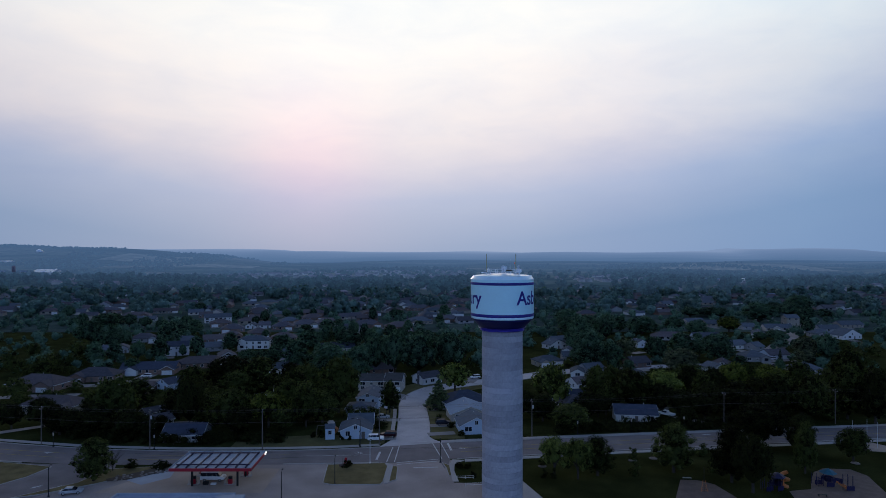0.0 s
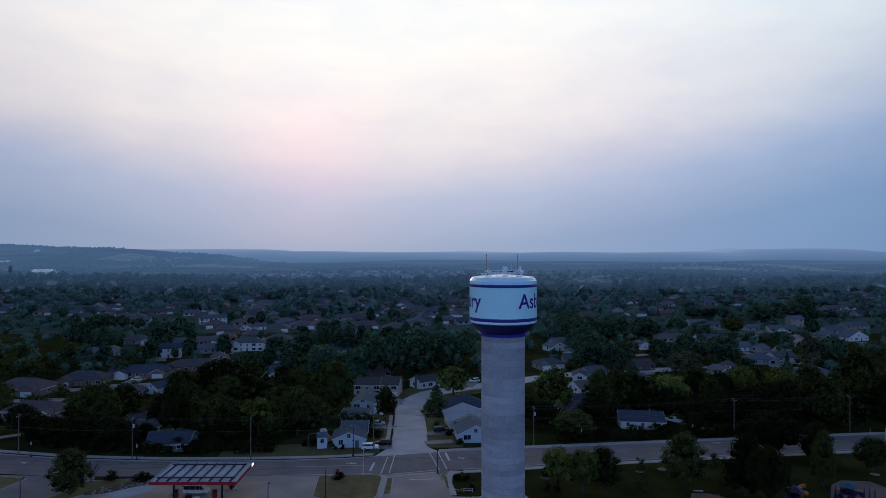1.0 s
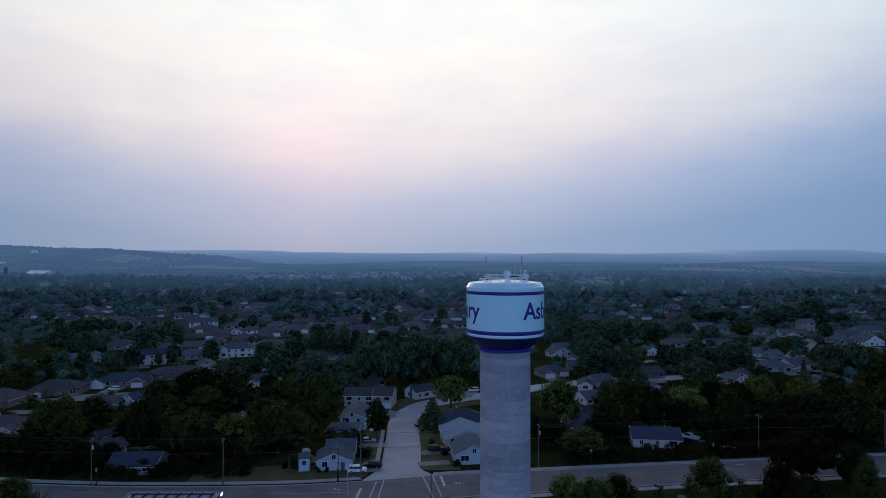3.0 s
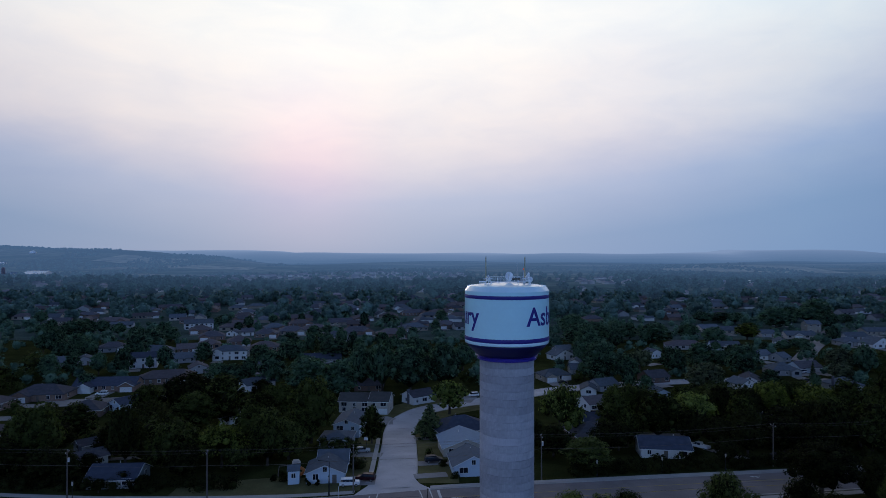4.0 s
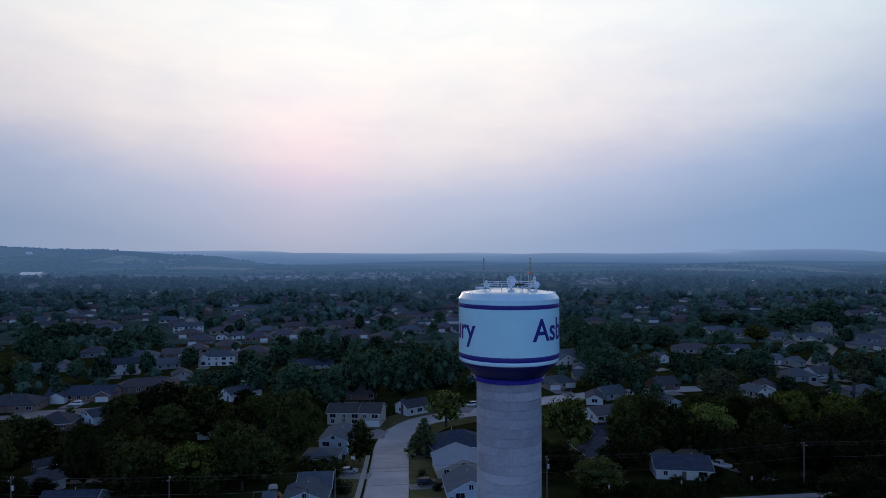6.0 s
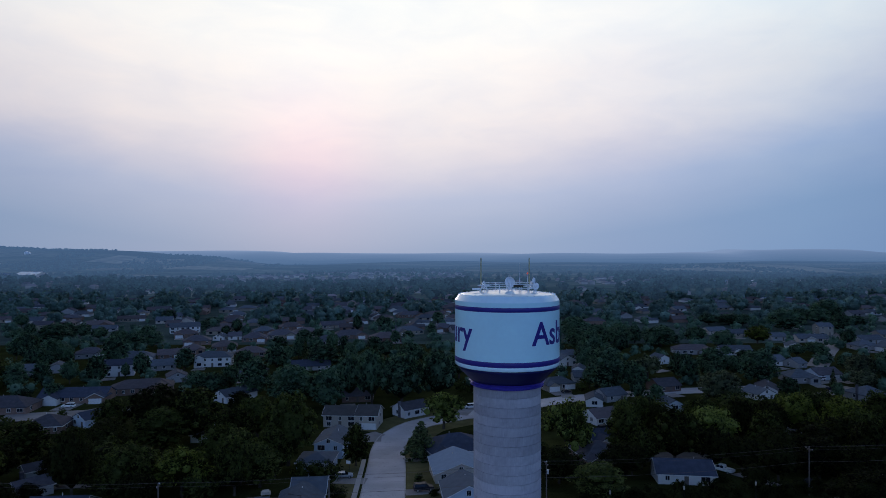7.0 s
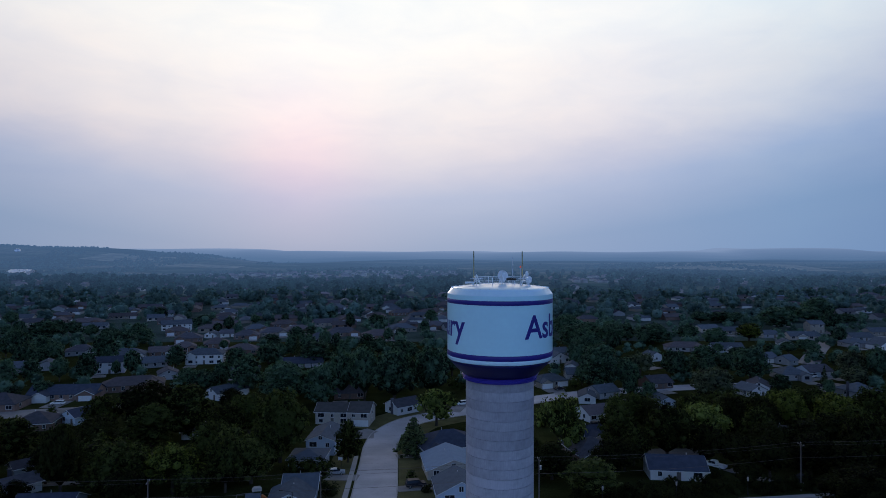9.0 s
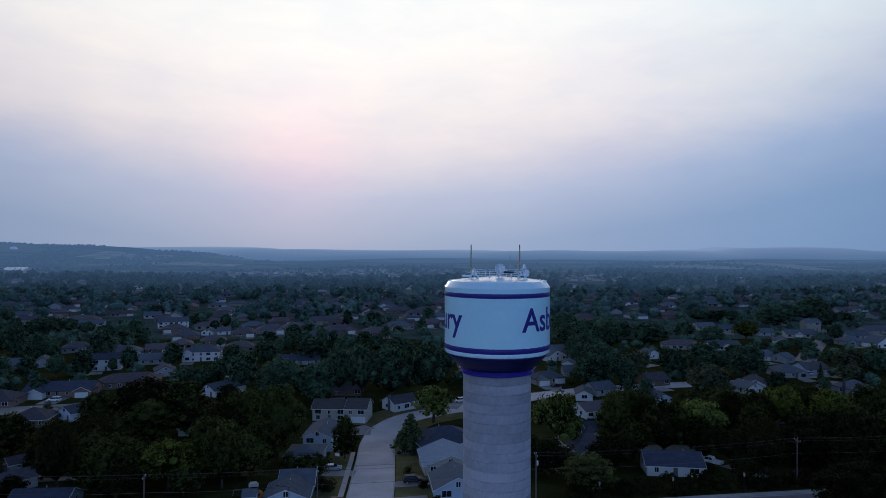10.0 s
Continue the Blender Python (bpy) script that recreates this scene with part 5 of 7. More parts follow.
tree(130.7, 318.1, 11.9, 21.1, "M")
tree(104.1, 318.5, 11.9, 21.1, "D")
tree(-187.3, 324.8, 9.3, 12.1, "D")
tree(155.0, 325.3, 10.7, 14.3, "D")
tree(197.4, 330.0, 10.8, 18.1, "Y")
tree(-253.5, 330.6, 13.0, 21.7, "D")
tree(-94.3, 333.7, 8.8, 10.9, "D")
tree(-67.4, 392.9, 12.5, 8.3, "D")
tree(251.9, 396.3, 15.1, 25.2, "D")
tree(-50.2, 410.4, 9.5, 13.0, "D")
tree(326.2, 468.8, 16.4, 24.2, "D")
tree(-53.5, 62.0, 12.0, 9.6, "M")

tree(-101.0, 49.0, 8.5, 10.0, "D")
tree(-112.0, 50.5, 9.0, 10.0, "D")
tree(-70.0, 49.5, 9.0, 8.5, "D")
tree(-12.8, 96.3, 9.5, 12.5, "F")
tree(-6.2, 133.0, 12.5, 14.5, "L")
tree(43.0, 93.0, 14.0, 10.5, "M")
tree(-126.0, 55.5, 8.0, 9.0, "D")
tree(-119.0, 52.5, 7.5, 8.5, "D")
tree(-97.5, 49.5, 7.0, 7.5, "D")
tree(-134.0, 62.0, 9.0, 10.0, "D")
tree(-154.0, 66.0, 9.0, 10.0, "M")
tree(-77.0, 44.6, 3.6, 4.2, "D")
tree(-86.5, 43.6, 3.0, 3.4, "D")
tree(-55.0, 71.0, 12.0, 11.0, "R")
tree(-62.0, 78.0, 12.0, 12.0, "M")
tree(-49.5, 68.0, 9.5, 9.5, "R")
tree(-48.5, 77.5, 11.0, 10.0, "M")
tree(-241.9, 276.7, 10.5, 11.2, "D")
tree(-218.1, 270.2, 11.3, 12.8, "M")
tree(-206.0, 259.9, 10.3, 10.7, "M")
tree(-215.4, 250.0, 11.1, 12.7, "D")
tree(-285.2, 357.1, 11.1, 9.1, "M")
tree(-283.3, 342.7, 9.0, 11.0, "D")
tree(-279.0, 365.7, 7.8, 9.3, "M")
tree(-262.8, 360.8, 10.6, 13.8, "M")
tree(-251.3, 360.6, 9.9, 13.8, "M")
tree(-236.0, 353.3, 8.4, 12.1, "M")
tree(-219.8, 344.8, 7.5, 11.9, "D")
tree(-112.3, 195.1, 7.5, 10.1, "D")
tree(-129.6, 298.4, 5.9, 6.0, "D")
tree(-209.8, 365.8, 8.0, 10.9, "M")
tree(-156.9, 370.9, 7.7, 7.9, "M")
tree(-188.0, 412.1, 6.6, 9.5, "M")
tree(-237.0, 468.1, 9.9, 13.4, "M")
tree(-337.0, 428.6, 10.0, 12.4, "M")
tree(-230.1, 499.8, 7.5, 13.2, "M")
tree(-190.7, 440.7, 6.3, 11.9, "M")
tree(-111.5, 122.3, 12.1, 12.8, "M")
tree(-90.0, 109.8, 11.5, 15.3, "M")
tree(-95.5, 88.6, 10.5, 10.9, "D")
tree(-76.7, 143.1, 10.5, 10.2, "D")
tree(-65.3, 122.2, 12.8, 14.6, "M")
tree(-67.9, 273.5, 8.6, 8.7, "D")
tree(-75.3, 271.8, 6.4, 8.7, "D")
tree(-81.9, 276.8, 10.1, 5.0, "F")
tree(-89.3, 272.5, 6.3, 9.3, "D")
tree(-55.1, 263.7, 9.9, 7.9, "D")
tree(-57.4, 313.2, 5.7, 6.9, "D")
tree(-35.7, 334.3, 8.0, 6.6, "D")
tree(-28.3, 357.4, 5.1, 8.5, "M")
tree(-40.5, 297.8, 4.8, 4.7, "M")
tree(-32.6, 308.2, 3.6, 4.1, "M")
tree(-48.9, 432.0, 6.5, 13.5, "D")
tree(-12.4, 380.0, 7.6, 7.3, "M")
tree(-8.4, 456.3, 8.7, 10.4, "M")
tree(-96.9, 354.9, 4.8, 4.2, "M")
tree(-91.9, 368.9, 5.1, 10.3, "D")
tree(-82.4, 370.8, 4.0, 5.9, "D")
tree(-124.5, 434.7, 7.7, 7.2, "M")
tree(-119.5, 456.3, 7.9, 8.5, "M")
tree(-105.4, 456.0, 7.9, 8.5, "M")
tree(-92.3, 462.3, 7.3, 10.5, "M")
tree(-146.5, 380.9, 6.2, 5.7, "D")
tree(-104.5, 308.7, 7.5, 11.6, "M")
tree(-96.4, 264.0, 8.2, 9.7, "M")
tree(-89.2, 266.6, 8.4, 8.5, "M")
tree(-110.4, 255.6, 7.1, 9.4, "D")
tree(-102.5, 253.8, 5.0, 7.0, "D")
tree(-147.0, 430.1, 7.3, 9.8, "M")
tree(-153.5, 384.1, 10.3, 8.9, "M")
tree(-25.9, 199.1, 13.1, 18.2, "M")
tree(-34.5, 186.6, 12.8, 15.0, "M")
tree(-43.8, 231.1, 9.6, 11.5, "M")
tree(75.2, 265.0, 15.8, 18.3, "M")
tree(97.8, 289.3, 11.2, 10.5, "M")
tree(119.6, 334.6, 10.5, 10.3, "M")
tree(122.1, 308.7, 8.7, 8.3, "D")
tree(84.4, 354.9, 14.4, 20.8, "M")
tree(98.1, 341.4, 10.5, 17.9, "M")
tree(117.0, 361.9, 9.8, 13.3, "M")
tree(57.4, 196.0, 8.4, 7.3, "D")
tree(64.6, 242.6, 8.6, 6.9, "D")
tree(105.4, 220.9, 10.7, 8.6, "D")
tree(132.4, 222.1, 8.9, 11.3, "D")
tree(117.4, 209.2, 8.4, 11.3, "D")
tree(183.9, 277.8, 5.7, 8.0, "D")
tree(194.4, 279.3, 6.5, 10.2, "M")
tree(206.9, 283.5, 7.4, 13.6, "M")
tree(195.7, 256.8, 6.1, 9.6, "M")
tree(195.0, 239.4, 7.0, 5.7, "D")
tree(198.5, 234.5, 6.7, 10.1, "D")
tree(193.1, 220.9, 5.7, 15.6, "Y")
tree(173.3, 190.8, 8.0, 14.0, "G")
tree(163.9, 196.7, 7.5, 3.7, "F")
tree(191.4, 201.5, 14.5, 13.1, "M")
tree(227.5, 436.6, 8.3, 23.0, "M")
tree(209.4, 433.0, 8.6, 19.1, "M")
tree(169.8, 352.2, 6.9, 10.0, "M")
tree(154.2, 279.6, 5.9, 7.0, "D")
tree(291.6, 448.2, 11.7, 19.8, "M")
tree(298.2, 435.3, 12.9, 23.0, "M")
tree(281.5, 379.1, 13.7, 15.6, "D")
tree(328.4, 433.1, 7.0, 13.7, "M")
tree(233.0, 424.8, 9.4, 15.3, "M")
tree(110.6, 137.0, 10.1, 10.8, "Y")
tree(119.1, 139.3, 10.2, 9.8, "M")
tree(125.0, 139.2, 10.2, 9.8, "M")
tree(126.1, 132.1, 9.2, 9.9, "Y")
tree(132.9, 133.2, 9.3, 9.5, "Y")
tree(134.7, 123.3, 11.2, 11.3, "M")
tree(99.4, 128.6, 9.2, 10.0, "D")
tree(108.4, 101.4, 9.3, 11.7, "M")
tree(116.2, 102.8, 10.7, 11.8, "M")
tree(87.1, 76.9, 8.8, 11.2, "D")
tree(89.3, 66.8, 8.5, 10.5, "D")
tree(68.2, 78.9, 8.7, 9.9, "D")
tree(-55.7, 181.3, 9.8, 13.8, "M")
tree(-219.6, 309.3, 5.3, 6.8, "M")
tree(-154.6, 220.7, 6.8, 4.7, "D")
tree(-171.9, 172.9, 5.2, 6.6, "D")
tree(-207.6, 250.4, 7.6, 8.6, "M")
tree(-190.5, 197.4, 10.9, 9.7, "D")
for x, y, h, w, key in ((-101.3, 52.9, 6.0, 8.0, "D"), (-113.0, 72.5, 8.5, 10.0, "D"), (-97.0, 69.0, 8.0, 8.5, "D"), (-118.6, 64.0, 8.0, 10.5, "D"), (-94.5, 54.5, 5.0, 6.0, "D"),
                        (62.5, 82.0, 10.5, 10.0, "D"), (73.0, 71.0, 9.0, 10.0, "D"), (80.0, 84.0, 10.5, 11.0, "D"), (81.6, 94.0, 12.0, 10.5, "M"), (99.0, 88.5, 12.0, 12.0, "D"), (107.2, 92.9, 12.5, 12.0, "M"),
                        (110.4, 82.0, 10.5, 12.0, "D"), (40.0, 77.5, 7.5, 8.0, "D"), (20.5, 70.0, 8.0, 9.5, "D"), (14.5, 76.0, 9.0, 10.0, "D"), (31.0, 98.5, 9.0, 6.5, "M"), (44.0, 82.5, 9.0, 7.5, "M"),
                        (84.0, 73.0, 9.0, 11.0, "D"), (86.0, 39.5, 8.5, 7.5, "D"), (83.0, 35.5, 6.5, 6.0, "D"), (64.5, 64.8, 5.5, 7.0, "D"), (48.0, 113.0, 13.5, 8.0, "R"), (56.5, 124.0, 11.5, 8.5, "M"), (61.0, 120.0, 11.0, 8.0, "D"), (75.0, 121.0, 12.0, 11.0, "M")):
    tree(x, y, h, w, key)

# street and yard trees between the nearer houses
SHOWN = list(HOUSES)


def hides_house(x, y, w, h, reach=740):
    """Whether a tree would stand before one of the placed houses, as seen from the tower's south side."""
    if y > reach:
        return False
    d = y + 82
    far = d * h / (54 - h) * 0.42
    for a, b, r in SHOWN:
        if -3 < b - y < r + far and abs(-8 + (x + 8) * (b + 82) / d - a) < r * 0.8 + w * 0.3:
            return True
    return False


STREETS = [tuple(p) for p in mid[:60:3]] + [(38, 176), (50, 179), (60, 182), (47, 130), (50, 127)]


def free(x, y, w):
    if north(x) + 3 + w * 0.4 > y > -60 and abs(x) < 320:
        return False
    d = y + 82
    for a, b in STREETS:
        if (x - a) ** 2 + (y - b) ** 2 < (6 + w * 0.45) ** 2:
            return False
        if 0 < b - y < 30 and abs(-8 + (x + 8) * (b + 82) / d - a) < 4 + w * 0.35:
            return False
    if any((x - a) ** 2 + (y - b) ** 2 < (r * 0.9 + w * 0.42) ** 2 for a, b, r in HOUSES):
        return False
    if hides_house(x, y, w, w * 0.9):
        return False
    return not any((x - a) ** 2 + (y - b) ** 2 < (0.55 * (r + w / 2)) ** 2 for a, b, r in TREES)


FILL = []
r2 = random.Random(21)
count = 0
for tries in range(30000):
    if count > 90:
        break
    y = 60 + 160 * r2.random() ** 0.9
    x = -10 + (r2.random() * 2 - 1) * (0.70 * (y + 125))
    w = r2.choice((r2.uniform(5, 8), r2.uniform(7, 14)))
    if abs(x + 8) > 0.66 * (y + 81) and free(x, y, w):
        FILL.append((x, y, w))
        TREES.append((x, y, w / 2))
        count += 1

# small yard trees and tall shrubs between the nearer houses
count = 0
for tries in range(9000):
    y = r2.uniform(66, 190)
    x = -8 + r2.uniform(-0.62, 0.62) * (y + 81)
    w = r2.uniform(3.0, 7.0)
    if free(x, y, w + 1.5) and not (44 < x < 73 and 80 < y < 106):
        FILL.append((x, y, w))
        TREES.append((x, y, w / 2))
        count += 1
    if count > 80:
        break

for total, x0, x1, y0, y1 in ((48, 62, 190, 70, 150), (14, -92, -58, 57, 82)):
    count = 0
    for tries in range(3000):
        x, y, w = r2.uniform(x0, x1), r2.uniform(y0, y1), r2.uniform(7.5, 13)
        if y < north(x) + 6 + w * 0.5 or any((x - a) ** 2 + (y - b) ** 2 < (r * 0.8 + w * 0.45) ** 2 for a, b, r in HOUSES):
            continue
        if any((x - a) ** 2 + (y - b) ** 2 < (0.55 * (r + w / 2)) ** 2 for a, b, r in TREES):
            continue
        if hides_house(x, y, w, w * 0.7) or (44 < x < 73 and 76 < y < 106):
            continue
        FILL.append((x, y, w))
        TREES.append((x, y, w / 2))
        count += 1
        if count >= total:
            break

# ---- farther houses, copied from a few built ones ----
templates = []
tr = random.Random(3)
for i, (wl, rf, k, st) in enumerate((("white", "slate", "H", "g"), ("tan", "brown", "H", "g"), ("brick", "dark", "H", "w"), ("cream", "slate", "X", "g"), ("grey", "dark", "X", "w"), ("brick", "brown", "X", "w"), ("tan", "slate", "H", "g"))):
    templates.append(house(-420 + i * 34 + tr.uniform(-5, 5), 545 + tr.uniform(-12, 30), tr.uniform(5, 25), tr.uniform(13, 19), tr.uniform(9, 12), tr.choice((2.7, 2.7, 3.0)), k, wl, rf, st, "far houses of the town", plain=True))
def far_row(total, y0, y1, pick, row, x0=None, x1=None):
    n = 0
    for tries in range(total * 20):
        if n >= total:
            break
        y = y0 + (y1 - y0) * tr.random()
        x = -8 + (tr.random() * 2 - 1) * (0.72 * (y + 140))
        if x0 is not None:
            x = x0 + (x1 - x0) * tr.random()
        # rows of lots run across the slope
        v = y - 0.22 * x
        y += (round(v / row) * row - v) * 0.8
        if any((x - a) ** 2 + (y - b) ** 2 < (r + 10) ** 2 for a, b, r in HOUSES) or any((x - a) ** 2 + (y - b) ** 2 < (r + 5) ** 2 for a, b, r in TREES):
            continue
        if 40 < x < 330 and y < 660 and tr.random() < 0.75:
            continue
        if tr.random() < 0.6:
            SHOWN.append((x, y, 9))
        copy_thing(tr.choice(pick), pose(x, y, up(x, y), 0, 0, 12 + tr.choice((0, 0, 90, 180)) + tr.uniform(-6, 6)))
        HOUSES.append((x, y, 10))
        n += 1


far_row(50, 370, 640, templates, 32.0, -190, 10)
far_row(160, 455, 720, templates, 42.0)


def far_town():
    """The houses too far off to pick apart, as one mass of walls and roofs."""
    vs, fs, mi = [], [], []
    spots = []
    for total, y0, y1, x0, x1, row in ((130, 700, 1250, None, None, 52.0), (330, 1230, 1780, -800, 60, 38.0), (60, 1100, 1300, 300, 900, 40.0)):
        n = 0
        while n < total:
            y = y0 + (y1 - y0) * tr.random()
            x = -8 + (tr.random() * 2 - 1) * (0.72 * (y + 140)) if x0 is None else x0 + (x1 - x0) * tr.random()
            v = y - 0.22 * x
            y += (round(v / row) * row - v) * 0.8
            spots.append((x, y))
            HOUSES.append((x, y, 8))
            n += 1
    for x, y in spots:
        w, d, h, r = tr.uniform(6, 10), tr.uniform(4.5, 6), tr.uniform(2.8, 5.0), tr.uniform(2, 3)
        m = pose(x, y, up(x, y), 0, 0, 12 + tr.choice((0, 90)) + tr.uniform(-8, 8))
        k = len(vs)
        pts = [(-w, -d, -1), (w, -d, -1), (w, d, -1), (-w, d, -1), (-w, -d, h), (w, -d, h), (w, d, h), (-w, d, h),
               (-w - 0.5, -d - 0.5, h), (w + 0.5, -d - 0.5, h), (w + 0.5, d + 0.5, h), (-w - 0.5, d + 0.5, h), (-w * 0.6, 0, h + r), (w * 0.6, 0, h + r)]
        vs += [tuple(m @ Vector(p)) for p in pts]
        for f in ((0, 1, 5, 4), (1, 2, 6, 5), (2, 3, 7, 6), (3, 0, 4, 7)):
            fs.append([q + k for q in f])
            mi.append(0)
        for f in ((8, 9, 13, 12), (10, 11, 12, 13), (9, 10, 13), (11, 8, 12)):
            fs.append([q + k for q in f])
            mi.append(1)
    me = bpy.data.meshes.new("distant_houses")
    me.from_pydata(vs, [], fs)
    # both materials glow with the painted haze
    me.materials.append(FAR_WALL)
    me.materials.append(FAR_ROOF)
    me.polygons.foreach_set("material_index", mi)
    tagged(new("distant_houses", me), "roofs and pale walls of distant houses", "houses", kind="stuff")


far_town()


# ---- far woods and the tree cover of the town, one mass ----
def woods(name, spots, lo, hi, quads, size, material, label, keep=5, core_size=0.95, sink=0.8):
    rg = np.random.default_rng(len(spots))
    base = []
    for sh in ("round", "spread", "round", "egg"):
        lobes = sorted(crown_lobes(rg, sh), key=lambda q: -q[3])
        big = lobes[:2] + [lobes[k] for k in rg.choice(np.arange(2, len(lobes)), keep, replace=False)]
        leaf = leaf_cloud(rg, lobes, quads, size, 0.28)
        core = np.concatenate([ICO_V * rg.uniform(0.86, 1.1, (len(ICO_V), 1)) * q[3] * core_size + np.array(q[:3]) for q in big])
        base.append((leaf, core, len(big)))
    vs, faces, k = [], [], 0
    nv = len(ICO_V)
    for x, y, *size_of in spots:
        w, a = (size_of or [rg.uniform(lo, hi)])[0], rg.uniform(0, 6.28)
        leaf, core, nb = base[rg.integers(len(base))]
        v = np.concatenate([leaf, core])
        ca, sa = math.cos(a), math.sin(a)
        px, py = v[:, 0] * ca - v[:, 1] * sa, v[:, 0] * sa + v[:, 1] * ca
        s = w / 9.6
        vs.append(np.stack([px * s + x, py * s + y, v[:, 2] * s * rg.uniform(0.8, 1.05) + up(x, y) - sink], 1))
        n = len(leaf)
        faces += (np.arange(n).reshape(-1, 4) + k).tolist()
        for q in range(nb):
            faces += (ICO_F + (k + n + q * nv)).tolist()
        k += len(v)
    me = bpy.data.meshes.new(name)
    me.from_pydata(np.concatenate(vs).tolist(), [], faces)
    me.shade_smooth()
    me.materials.append(material)
    tagged(new(name, me), label, "woods", kind="stuff")


def scatter(seed, total, y0, y1, clump, clear):
    rg = random.Random(seed)
    out = []
    cell = {}
    for a, b, r in HOUSES:
        cell.setdefault((int(a // 40), int(b // 40)), []).append((a, b, r))
    tries = 0
    while len(out) < total and tries < total * 12:
        tries += 1
        y = math.sqrt(rg.uniform(y0 * y0, y1 * y1))
        x = -8 + (rg.random() * 2 - 1) * (0.72 * (y + 140))
        if noise.noise(Vector((x / clump, y / clump, seed))) < clear:
            continue
        if y > 880 and 0.05 < (x + 8) / (y + 30) < 0.27 and rg.random() < 0.85:
            continue
        if -780 < x < 60 and 1200 < y < 1800 and rg.random() < 0.8:
            continue
        i, j = int(x // 40), int(y // 40)
        if any((x - a) ** 2 + (y + 3 - b) ** 2 < (r * 0.85 + 3) ** 2 for di in (-1, 0, 1) for dj in (-1, 0, 1) for a, b, r in cell.get((i + di, j + dj), ())):
            continue
        if hides_house(x, y, 9, 8):
            continue
        out.append((x, y))
    return out


# haze tinted into these leaf colours, paler and bluer for the farther belt
town_leaf = leaves("hazed_town_foliage", (0.060, 0.104, 0.078), 0.5, 0.75, 0.09)
belt_leaf = leaves("hazed_farther_foliage", (0.108, 0.176, 0.164), 0.25, 0.65, 0.075)
woods("yard_trees", FILL, 5, 10, 540, 0.36, LEAF["M"], "dense dark yard trees between the nearer houses", 8, 0.72)
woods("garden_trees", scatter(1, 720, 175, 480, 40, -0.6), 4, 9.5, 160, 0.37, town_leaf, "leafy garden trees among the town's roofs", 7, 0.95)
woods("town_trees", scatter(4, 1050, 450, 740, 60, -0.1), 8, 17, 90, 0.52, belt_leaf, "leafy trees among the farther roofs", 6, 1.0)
# from here outward the foliage carries the emissive haze colour
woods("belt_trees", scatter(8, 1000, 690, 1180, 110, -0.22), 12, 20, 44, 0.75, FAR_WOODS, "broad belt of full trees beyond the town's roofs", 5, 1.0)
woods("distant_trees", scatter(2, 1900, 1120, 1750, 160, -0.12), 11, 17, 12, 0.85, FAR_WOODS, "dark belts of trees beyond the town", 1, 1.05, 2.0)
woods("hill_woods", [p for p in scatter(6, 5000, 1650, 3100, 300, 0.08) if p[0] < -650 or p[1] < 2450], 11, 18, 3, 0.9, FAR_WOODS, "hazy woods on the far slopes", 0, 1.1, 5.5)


# ---- vehicles ----
def profile_mesh(name, pts, half, material, taper=0.0):
    bm = B()
    rows = []
    for s in (-1, 1):
        rows.append([bm.verts.new((x, s * (half - taper * max(0, z - 0.9)), z)) for x, z in pts])
    n = len(pts)
    bm.faces.new(rows[0])
    bm.faces.new(rows[1][::-1])
    for i in range(n):
        j = (i + 1) % n
        bm.faces.new((rows[0][i], rows[1][i], rows[1][j], rows[0][j]))
    bmesh.ops.bevel(bm, geom=bm.edges[:], offset=0.05, segments=2, affect="EDGES")
    return mesh_of(name, bm, material, False)


SHELL = {
    "sedan": ([(-2.3, 0.35), (2.3, 0.35), (2.35, 0.62), (2.2, 0.82), (1.0, 0.95), (-1.5, 0.98), (-2.25, 0.92), (-2.35, 0.6)],
              [(-1.9, 0.93), (1.15, 0.92), (0.35, 1.42), (-1.05, 1.44)], 0.9, 0.22),
    "suv": ([(-2.3, 0.4), (2.3, 0.4), (2.35, 0.75), (2.2, 1.0), (1.1, 1.1), (-2.25, 1.12), (-2.35, 0.7)],
            [(-2.25, 1.08), (1.25, 1.06), (0.6, 1.7), (-2.0, 1.74)], 0.95, 0.2),
    "van": ([(-2.75, 0.45), (2.75, 0.45), (2.8, 0.8), (2.65, 1.05), (1.9, 1.22), (-2.75, 1.25), (-2.8, 0.8)],
            [(-2.75, 1.2), (1.95, 1.18), (1.25, 2.05), (-2.68, 2.1)], 1.0, 0.12),
    "pickup": ([(-2.8, 0.5), (2.8, 0.5), (2.85, 0.85), (2.7, 1.1), (1.4, 1.2), (-2.8, 1.2), (-2.85, 0.8)],
               [(-0.7, 1.16), (1.5, 1.14), (0.9, 1.82), (-0.5, 1.84)], 1.0, 0.18),
}
bm = B()
rod(bm, (0, -0.11, 0), (0, 0.11, 0), 0.34, n=20)
PILLARS = {"sedan": ((-0.4, 0.0), (-1.6, 0.45)), "suv": ((-2.1, 0.12), (-1.0, 0.0), (0.1, -0.05)), "van": ((-2.62, 0.03), (-1.35, 0.0), (0.0, 0.0), (1.0, -0.1)), "pickup": ((-0.6, 0.08), (0.35, 0.0))}
TYRE = mesh_of("tyre", bm, M["tyre"])
bm = B()
rod(bm, (0, -0.118, 0), (0, 0.118, 0), 0.21, n=12)
RIM = mesh_of("rim", bm, M["rim"])
bm = B()
box(bm, -0.02, 0.02, -0.16, 0.16, -0.07, 0.07, 0.015)
LAMP_F = mesh_of("headlight", bm, M["rim"])
bm = B()
box(bm, -0.02, 0.02, -0.12, 0.12, -0.09, 0.09, 0.015)
LAMP_R = mesh_of("tail_light", bm, M["lens"])
CARS = {}


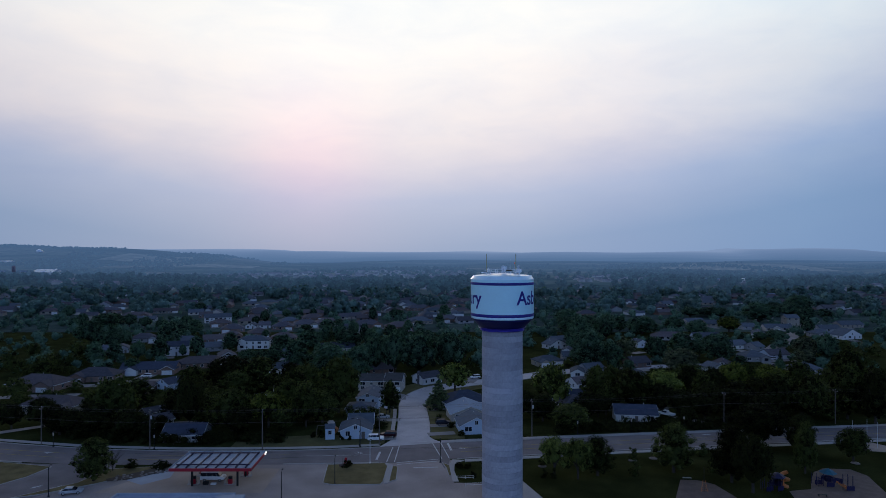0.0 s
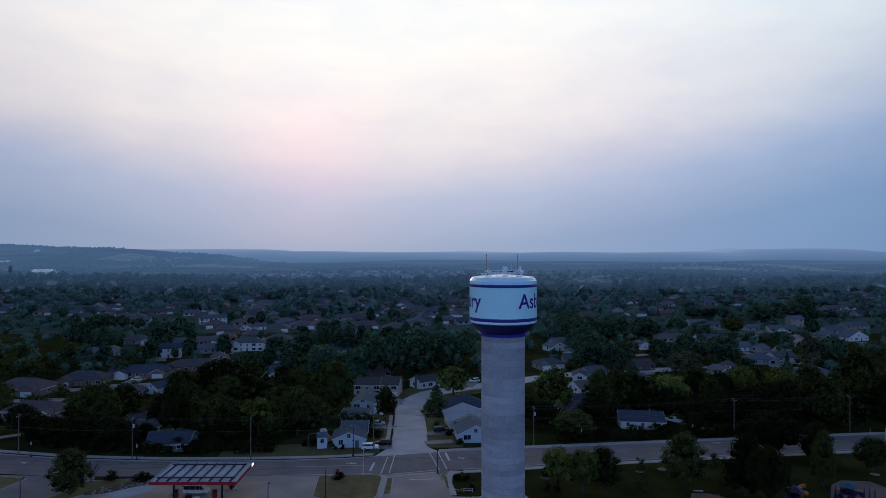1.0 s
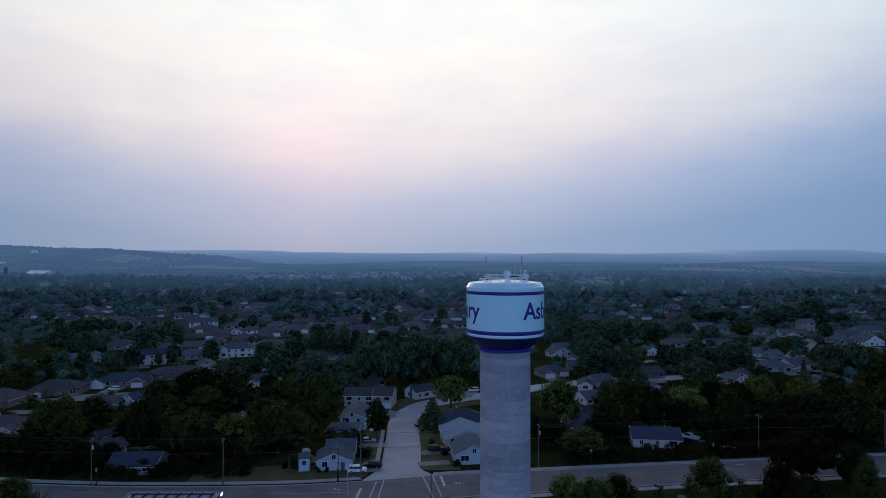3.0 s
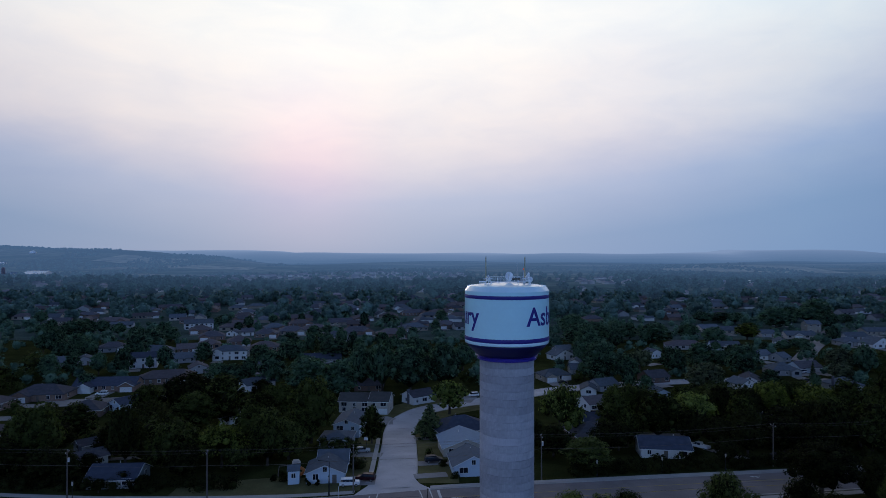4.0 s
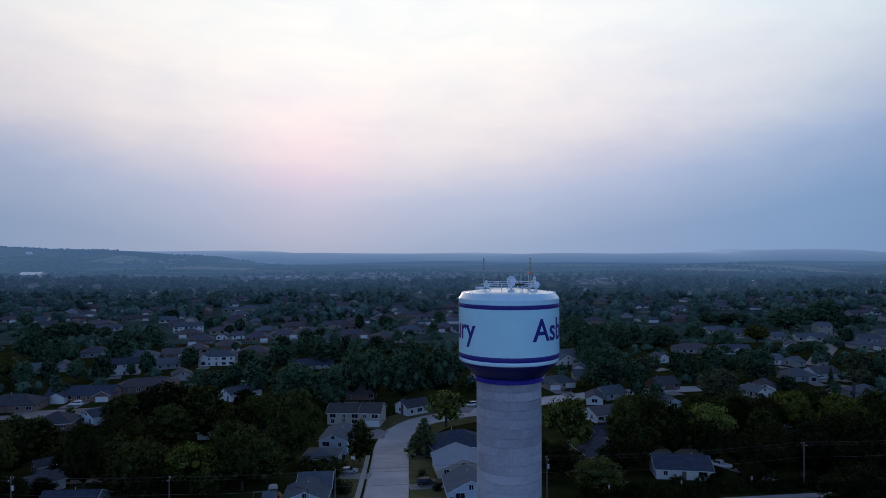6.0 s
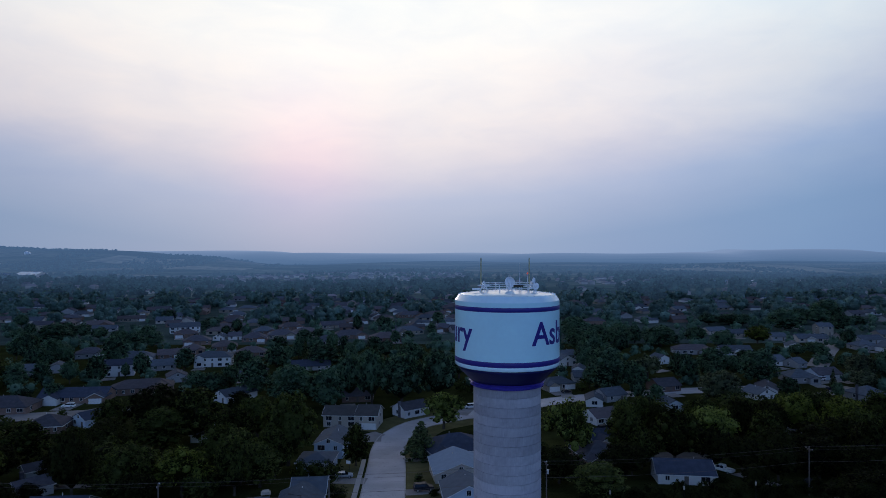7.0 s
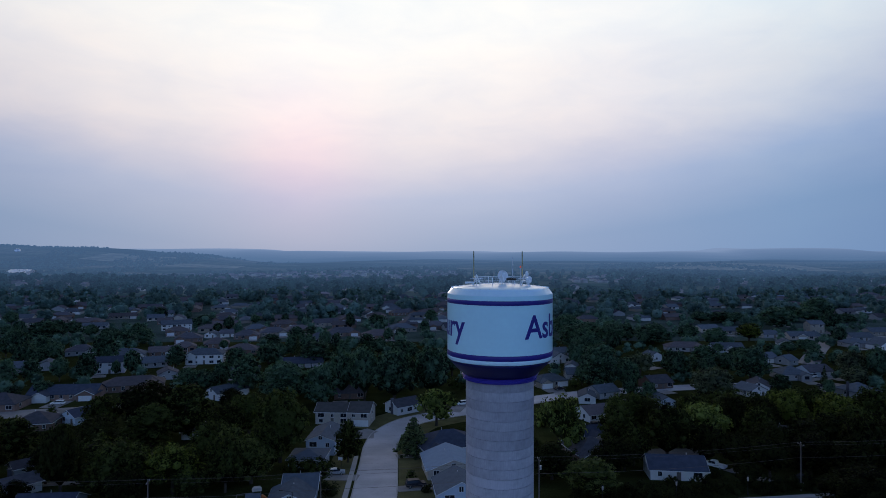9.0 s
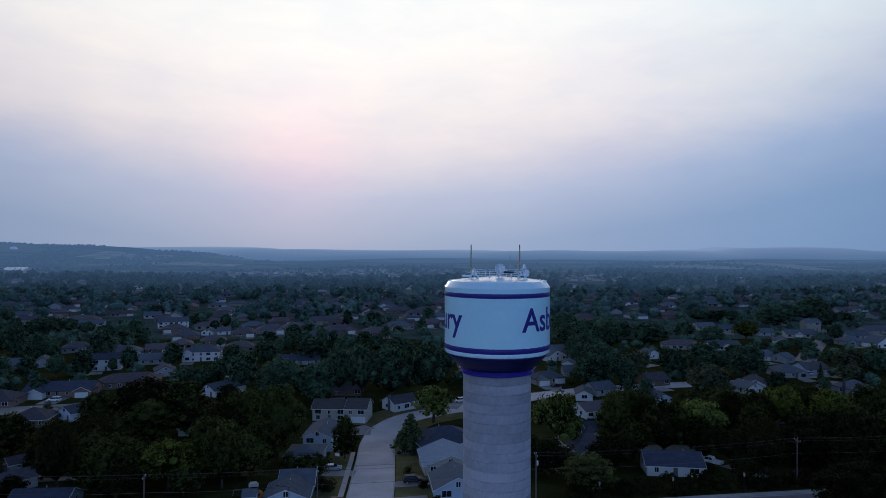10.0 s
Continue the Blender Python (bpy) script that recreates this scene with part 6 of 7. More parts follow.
def vehicle(kind, paint, x, y, rot, z=None, words=""):
    key = (kind, paint)
    label = {"sedan": "saloon car", "suv": "sport utility car", "van": "passenger van", "pickup": "pickup truck"}[kind]
    if key not in CARS:
        body, cab, half, taper = SHELL[kind]
        glass = [(px * 0.97 if px < 0 else px * 0.99, pz + 0.02) for px, pz in cab]
        top = [(px, pz) for px, pz in cab]
        zt, zb = max(p[1] for p in cab), min(p[1] for p in cab)
        roof = [(min(p[0] for p in cab if p[1] > zt - 0.1) - 0.05, zt - 0.1), (max(p[0] for p in cab if p[1] > zt - 0.1) + 0.07, zt - 0.12),
                (max(p[0] for p in cab if p[1] > zt - 0.1), zt + 0.03), (min(p[0] for p in cab if p[1] > zt - 0.1), zt + 0.03)]
        CARS[key] = (profile_mesh("body", body, half, M[paint]), profile_mesh("glazing", top, half - 0.03, M["glass"], taper),
                     [profile_mesh("pillar", [(q - 0.09, zb), (q + 0.09, zb), (q + 0.05 + lean, zt), (q - 0.05 + lean, zt)], half - 0.018, M[paint], taper) for q, lean in PILLARS[kind]],
                     profile_mesh("roof", roof, half - 0.02, M[paint], taper), max(p[0] for p in body), half)
    b, c, pil, rf, front, half = CARS[key]
    v = empty("car" if kind != "van" else "van", pose(x, y, (up(x, y) + 0.1) if z is None else z, 0, 0, rot), f"{paint[4:]} {label} {words or 'parked on a driveway'}", "car" if kind != "van" else "van", "parked vehicles")
    share("body", b, v, Matrix())
    share("glazing", c, v, Matrix())
    share("roof", rf, v, Matrix())
    for me in pil:
        share("pillar", me, v, Matrix())
    for px in (-front * 0.62, front * 0.64):
        for s in (-1, 1):
            wheel = share("tyre", TYRE, v, pose(px, s * (half - 0.1), 0.34))
            share("rim", RIM, wheel, Matrix())
    for s in (-1, 1):
        share("headlight", LAMP_F, v, pose(front - 0.04, s * half * 0.68, 0.68))
        share("tail_light", LAMP_R, v, pose(-front + 0.04, s * half * 0.74, 0.78))
    return v


vehicle("van", "car_white", -65.6, 15.9, 0, 0.05, "standing under the fuel canopy")
vehicle("sedan", "car_silver", -94.2, 7.8, 14, 0.05, "standing at the forecourt's edge")
vehicle("suv", "car_white", -30.6, 47.4, 5)
vehicle("suv", "car_red", -27.3, 50.8, 172)
vehicle("sedan", "car_silver", -31.2, 75.5, 8)
vehicle("suv", "car_dark", -11.4, 64.8, 12)
vehicle("suv", "car_dark", -12.8, 95.8, 5)
vehicle("suv", "car_white", 3.9, 161.2, 200)
vehicle("suv", "car_white", -149.0, 164.5, 185)
vehicle("pickup", "car_white", 63.5, 79.6, 130)
vehicle("sedan", "car_dark", 45.7, 186.6, 15)
vehicle("suv", "car_dark", 47.0, 130.7, 15)
vehicle("suv", "car_white", 166.9, 211.0, 190)
vehicle("sedan", "car_dark", 158.0, 190.0, 30)
vehicle("sedan", "car_silver", -8.0, 174.0, 190)
vehicle("suv", "car_dark", 78.0, 66.5, 40)


# ---- utility poles and wires ----
POLES = [(-320, 93), (-224, 70), (-165, 54.5), (-122.9, 43.4), (-91.2, 39.7), (-60.6, 39.4), (-29.2, 43.0), (14.3, 51.0), (74.4, 60.6), (111.6, 65.6), (160, 73), (240, 85)]
bm = B()
rod(bm, (0, 0, -0.5), (0, 0, 10.7), 0.16, 0.11, 8)
POLE = mesh_of("shaft", bm, M["wood"])
bm = B()
box(bm, -0.06, 0.06, -1.1, 1.1, 10.2, 10.34)
rod(bm, (0, 0.7, 10.2), (0, 0, 9.6), 0.03, n=5)
rod(bm, (0, -0.7, 10.2), (0, 0, 9.6), 0.03, n=5)
ARM = mesh_of("crossarm", bm, M["wood"])
bm = B()
rod(bm, (0, 0, 0), (0, 0, 0.22), 0.06, 0.04, 8)
CUP = mesh_of("insulator", bm, M["trim"])
bm = B()
rod(bm, (0.3, 0, 8.2), (0.3, 0, 9.1), 0.22, n=12)
rod(bm, (0.12, 0, 8.9), (0.3, 0, 8.9), 0.04, n=6)
CAN = mesh_of("transformer", bm, M["steel"])
for i, (x, y) in enumerate(POLES):
    p = empty("utility_pole", pose(x, y, up(x, y), 0, 0, 8), "weathered wooden utility pole with a crossarm", "utility pole", "utility poles along the road")
    share("shaft", POLE, p, Matrix())
    share("crossarm", ARM, p, Matrix())
    for s in (-0.95, 0.0, 0.95):
        share("insulator", CUP, p, pose(0, s, 10.34 if s else 10.7))
    if i in (4, 7):
        share("transformer", CAN, p, Matrix())


def cable(a, b, sag, rad, label):
    cu = bpy.data.curves.new("overhead_wire", "CURVE")
    cu.dimensions, cu.bevel_depth, cu.bevel_resolution = "3D", rad, 0
    sp = cu.splines.new("POLY")
    k = 13
    sp.points.add(k - 1)
    for j in range(k):
        f = j / (k - 1)
        q = Vector(a).lerp(Vector(b), f)
        sp.points[j].co = (q.x, q.y, q.z - sag * 4 * f * (1 - f), 1)
    cu.materials.append(M["wire"])
    tagged(new("overhead_wire", cu), label, "wire", "overhead wires")


for (ax, ay), (bx, by) in zip(POLES, POLES[1:]):
    za, zb = up(ax, ay), up(bx, by)
    length = math.hypot(bx - ax, by - ay)
    for s, h, rad in ((-0.95, 10.5, 0.014), (0, 10.9, 0.014), (0.95, 10.5, 0.014), (0.1, 7.4, 0.026)):
        cable((ax, ay + s, za + h), (bx, by + s, zb + h), 0.012 * length, rad, "thin dark overhead wire between poles" if h > 8 else "thick sagging cable between poles")


def lamp_post(x, y):
    p = empty("street_lamp", pose(x, y, up(x, y) + 0.1), "short black street lamp with a pale lantern", "street lamp", "black street lamps")
    bm = lathe(B(), [(0.22, 0), (0.22, 0.3), (0.12, 0.5), (0.07, 0.9), (0.06, 3.0), (0.1, 3.05)], 10)
    part("post", bm, M["black"], p)
    bm = lathe(B(), [(0.08, 3.05), (0.17, 3.2), (0.2, 3.8), (0.1, 4.0)], 10)
    part("lantern", bm, M["cream"], p, "pale glass lantern")
    bm = lathe(B(), [(0.22, 3.98), (0.12, 4.12), (0.02, 4.3)], 10)
    part("cap", bm, M["black"], p)


for x, y in ((-118.5, 41.6), (-89.8, 39.2), (44.5, 55.4), (61.1, 57.8), (-150, 51.5), (92, 62.6), (28, 53.0), (-34.5, 41.9)):
    lamp_post(x, y)


def light_mast(x, y, h, arm, rot, material, label):
    p = empty("light_mast", pose(x, y, up(x, y) + 0.05, 0, 0, rot), label, "street lamp", "tall light masts")
    bm = B()
    rod(bm, (0, 0, 0), (0, 0, h), 0.11, 0.07, 8)
    rod(bm, (0, 0, 0), (0, 0, 0.25), 0.25, 0.2, 8)
    part("mast", bm, M[material], p)
    bm = B()
    rod(bm, (0, 0, h - 0.1), (arm, 0, h + 0.3), 0.05, 0.04, 6)
    part("arm", bm, M[material], p)
    bm = B()
    box(bm, arm - 0.1, arm + 0.6, -0.15, 0.15, h + 0.22, h + 0.36, 0.04)
    part("lamp_head", bm, M["black"], p)


light_mast(-34.3, 41.4, 7.6, -2.4, 0, "black", "black light mast with a side arm")
light_mast(-30.1, 27.6, 7.0, 2.0, 80, "steel", "tall grey light mast by the grass island")
light_mast(-12.3, 28.4, 6.0, -0.6, 90, "black", "black signal mast at the crossing")
light_mast(-36.7, 13.4, 6.0, 0.7, 90, "black", "black light mast on the grass island")
light_mast(-46.7, 4.0, 6.0, 0.7, 90, "black", "black light mast on the forecourt")
light_mast(-98.2, 6.0, 6.5, 0.7, 90, "black", "black light mast beside a parked car")


# ---- filling station ----
def canopy():
    x0, x1, y0, y1, z0, z1 = -73.2, -54.8, 9.0, 21.4, 4.5, 5.1
    c = empty("fuel_canopy", pose((x0 + x1) / 2, (y0 + y1) / 2, 0), "flat fuel station canopy with a red edge and open roof ribs", "canopy")
    hw, hd = (x1 - x0) / 2, (y1 - y0) / 2
    bm = B()
    box(bm, -hw + 0.1, hw - 0.1, -hd + 0.1, hd - 0.1, z0 + 0.05, z0 + 0.15)
    part("soffit", bm, M["trim"], c, "white soffit")
    for i in range(11):
        bm = B()
        a = -hw + 0.2 + i * (2 * hw - 0.4) / 11
        box(bm, a + 0.02, a + (2 * hw - 0.4) / 11 - 0.02, -hd + 0.2, hd - 0.2, z1 - 0.16, z1 - 0.1)
        part("roof_panel", bm, M["canopy"], c)
    for i in range(8):
        a = -hw + 1.4 + i * (2 * hw - 2.8) / 7
        bm = B()
        box(bm, a - 0.15, a + 0.15, -hd + 0.6, hd - 0.6, z1 - 0.08, z1 + 0.16)
        part("rib", bm, M["ribsteel"], c, "dark steel rib")
    for yy in (-hd + 2.0, hd - 2.0):
        bm = B()
        box(bm, -hw + 0.9, hw - 0.9, yy - 0.16, yy + 0.16, z1 + 0.17, z1 + 0.42)
        part("beam", bm, M["ribsteel"], c, "dark steel beam")
    for nm, a in (("front", (-hw, hw, -hd - 0.1, -hd)), ("back", (-hw, hw, hd, hd + 0.1)), ("left", (-hw - 0.1, -hw, -hd - 0.1, hd + 0.1)), ("right", (hw, hw + 0.1, -hd - 0.1, hd + 0.1))):
        bm = B()
        box(bm, *a, z0, z1 + 0.1, 0.02)
        part("fascia", bm, M["canopy"] if nm in ("left", "back") else M["red"], c, "red fascia band" if nm in ("front", "right") else "pale fascia band")
    bm = B()
    box(bm, hw + 0.1, hw + 0.14, hd - 1.2, hd + 0.05, z0 + 0.12, z1 + 0.02)
    part("sign", bm, lit, c, "lit white sign end")
    bm = B()
    box(bm, -hw - 0.14, -hw - 0.1, hd - 1.4, hd + 0.05, z0 + 0.12, z1 + 0.06)
    part("sign", bm, lit, c, "lit white sign end")
    col = B()
    box(col, -0.2, 0.2, -0.2, 0.2, 0.03, z0 + 0.06, 0.02)
    col = mesh_of("column", col, M["black"])
    for px in (-5.2, 5.2):
        for py in (-2.9, 3.2):
            share("column", col, c, pose(px, py, 0))


canopy()


def pump(x, y):
    p = empty("fuel_pump", pose(x, y, 0.05), "red and white fuel pump on a concrete island", "fuel pump", "fuel pumps")
    bm = B()
    box(bm, -1.4, 1.4, -0.6, 0.6, 0, 0.15, 0.04)
    part("island", bm, M["concrete"], p)
    bm = B()
    box(bm, -0.45, 0.45, -0.3, 0.3, 0.15, 1.25, 0.03)
    part("cabinet", bm, M["red"], p)
    bm = B()
    box(bm, -0.42, 0.42, -0.28, 0.28, 1.25, 1.9, 0.05)
    part("display", bm, M["black"], p)
    for s in (-1, 1):
        bm = B()
        rod(bm, (s * 0.5, -0.2, 1.5), (s * 0.75, -0.25, 0.5), 0.03, n=5)
        rod(bm, (s * 0.75, -0.25, 0.5), (s * 0.5, -0.25, 0.9), 0.03, n=5)
        part("hose", bm, M["black"], p)
        for q in (-0.3, 0.3):
            part("bollard", rod(B(), (s * 1.2, q, 0.15), (s * 1.2, q, 1.0), 0.07, n=6), M["cream"], p)


for x, y in ((-69.2, 13.4), (-60.8, 13.4), (-69.2, 18.8), (-58.8, 18.8)):
    pump(x, y)
for x, label in ((-66.4, "dark waste bin beside the pumps"), (-64.6, "pale ice chest beside the pumps")):
    bm = B()
    box(bm, -0.6, 0.6, -0.4, 0.4, 0, 0.75 if x < -66 else 0.4, 0.06)
    t = part("bin", bm, M["black"] if x < -66 else M["trim"])
    t.matrix_basis = pose(x, 13.2, 0.045)
    tagged(t, label, "bin")


def store():
    s = empty("store_building", pose(-66, -14, 0), "flat-roofed filling station store with a pale parapet", "shop")
    bm = B()
    box(bm, -12, 12, -9, 9.6, 0, 4.2)
    part("wall", bm, M["tan"], s)
    bm = B()
    box(bm, -11.7, 11.7, -8.7, 9.3, 4.2, 4.3)
    part("roof", bm, M["canopy"], s, "pale membrane roof")
    for a in ((-12.1, 12.1, 9.3, 9.7), (-12.1, 12.1, -9.1, -8.7), (-12.1, -11.7, -8.7, 9.3), (11.7, 12.1, -8.7, 9.3)):
        bm = B()
        box(bm, *a, 4.2, 4.75, 0.02)
        part("parapet", bm, M["canopy"], s)
    bm = B()
    box(bm, 9, 14.5, 3, 8, 4.3, 5.0, 0.05)
    part("roof_unit", bm, M["canopy"], s, "pale rooftop cover")


store()
bm = B()
rod(bm, (0, 0, 0), (0, 0, 1.0), 0.09, n=8)
box(bm, -0.9, 0.9, -0.25, 0.25, 0.17, 0.7, 0.03)
sg = empty("monument_sign", pose(-36.6, 25.0, 0.17, 0, 0, 30), "red banner sign on the grass island", "sign")
part("base", bm, M["brick"], sg)
bm = B()
rod(bm, (0, 0, 0.6), (0, 0, 2.3), 0.04, n=6)
part("post", bm, M["black"], sg)
bm = B()
box(bm, 0.05, 0.75, -0.02, 0.02, 0.75, 2.25, m=pose(0, 0, 0, 0, 12, 0))
part("banner", bm, M["red"], sg, "red cloth banner")
tagged(sheet("planting_bed", [(-90.5, 15.2), (-86, 16.4), (-80, 21.5), (-78.6, 25.4), (-82, 25.2), (-86.5, 20.5), (-91, 16.6)], 0.2, M["lawnbed"], 0.16), "bare brown planting bed by the forecourt", "planting bed", kind="structure")
rk = random.Random(9)
for i in range(44):
    bm = B()
    bmesh.ops.create_icosphere(bm, subdivisions=1, radius=rk.uniform(0.2, 0.5))
    for v in bm.verts:
        v.co *= rk.uniform(0.75, 1.15)
        v.co.z *= 0.6
    f = rk.random()
    t = part("boulder", bm, M["rock"])
    t.matrix_basis = pose(-88.5 + 10 * f + rk.uniform(-1.5, 1.5), 16.8 + 6.5 * f + rk.uniform(-1.6, 1.6), 0.2)
    tagged(t, "rough landscaping boulder in a bed by the forecourt", "boulder", "boulders in the bed")
sg = empty("road_sign", pose(-131.0, 27.5, 0.1, 0, 0, 15), "red and white lit price sign on posts", "sign")
bm = B()
for s in (-1, 1):
    rod(bm, (s * 0.9, 0, 0), (s * 0.9, 0, 2.0), 0.1, n=8)
part("post", bm, M["steel"], sg)
bm = B()
box(bm, -1.3, 1.3, -0.2, 0.2, 3.2, 4.4, 0.03)
part("panel", bm, M["red"], sg, "red upper panel")
bm = B()
box(bm, -1.3, 1.3, -0.2, 0.2, 1.6, 3.18, 0.03)
part("panel", bm, lit, sg, "lit white lower panel")


# ---- shrubs and hedges ----
def shrub(x, y, w, h, key="D", label="rounded dark green garden shrub", z=None):
    rg = np.random.default_rng(int(abs(x * 31 + y * 17)))
    lobes = [(rg.uniform(-.3, .3) * w, rg.uniform(-.3, .3) * w, h * (0.04 + 0.16 * i), 0.34 * w * (1.1 - 0.12 * i)) for i in range(6)]
    v = leaf_cloud(rg, lobes, 900, 0.08 + 0.018 * w)
    v[:, 2] = np.clip(v[:, 2], 0, None)
    o = new("shrub", quads_mesh("shrub", v, LEAF[key], lobes))
    o.matrix_basis = pose(x, y, (up(x, y) if z is None else z))
    tagged(o, label, "shrub", "garden shrubs")


for x, y, w, h in ((-89, 24.2, 3.2, 2.4), (-82, 24.2, 3.4, 1.8), (-80.5, 24.8, 2.2, 1.5), (-35.2, 25.2, 2.4, 1.7), (-7.6, 31 - 6.5, 2.2, 1.2), (-5.5, 24.5, 1.8, 1.0), (-4.5, 18, 1.5, 1.2),
                   (13.2, 25.5, 1.6, 3.0), (14.5, 17, 1.6, 2.6), (12.6, 17.5, 1.5, 2.2), (34.5, 18.5, 3.0, 4.0), (37.2, 30.0, 2.6, 3.6), (54.5, 22, 3.4, 4.2), (56.5, 33, 3.6, 3.4), (58, 22, 3.2, 3.4),
                   (-33.2, 51, 1.6, 1.4), (-40.5, 48, 1.3, 1.6), (-38.2, 48, 1.3, 1.3), (-6.2, 52.5, 2.0, 1.6), (-3.8, 66.5, 2.0, 2.2), (-8.8, 62.0, 2.6, 1.4), (-30, 60, 5.0, 2.2), (-33, 61.5, 5.0, 2.0),
                   (-47, 51, 2.6, 2.6), (-41.5, 79.5, 5.5, 4.0), (-37.5, 79.5, 5.0, 3.6), (-34.6, 80.5, 4.0, 3.0), (-28.5, 97, 2.2, 1.4), (-49, 50.5, 2.0, 1.8), (2.5, 118, 4, 3), (48, 66.8, 2.0, 1.6), (56, 66, 2.2, 2.4), (60, 70, 4.0, 1.4), (20, 82, 6, 4.2), (27, 79, 6, 4.5), (34, 80, 6, 4.0)):
    shrub(x, y, w, h, "D" if h < 3.2 else "M")
for k in range(26):
    x = 24 + k * 3.1
    shrub(x, north(x) + 5.0 + 0.5 * math.sin(k * 1.7), 4.8, 3.5 + 0.5 * math.sin(k * 2.3), "D", "dense dark hedge bush along the road")
for k in range(16):
    x = -118 + k * 4.0
    shrub(x, north(x) + 8.0 + 1.2 * math.sin(k * 1.7), 5.5, 3.0 + 0.7 * math.sin(k * 2.3), "D", "dense dark hedge bush along the road")
bm = B()
rg = np.random.default_rng(4)
for i in range(46):
    a, z = rg.uniform(0, 6.28), rg.uniform(1.2, 4.6)
    rr = rg.uniform(0.8, 2.6)
    rod(bm, (0, 0, z * 0.55), (rr * math.cos(a), rr * math.sin(a), z + rr * 0.5), 0.05, 0.015, 4)
rod(bm, (0, 0, -0.2), (0, 0, 4.4), 0.16, 0.05, 6)
t = part("bare_tree", bm, M["bark"])
t.matrix_basis = pose(-92.5, 22.5, 0.15)
tagged(t, "small bare-branched tree by the forecourt", "tree")
for x, y in ((13.2, 25.5), (43.0, 31.4), (37.2, 29.8), (93.1, 27.4)):
    bm = B()
    lathe(bm, [(1.1, 0.0), (1.0, 0.12), (0.4, 0.2), (0.05, 0.22)], 14)
    t = part("mulch_ring", bm, M["rock"])
    t.matrix_basis = pose(x, y, 0.0)
    tagged(t, "ring of pale mulch round a young plant", "mulch", "mulch rings on the lawn")


# ---- yard with shed and play set ----
s = empty("garden_shed", pose(-43.8, 48.4, up(-43.8, 48.4), 0, 0, 8), "small pale blue garden shed with one window", "shed")
part("wall", body_mesh(2.6, 3.0, 3.2, "X", 0.9), M["blue"], s)
part("roof", roof_mesh(2.6, 3.0, 3.2, "X", 0.9, 0.2, 0.1), M["r_slate"], s)
window(s, (0.9, 1.1), pose(0, -0.004, 1.5))
ps = empty("play_set", pose(-44.5, 54.5, up(-44.5, 54.5), 0, 0, 15), "wooden play set with a yellow tube slide and canopy", "play set")
bm = B()
for a in (-0.8, 0.8):
    for b in (-0.8, 0.8):
        rod(bm, (a, b, 0), (a, b, 3.2), 0.07, n=6)
box(bm, -0.9, 0.9, -0.9, 0.9, 1.4, 1.5)
rod(bm, (-0.8, 0, 2.6), (-4.0, 0, 2.6), 0.07, n=6)
for b in (-1, 1):
    rod(bm, (-4.0, 0, 2.6), (-4.3, b, 0), 0.07, n=6)
part("frame", bm, M["wood"], ps)
bm = B()
box(bm, -1.0, 1.0, -1.0, 1.0, 3.2, 3.3)
box(bm, -0.75, 0.75, -0.75, 0.75, 3.3, 3.75, 0.1)
part("canopy", bm, M["cream"], ps, "pale cloth canopy")
cu = bpy.data.curves.new("slide", "CURVE")
cu.dimensions, cu.bevel_depth = "3D", 0.38
sp = cu.splines.new("POLY")
sp.points.add(8)
for j in range(9):
    f = j / 8
    sp.points[j].co = (0.9 + 0.9 * math.sin(f * 4), -0.2 - 1.6 * f, 1.9 - 1.6 * f, 1)
cu.materials.append(M["orange"])
sl = new("slide", cu)
sl.parent = ps
tagged(sl, "yellow tube slide")


hp = empty("basketball_hoop", pose(-30.2, 78.5, up(-30.2, 78.5), 0, 0, -20), "white basketball hoop on a driveway post", "basketball hoop")
part("post", rod(B(), (0, 0, 0), (0, 0, 3.4), 0.07, n=8), M["black"], hp)
bm = B()
box(bm, -0.6, 0.6, -0.5, -0.44, 2.9, 3.7, 0.02)
part("backboard", bm, M["trim"], hp, "white backboard")
bm = lathe(B(), [(0.23, 2.98), (0.26, 3.0), (0.23, 3.02)], 14, cap=False)
part("ring", bm, M["red"], hp).matrix_basis = pose(0, -0.78, 0)
for x, y, deg in ((-6.4, 16.4, 4), (-4.6, 11.8, 4)):
    rl = empty("park_rail", pose(x, y, 0.05, 0, 0, deg), "low pale park rail beside the tower's lawn", "rail", "park rails")
    for z in (0.35, 0.75):
        part("bar", rod(B(), (-2.0, 0, z), (2.0, 0, z), 0.04, n=6), M["steel"], rl)
    for k in (-2.0, 0.0, 2.0):
        part("post", rod(B(), (k, 0, 0), (k, 0, 0.85), 0.05, n=6), M["steel"], rl)


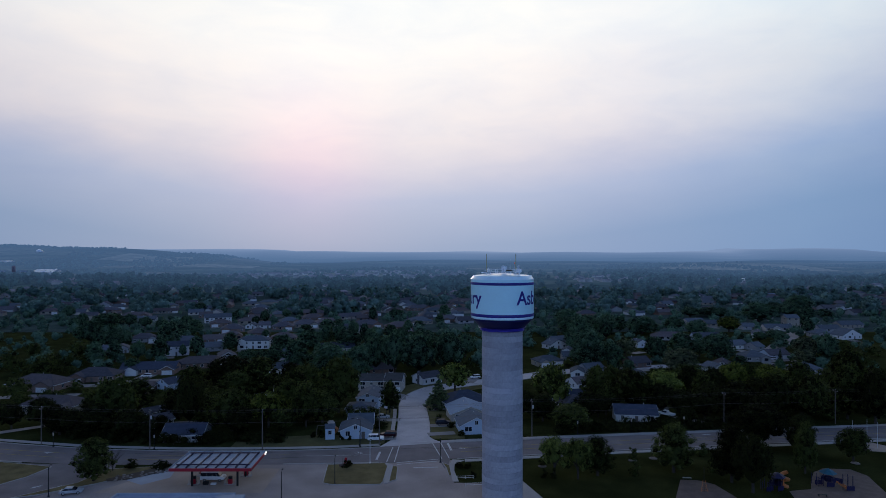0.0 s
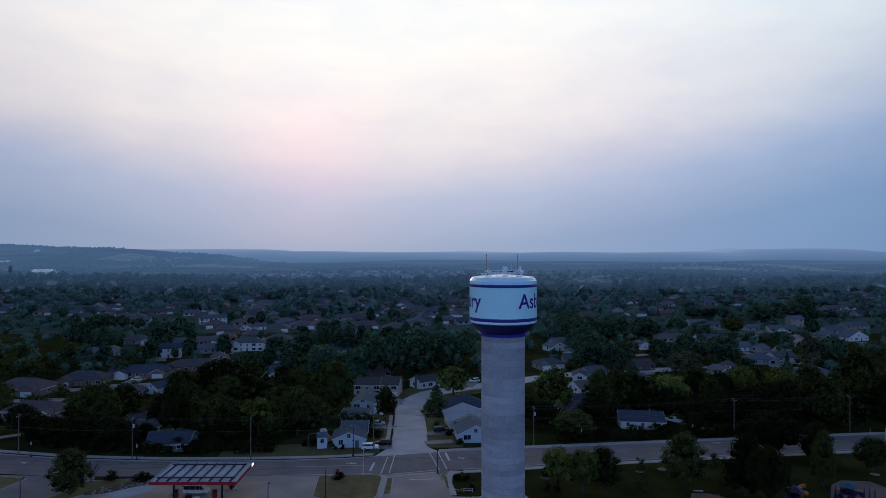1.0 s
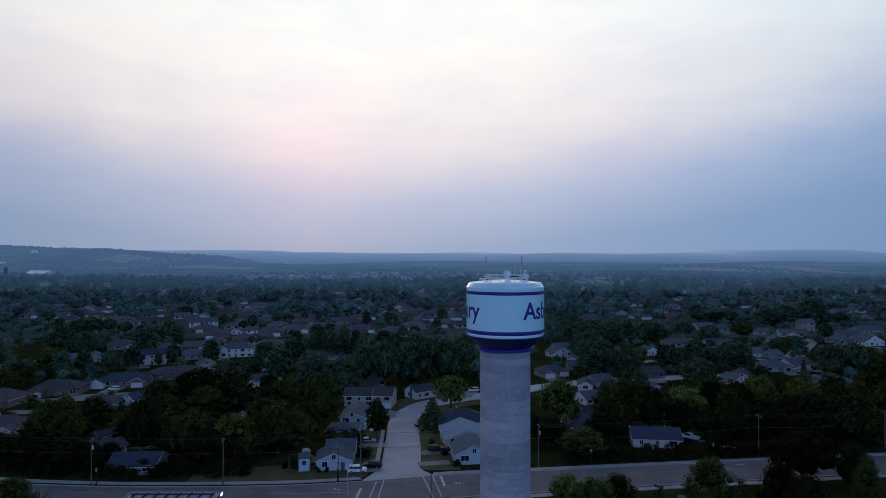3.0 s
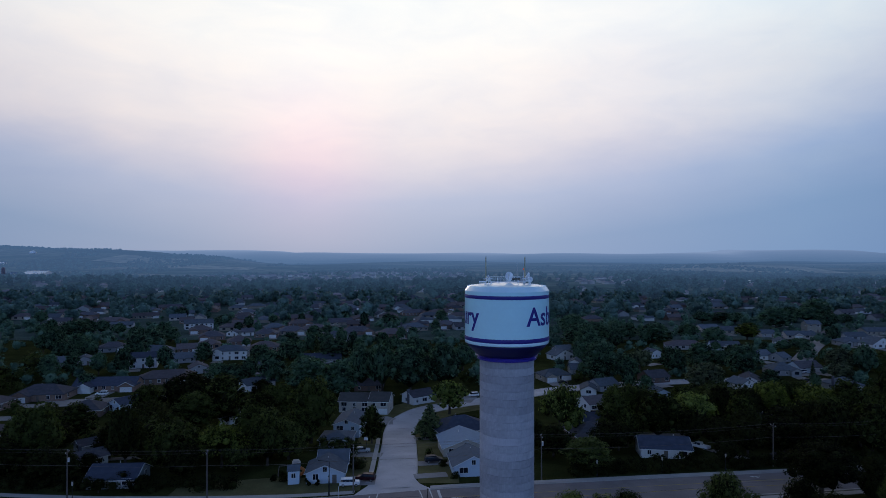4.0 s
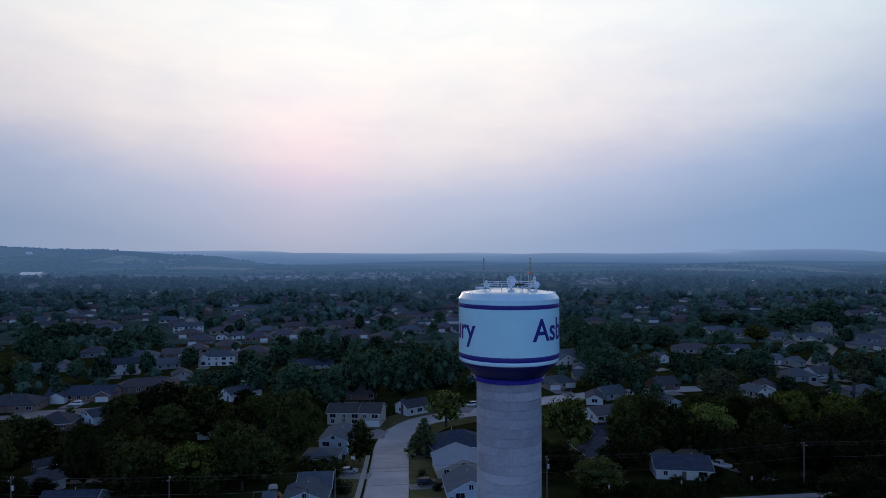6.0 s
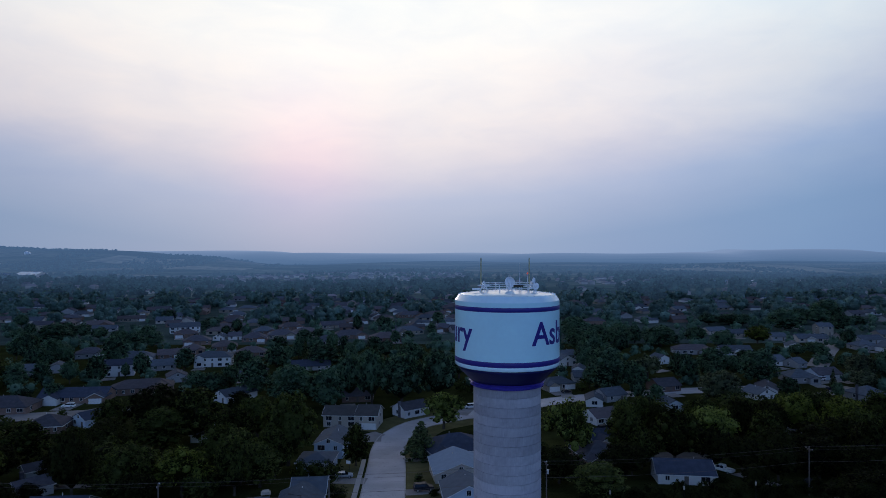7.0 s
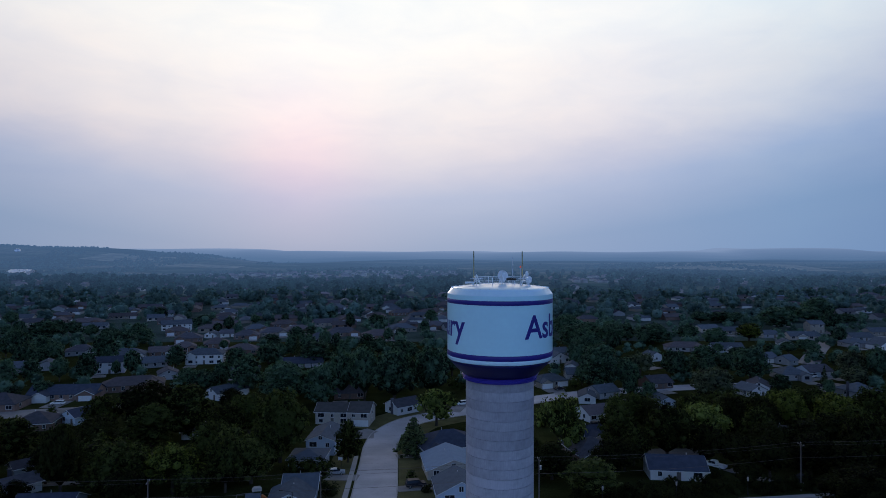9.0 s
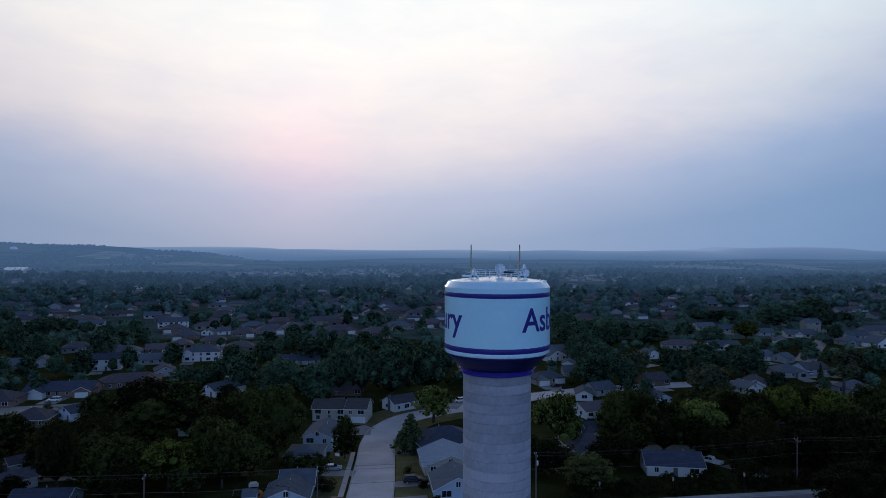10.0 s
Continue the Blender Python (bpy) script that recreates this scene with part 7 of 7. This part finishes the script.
# ---- playground ----
def play_tower(x, y, rot, roofs, big, label):
    p = empty("play_structure", pose(x, y, 0.06, 0, 0, rot), label, "play structure", "play structures")
    for dx, dy, kind in roofs:
        bm = B()
        for i in range(6):
            a = i * math.pi / 3
            rod(bm, (dx + 1.1 * math.cos(a), dy + 1.1 * math.sin(a), 0), (dx + 1.1 * math.cos(a), dy + 1.1 * math.sin(a), 3.2 if kind else 2.15), 0.07, n=6)
        part("post", bm, M["purple"], p, "violet steel posts")
        bm = lathe(B(), [(1.2, 1.25), (1.2, 1.35)], 6)
        part("deck", bm, M["purple"], p)
        bm = lathe(B(), [(1.15, 1.35), (1.15, 2.1), (1.1, 2.1), (1.1, 1.4)], 6, cap=False)
        part("panel", bm, M["purple"], p, "violet guard panel")
        if kind:
            bm = lathe(B(), [(1.85, 3.0), (1.8, 3.12), (0.85, 3.7), (0.05, 4.0)], 6)
            part("roof", bm, M[kind], p, "faceted plastic roof")
    for (ax, ay, _), (bx, by, _) in zip(roofs, roofs[1:]):
        bm = B()
        d = Vector((bx - ax, by - ay, 0))
        m = pose(ax, ay, 0, 0, 0, math.degrees(math.atan2(d.y, d.x)))
        box(bm, 1.0, d.length - 1.0, -0.45, 0.45, 1.2, 1.3, m=m)
        part("bridge", bm, M["purple"], p, "violet bridge deck")
        for sd in (-0.48, 0.44):
            part("guard_panel", box(B(), 1.0, d.length - 1.0, sd, sd + 0.04, 1.35, 2.05, m=m), M["purple"], p, "violet guard panel")
    for k, (dx, dy, _) in enumerate(roofs):
        part("skirt_panel", box(B(), dx - 0.9, dx + 0.9, dy - 1.02, dy - 0.98, 0.15, 1.15), M["purple"], p, "violet play panel")
    bm = B()
    m = pose(1.3, -1.1, 1.4, 0, 0, -50)
    for k in range(6):
        f0, f1 = k / 6, (k + 1) / 6
        box(bm, 2.6 * f0, 2.6 * f1, -0.42, 0.42, -1.25 * f0 ** 0.9 - 0.12, -1.25 * f0 ** 0.9, m=m)
        for sd in (-0.5, 0.42):
            box(bm, 2.6 * f0, 2.6 * f1, sd, sd + 0.08, -1.25 * f0 ** 0.9 - 0.12, -1.25 * f0 ** 0.9 + 0.25, m=m)
    if big:
        part("slide", bm, M["orange"], p, "orange plastic slide")
    bm = B()
    for k in range(6):
        rod(bm, (-2.4, -0.4, 0.3 * k), (-2.4, 0.4, 0.3 * k), 0.04, n=5)
    for sd in (-0.4, 0.4):
        rod(bm, (-2.4, sd, 0), (-2.4, sd, 1.9), 0.05, n=6)
        rod(bm, (-2.4, sd, 1.9), (-1.0, sd, 1.4), 0.05, n=6)
    part("ladder", bm, M["purple"], p)
    return p


play_tower(76.6, 11.6, 0, ((0, 0, "teal"), (3.0, -2.4, "teal"), (-1.8, 1.6, None)), True, "violet play structure with teal roofs and an orange slide")
pt = play_tower(63.6, 9.2, 20, ((0, 0, "purple"), (-2.4, 0.8, None)), False, "dark play structure with an orange spiral slide")
cu = bpy.data.curves.new("spiral_slide", "CURVE")
cu.dimensions, cu.bevel_depth = "3D", 0.4
sp = cu.splines.new("POLY")
sp.points.add(19)
for j in range(20):
    f = j / 19
    sp.points[j].co = (2.6 + 0.7 * math.cos(f * 11), 0.2 + 0.7 * math.sin(f * 11), 3.5 - 3.0 * f, 1)
cu.materials.append(M["orange"])
sl = new("spiral_slide", cu)
sl.parent = pt
tagged(sl, "orange spiral tube slide")
p = empty("play_pole", pose(46.6, 8.0, 0.06), "tall black climbing pole with yellow rungs", "play equipment")
bm = rod(B(), (0, 0, 0), (0, 0, 5.4), 0.07, n=8)
part("pole", bm, M["black"], p)
bm = B()
for k in range(5):
    rod(bm, (-0.7 + 0.1 * k, 0, 0.4 + 0.45 * k), (0.7 - 0.1 * k, 0, 0.4 + 0.45 * k), 0.05, n=6)
for s in (-1, 1):
    rod(bm, (s * 0.8, -0.3, 0), (s * 0.25, 0, 2.6), 0.05, n=6)
part("rung", bm, M["orange"], p, "yellow rungs")
for x, y, deg in ((71.5, 5.2, -6), (45.8, 15.8, -5)):
    b = empty("bench", pose(x, y, 0.06, 0, 0, deg), "low park bench at the playground's edge", "bench", "benches")
    bm = B()
    for k in range(3):
        box(bm, -1.0, 1.0, -0.25 + k * 0.17, -0.12 + k * 0.17, 0.42, 0.46)
    part("seat", bm, M["steel"] if x < 60 else M["black"], b)
    bm = B()
    for sd in (-0.8, 0.8):
        box(bm, sd - 0.04, sd + 0.04, -0.2, 0.2, 0, 0.42)
    part("leg", bm, M["black"], b)
for i, (x, y, h) in enumerate(((101.5, 41.5, 7.0), (104.5, 40.0, 7.5), (107.0, 39.5, 7.0))):
    f = empty("flagpole", pose(x, y, 0.06), "slim pale flagpole without a flag", "flagpole", "flagpoles")
    part("pole", rod(B(), (0, 0, 0), (0, 0, h), 0.08, 0.04, 8), M["steel"], f)
    part("finial", lathe(B(), [(0.02, h), (0.09, h + 0.07), (0.02, h + 0.16)], 8), M["steel"], f)


# ---- far buildings beyond the town ----
def shed_building(x, y, w, d, h, rot, roof, label):
    z = up(x, y)
    o = empty("farm_building", pose(x, y, z, 0, 0, rot), label, "building", "large far buildings")
    part("wall", body_mesh(w, d, h, "X", 0.25 * d / 2), M["whitewall"], o)
    part("roof", roof_mesh(w, d, h, "X", 0.25 * d / 2, 0.6, 0.2), M[roof], o)


shed_building(-1122, 1660, 56, 64, 8, 4, "white", "wide white-roofed barn with a low annex beyond the town")
shed_building(-1082, 1672, 30, 14, 3, 4, "white", "low white annex beside a barn")
shed_building(-1199, 1680, 44, 26, 7, 0, "r_pale", "long pale metal-roofed shed beyond the town")
shed_building(-1258, 1680, 40, 26, 7, 0, "r_pale", "long pale metal-roofed shed beyond the town")
shed_building(-1008, 1340, 46, 18, 5, 0, "white", "long low white-roofed hall beyond the town")
shed_building(-1611, 2215, 72, 18, 5, 0, "white", "long white-roofed shed on the far slope")
shed_building(-905, 1010, 26, 16, 5, 0, "r_pale", "pale metal building at the town's edge")
silo = lathe(B(), [(4.5, -2.0), (4.5, 22.0), (3.8, 24.0), (2.0, 25.5), (0.2, 26.0)], 20)
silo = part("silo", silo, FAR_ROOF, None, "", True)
silo.matrix_basis = pose(-1190, 1645, up(-1190, 1645))
tagged(silo, "tall dark farm silo beside white sheds", "silo")
shed_building(482, 1155, 24, 16, 6, 6, "white", "white metal building at the town's edge")
shed_building(600, 1160, 24, 16, 6, 6, "white", "white metal building at the town's edge")
shed_building(655, 1150, 36, 14, 5, 0, "r_pale", "long pale building at the town's edge")
shed_building(715, 1165, 26, 14, 6, 0, "white", "white metal building at the town's edge")
shed_building(545, 1170, 40, 14, 5, 0, "r_pale", "long pale building at the town's edge")
shed_building(405, 680, 46, 14, 4, 6, "r_pale", "long low pale building among trees")

for pts0, pts1 in (([(-1330 + 24 * i, 2330 + 8 * math.sin(i)) for i in range(14)], [(-1290 + 22 * i, 2520 + 14 * math.sin(i * 0.7)) for i in range(14)]),
                   ([(720 + 34 * i, 1950 + 12 * math.sin(i)) for i in range(18)], [(820 + 34 * i, 2380 + 20 * math.sin(i * 0.6)) for i in range(18)]),
                   ([(-960 + 26 * i, 2120 + 10 * math.sin(i)) for i in range(12)], [(-980 + 28 * i, 2260 + 14 * math.sin(i * 0.5)) for i in range(12)])):
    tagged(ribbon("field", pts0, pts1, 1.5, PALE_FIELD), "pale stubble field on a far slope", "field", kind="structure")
dome = lathe(B(), [(12.0, -4.0), (12.0, 2.0), (10.5, 5.0), (7.0, 7.5), (2.5, 8.8), (0.2, 9.0)], 24)
dome = part("storage_dome", dome, M["white"], None, "", True)
dome.matrix_basis = pose(-1650, 2500, up(-1650, 2500) + 5)
tagged(dome, "white domed storage tank on the far hill", "storage tank")
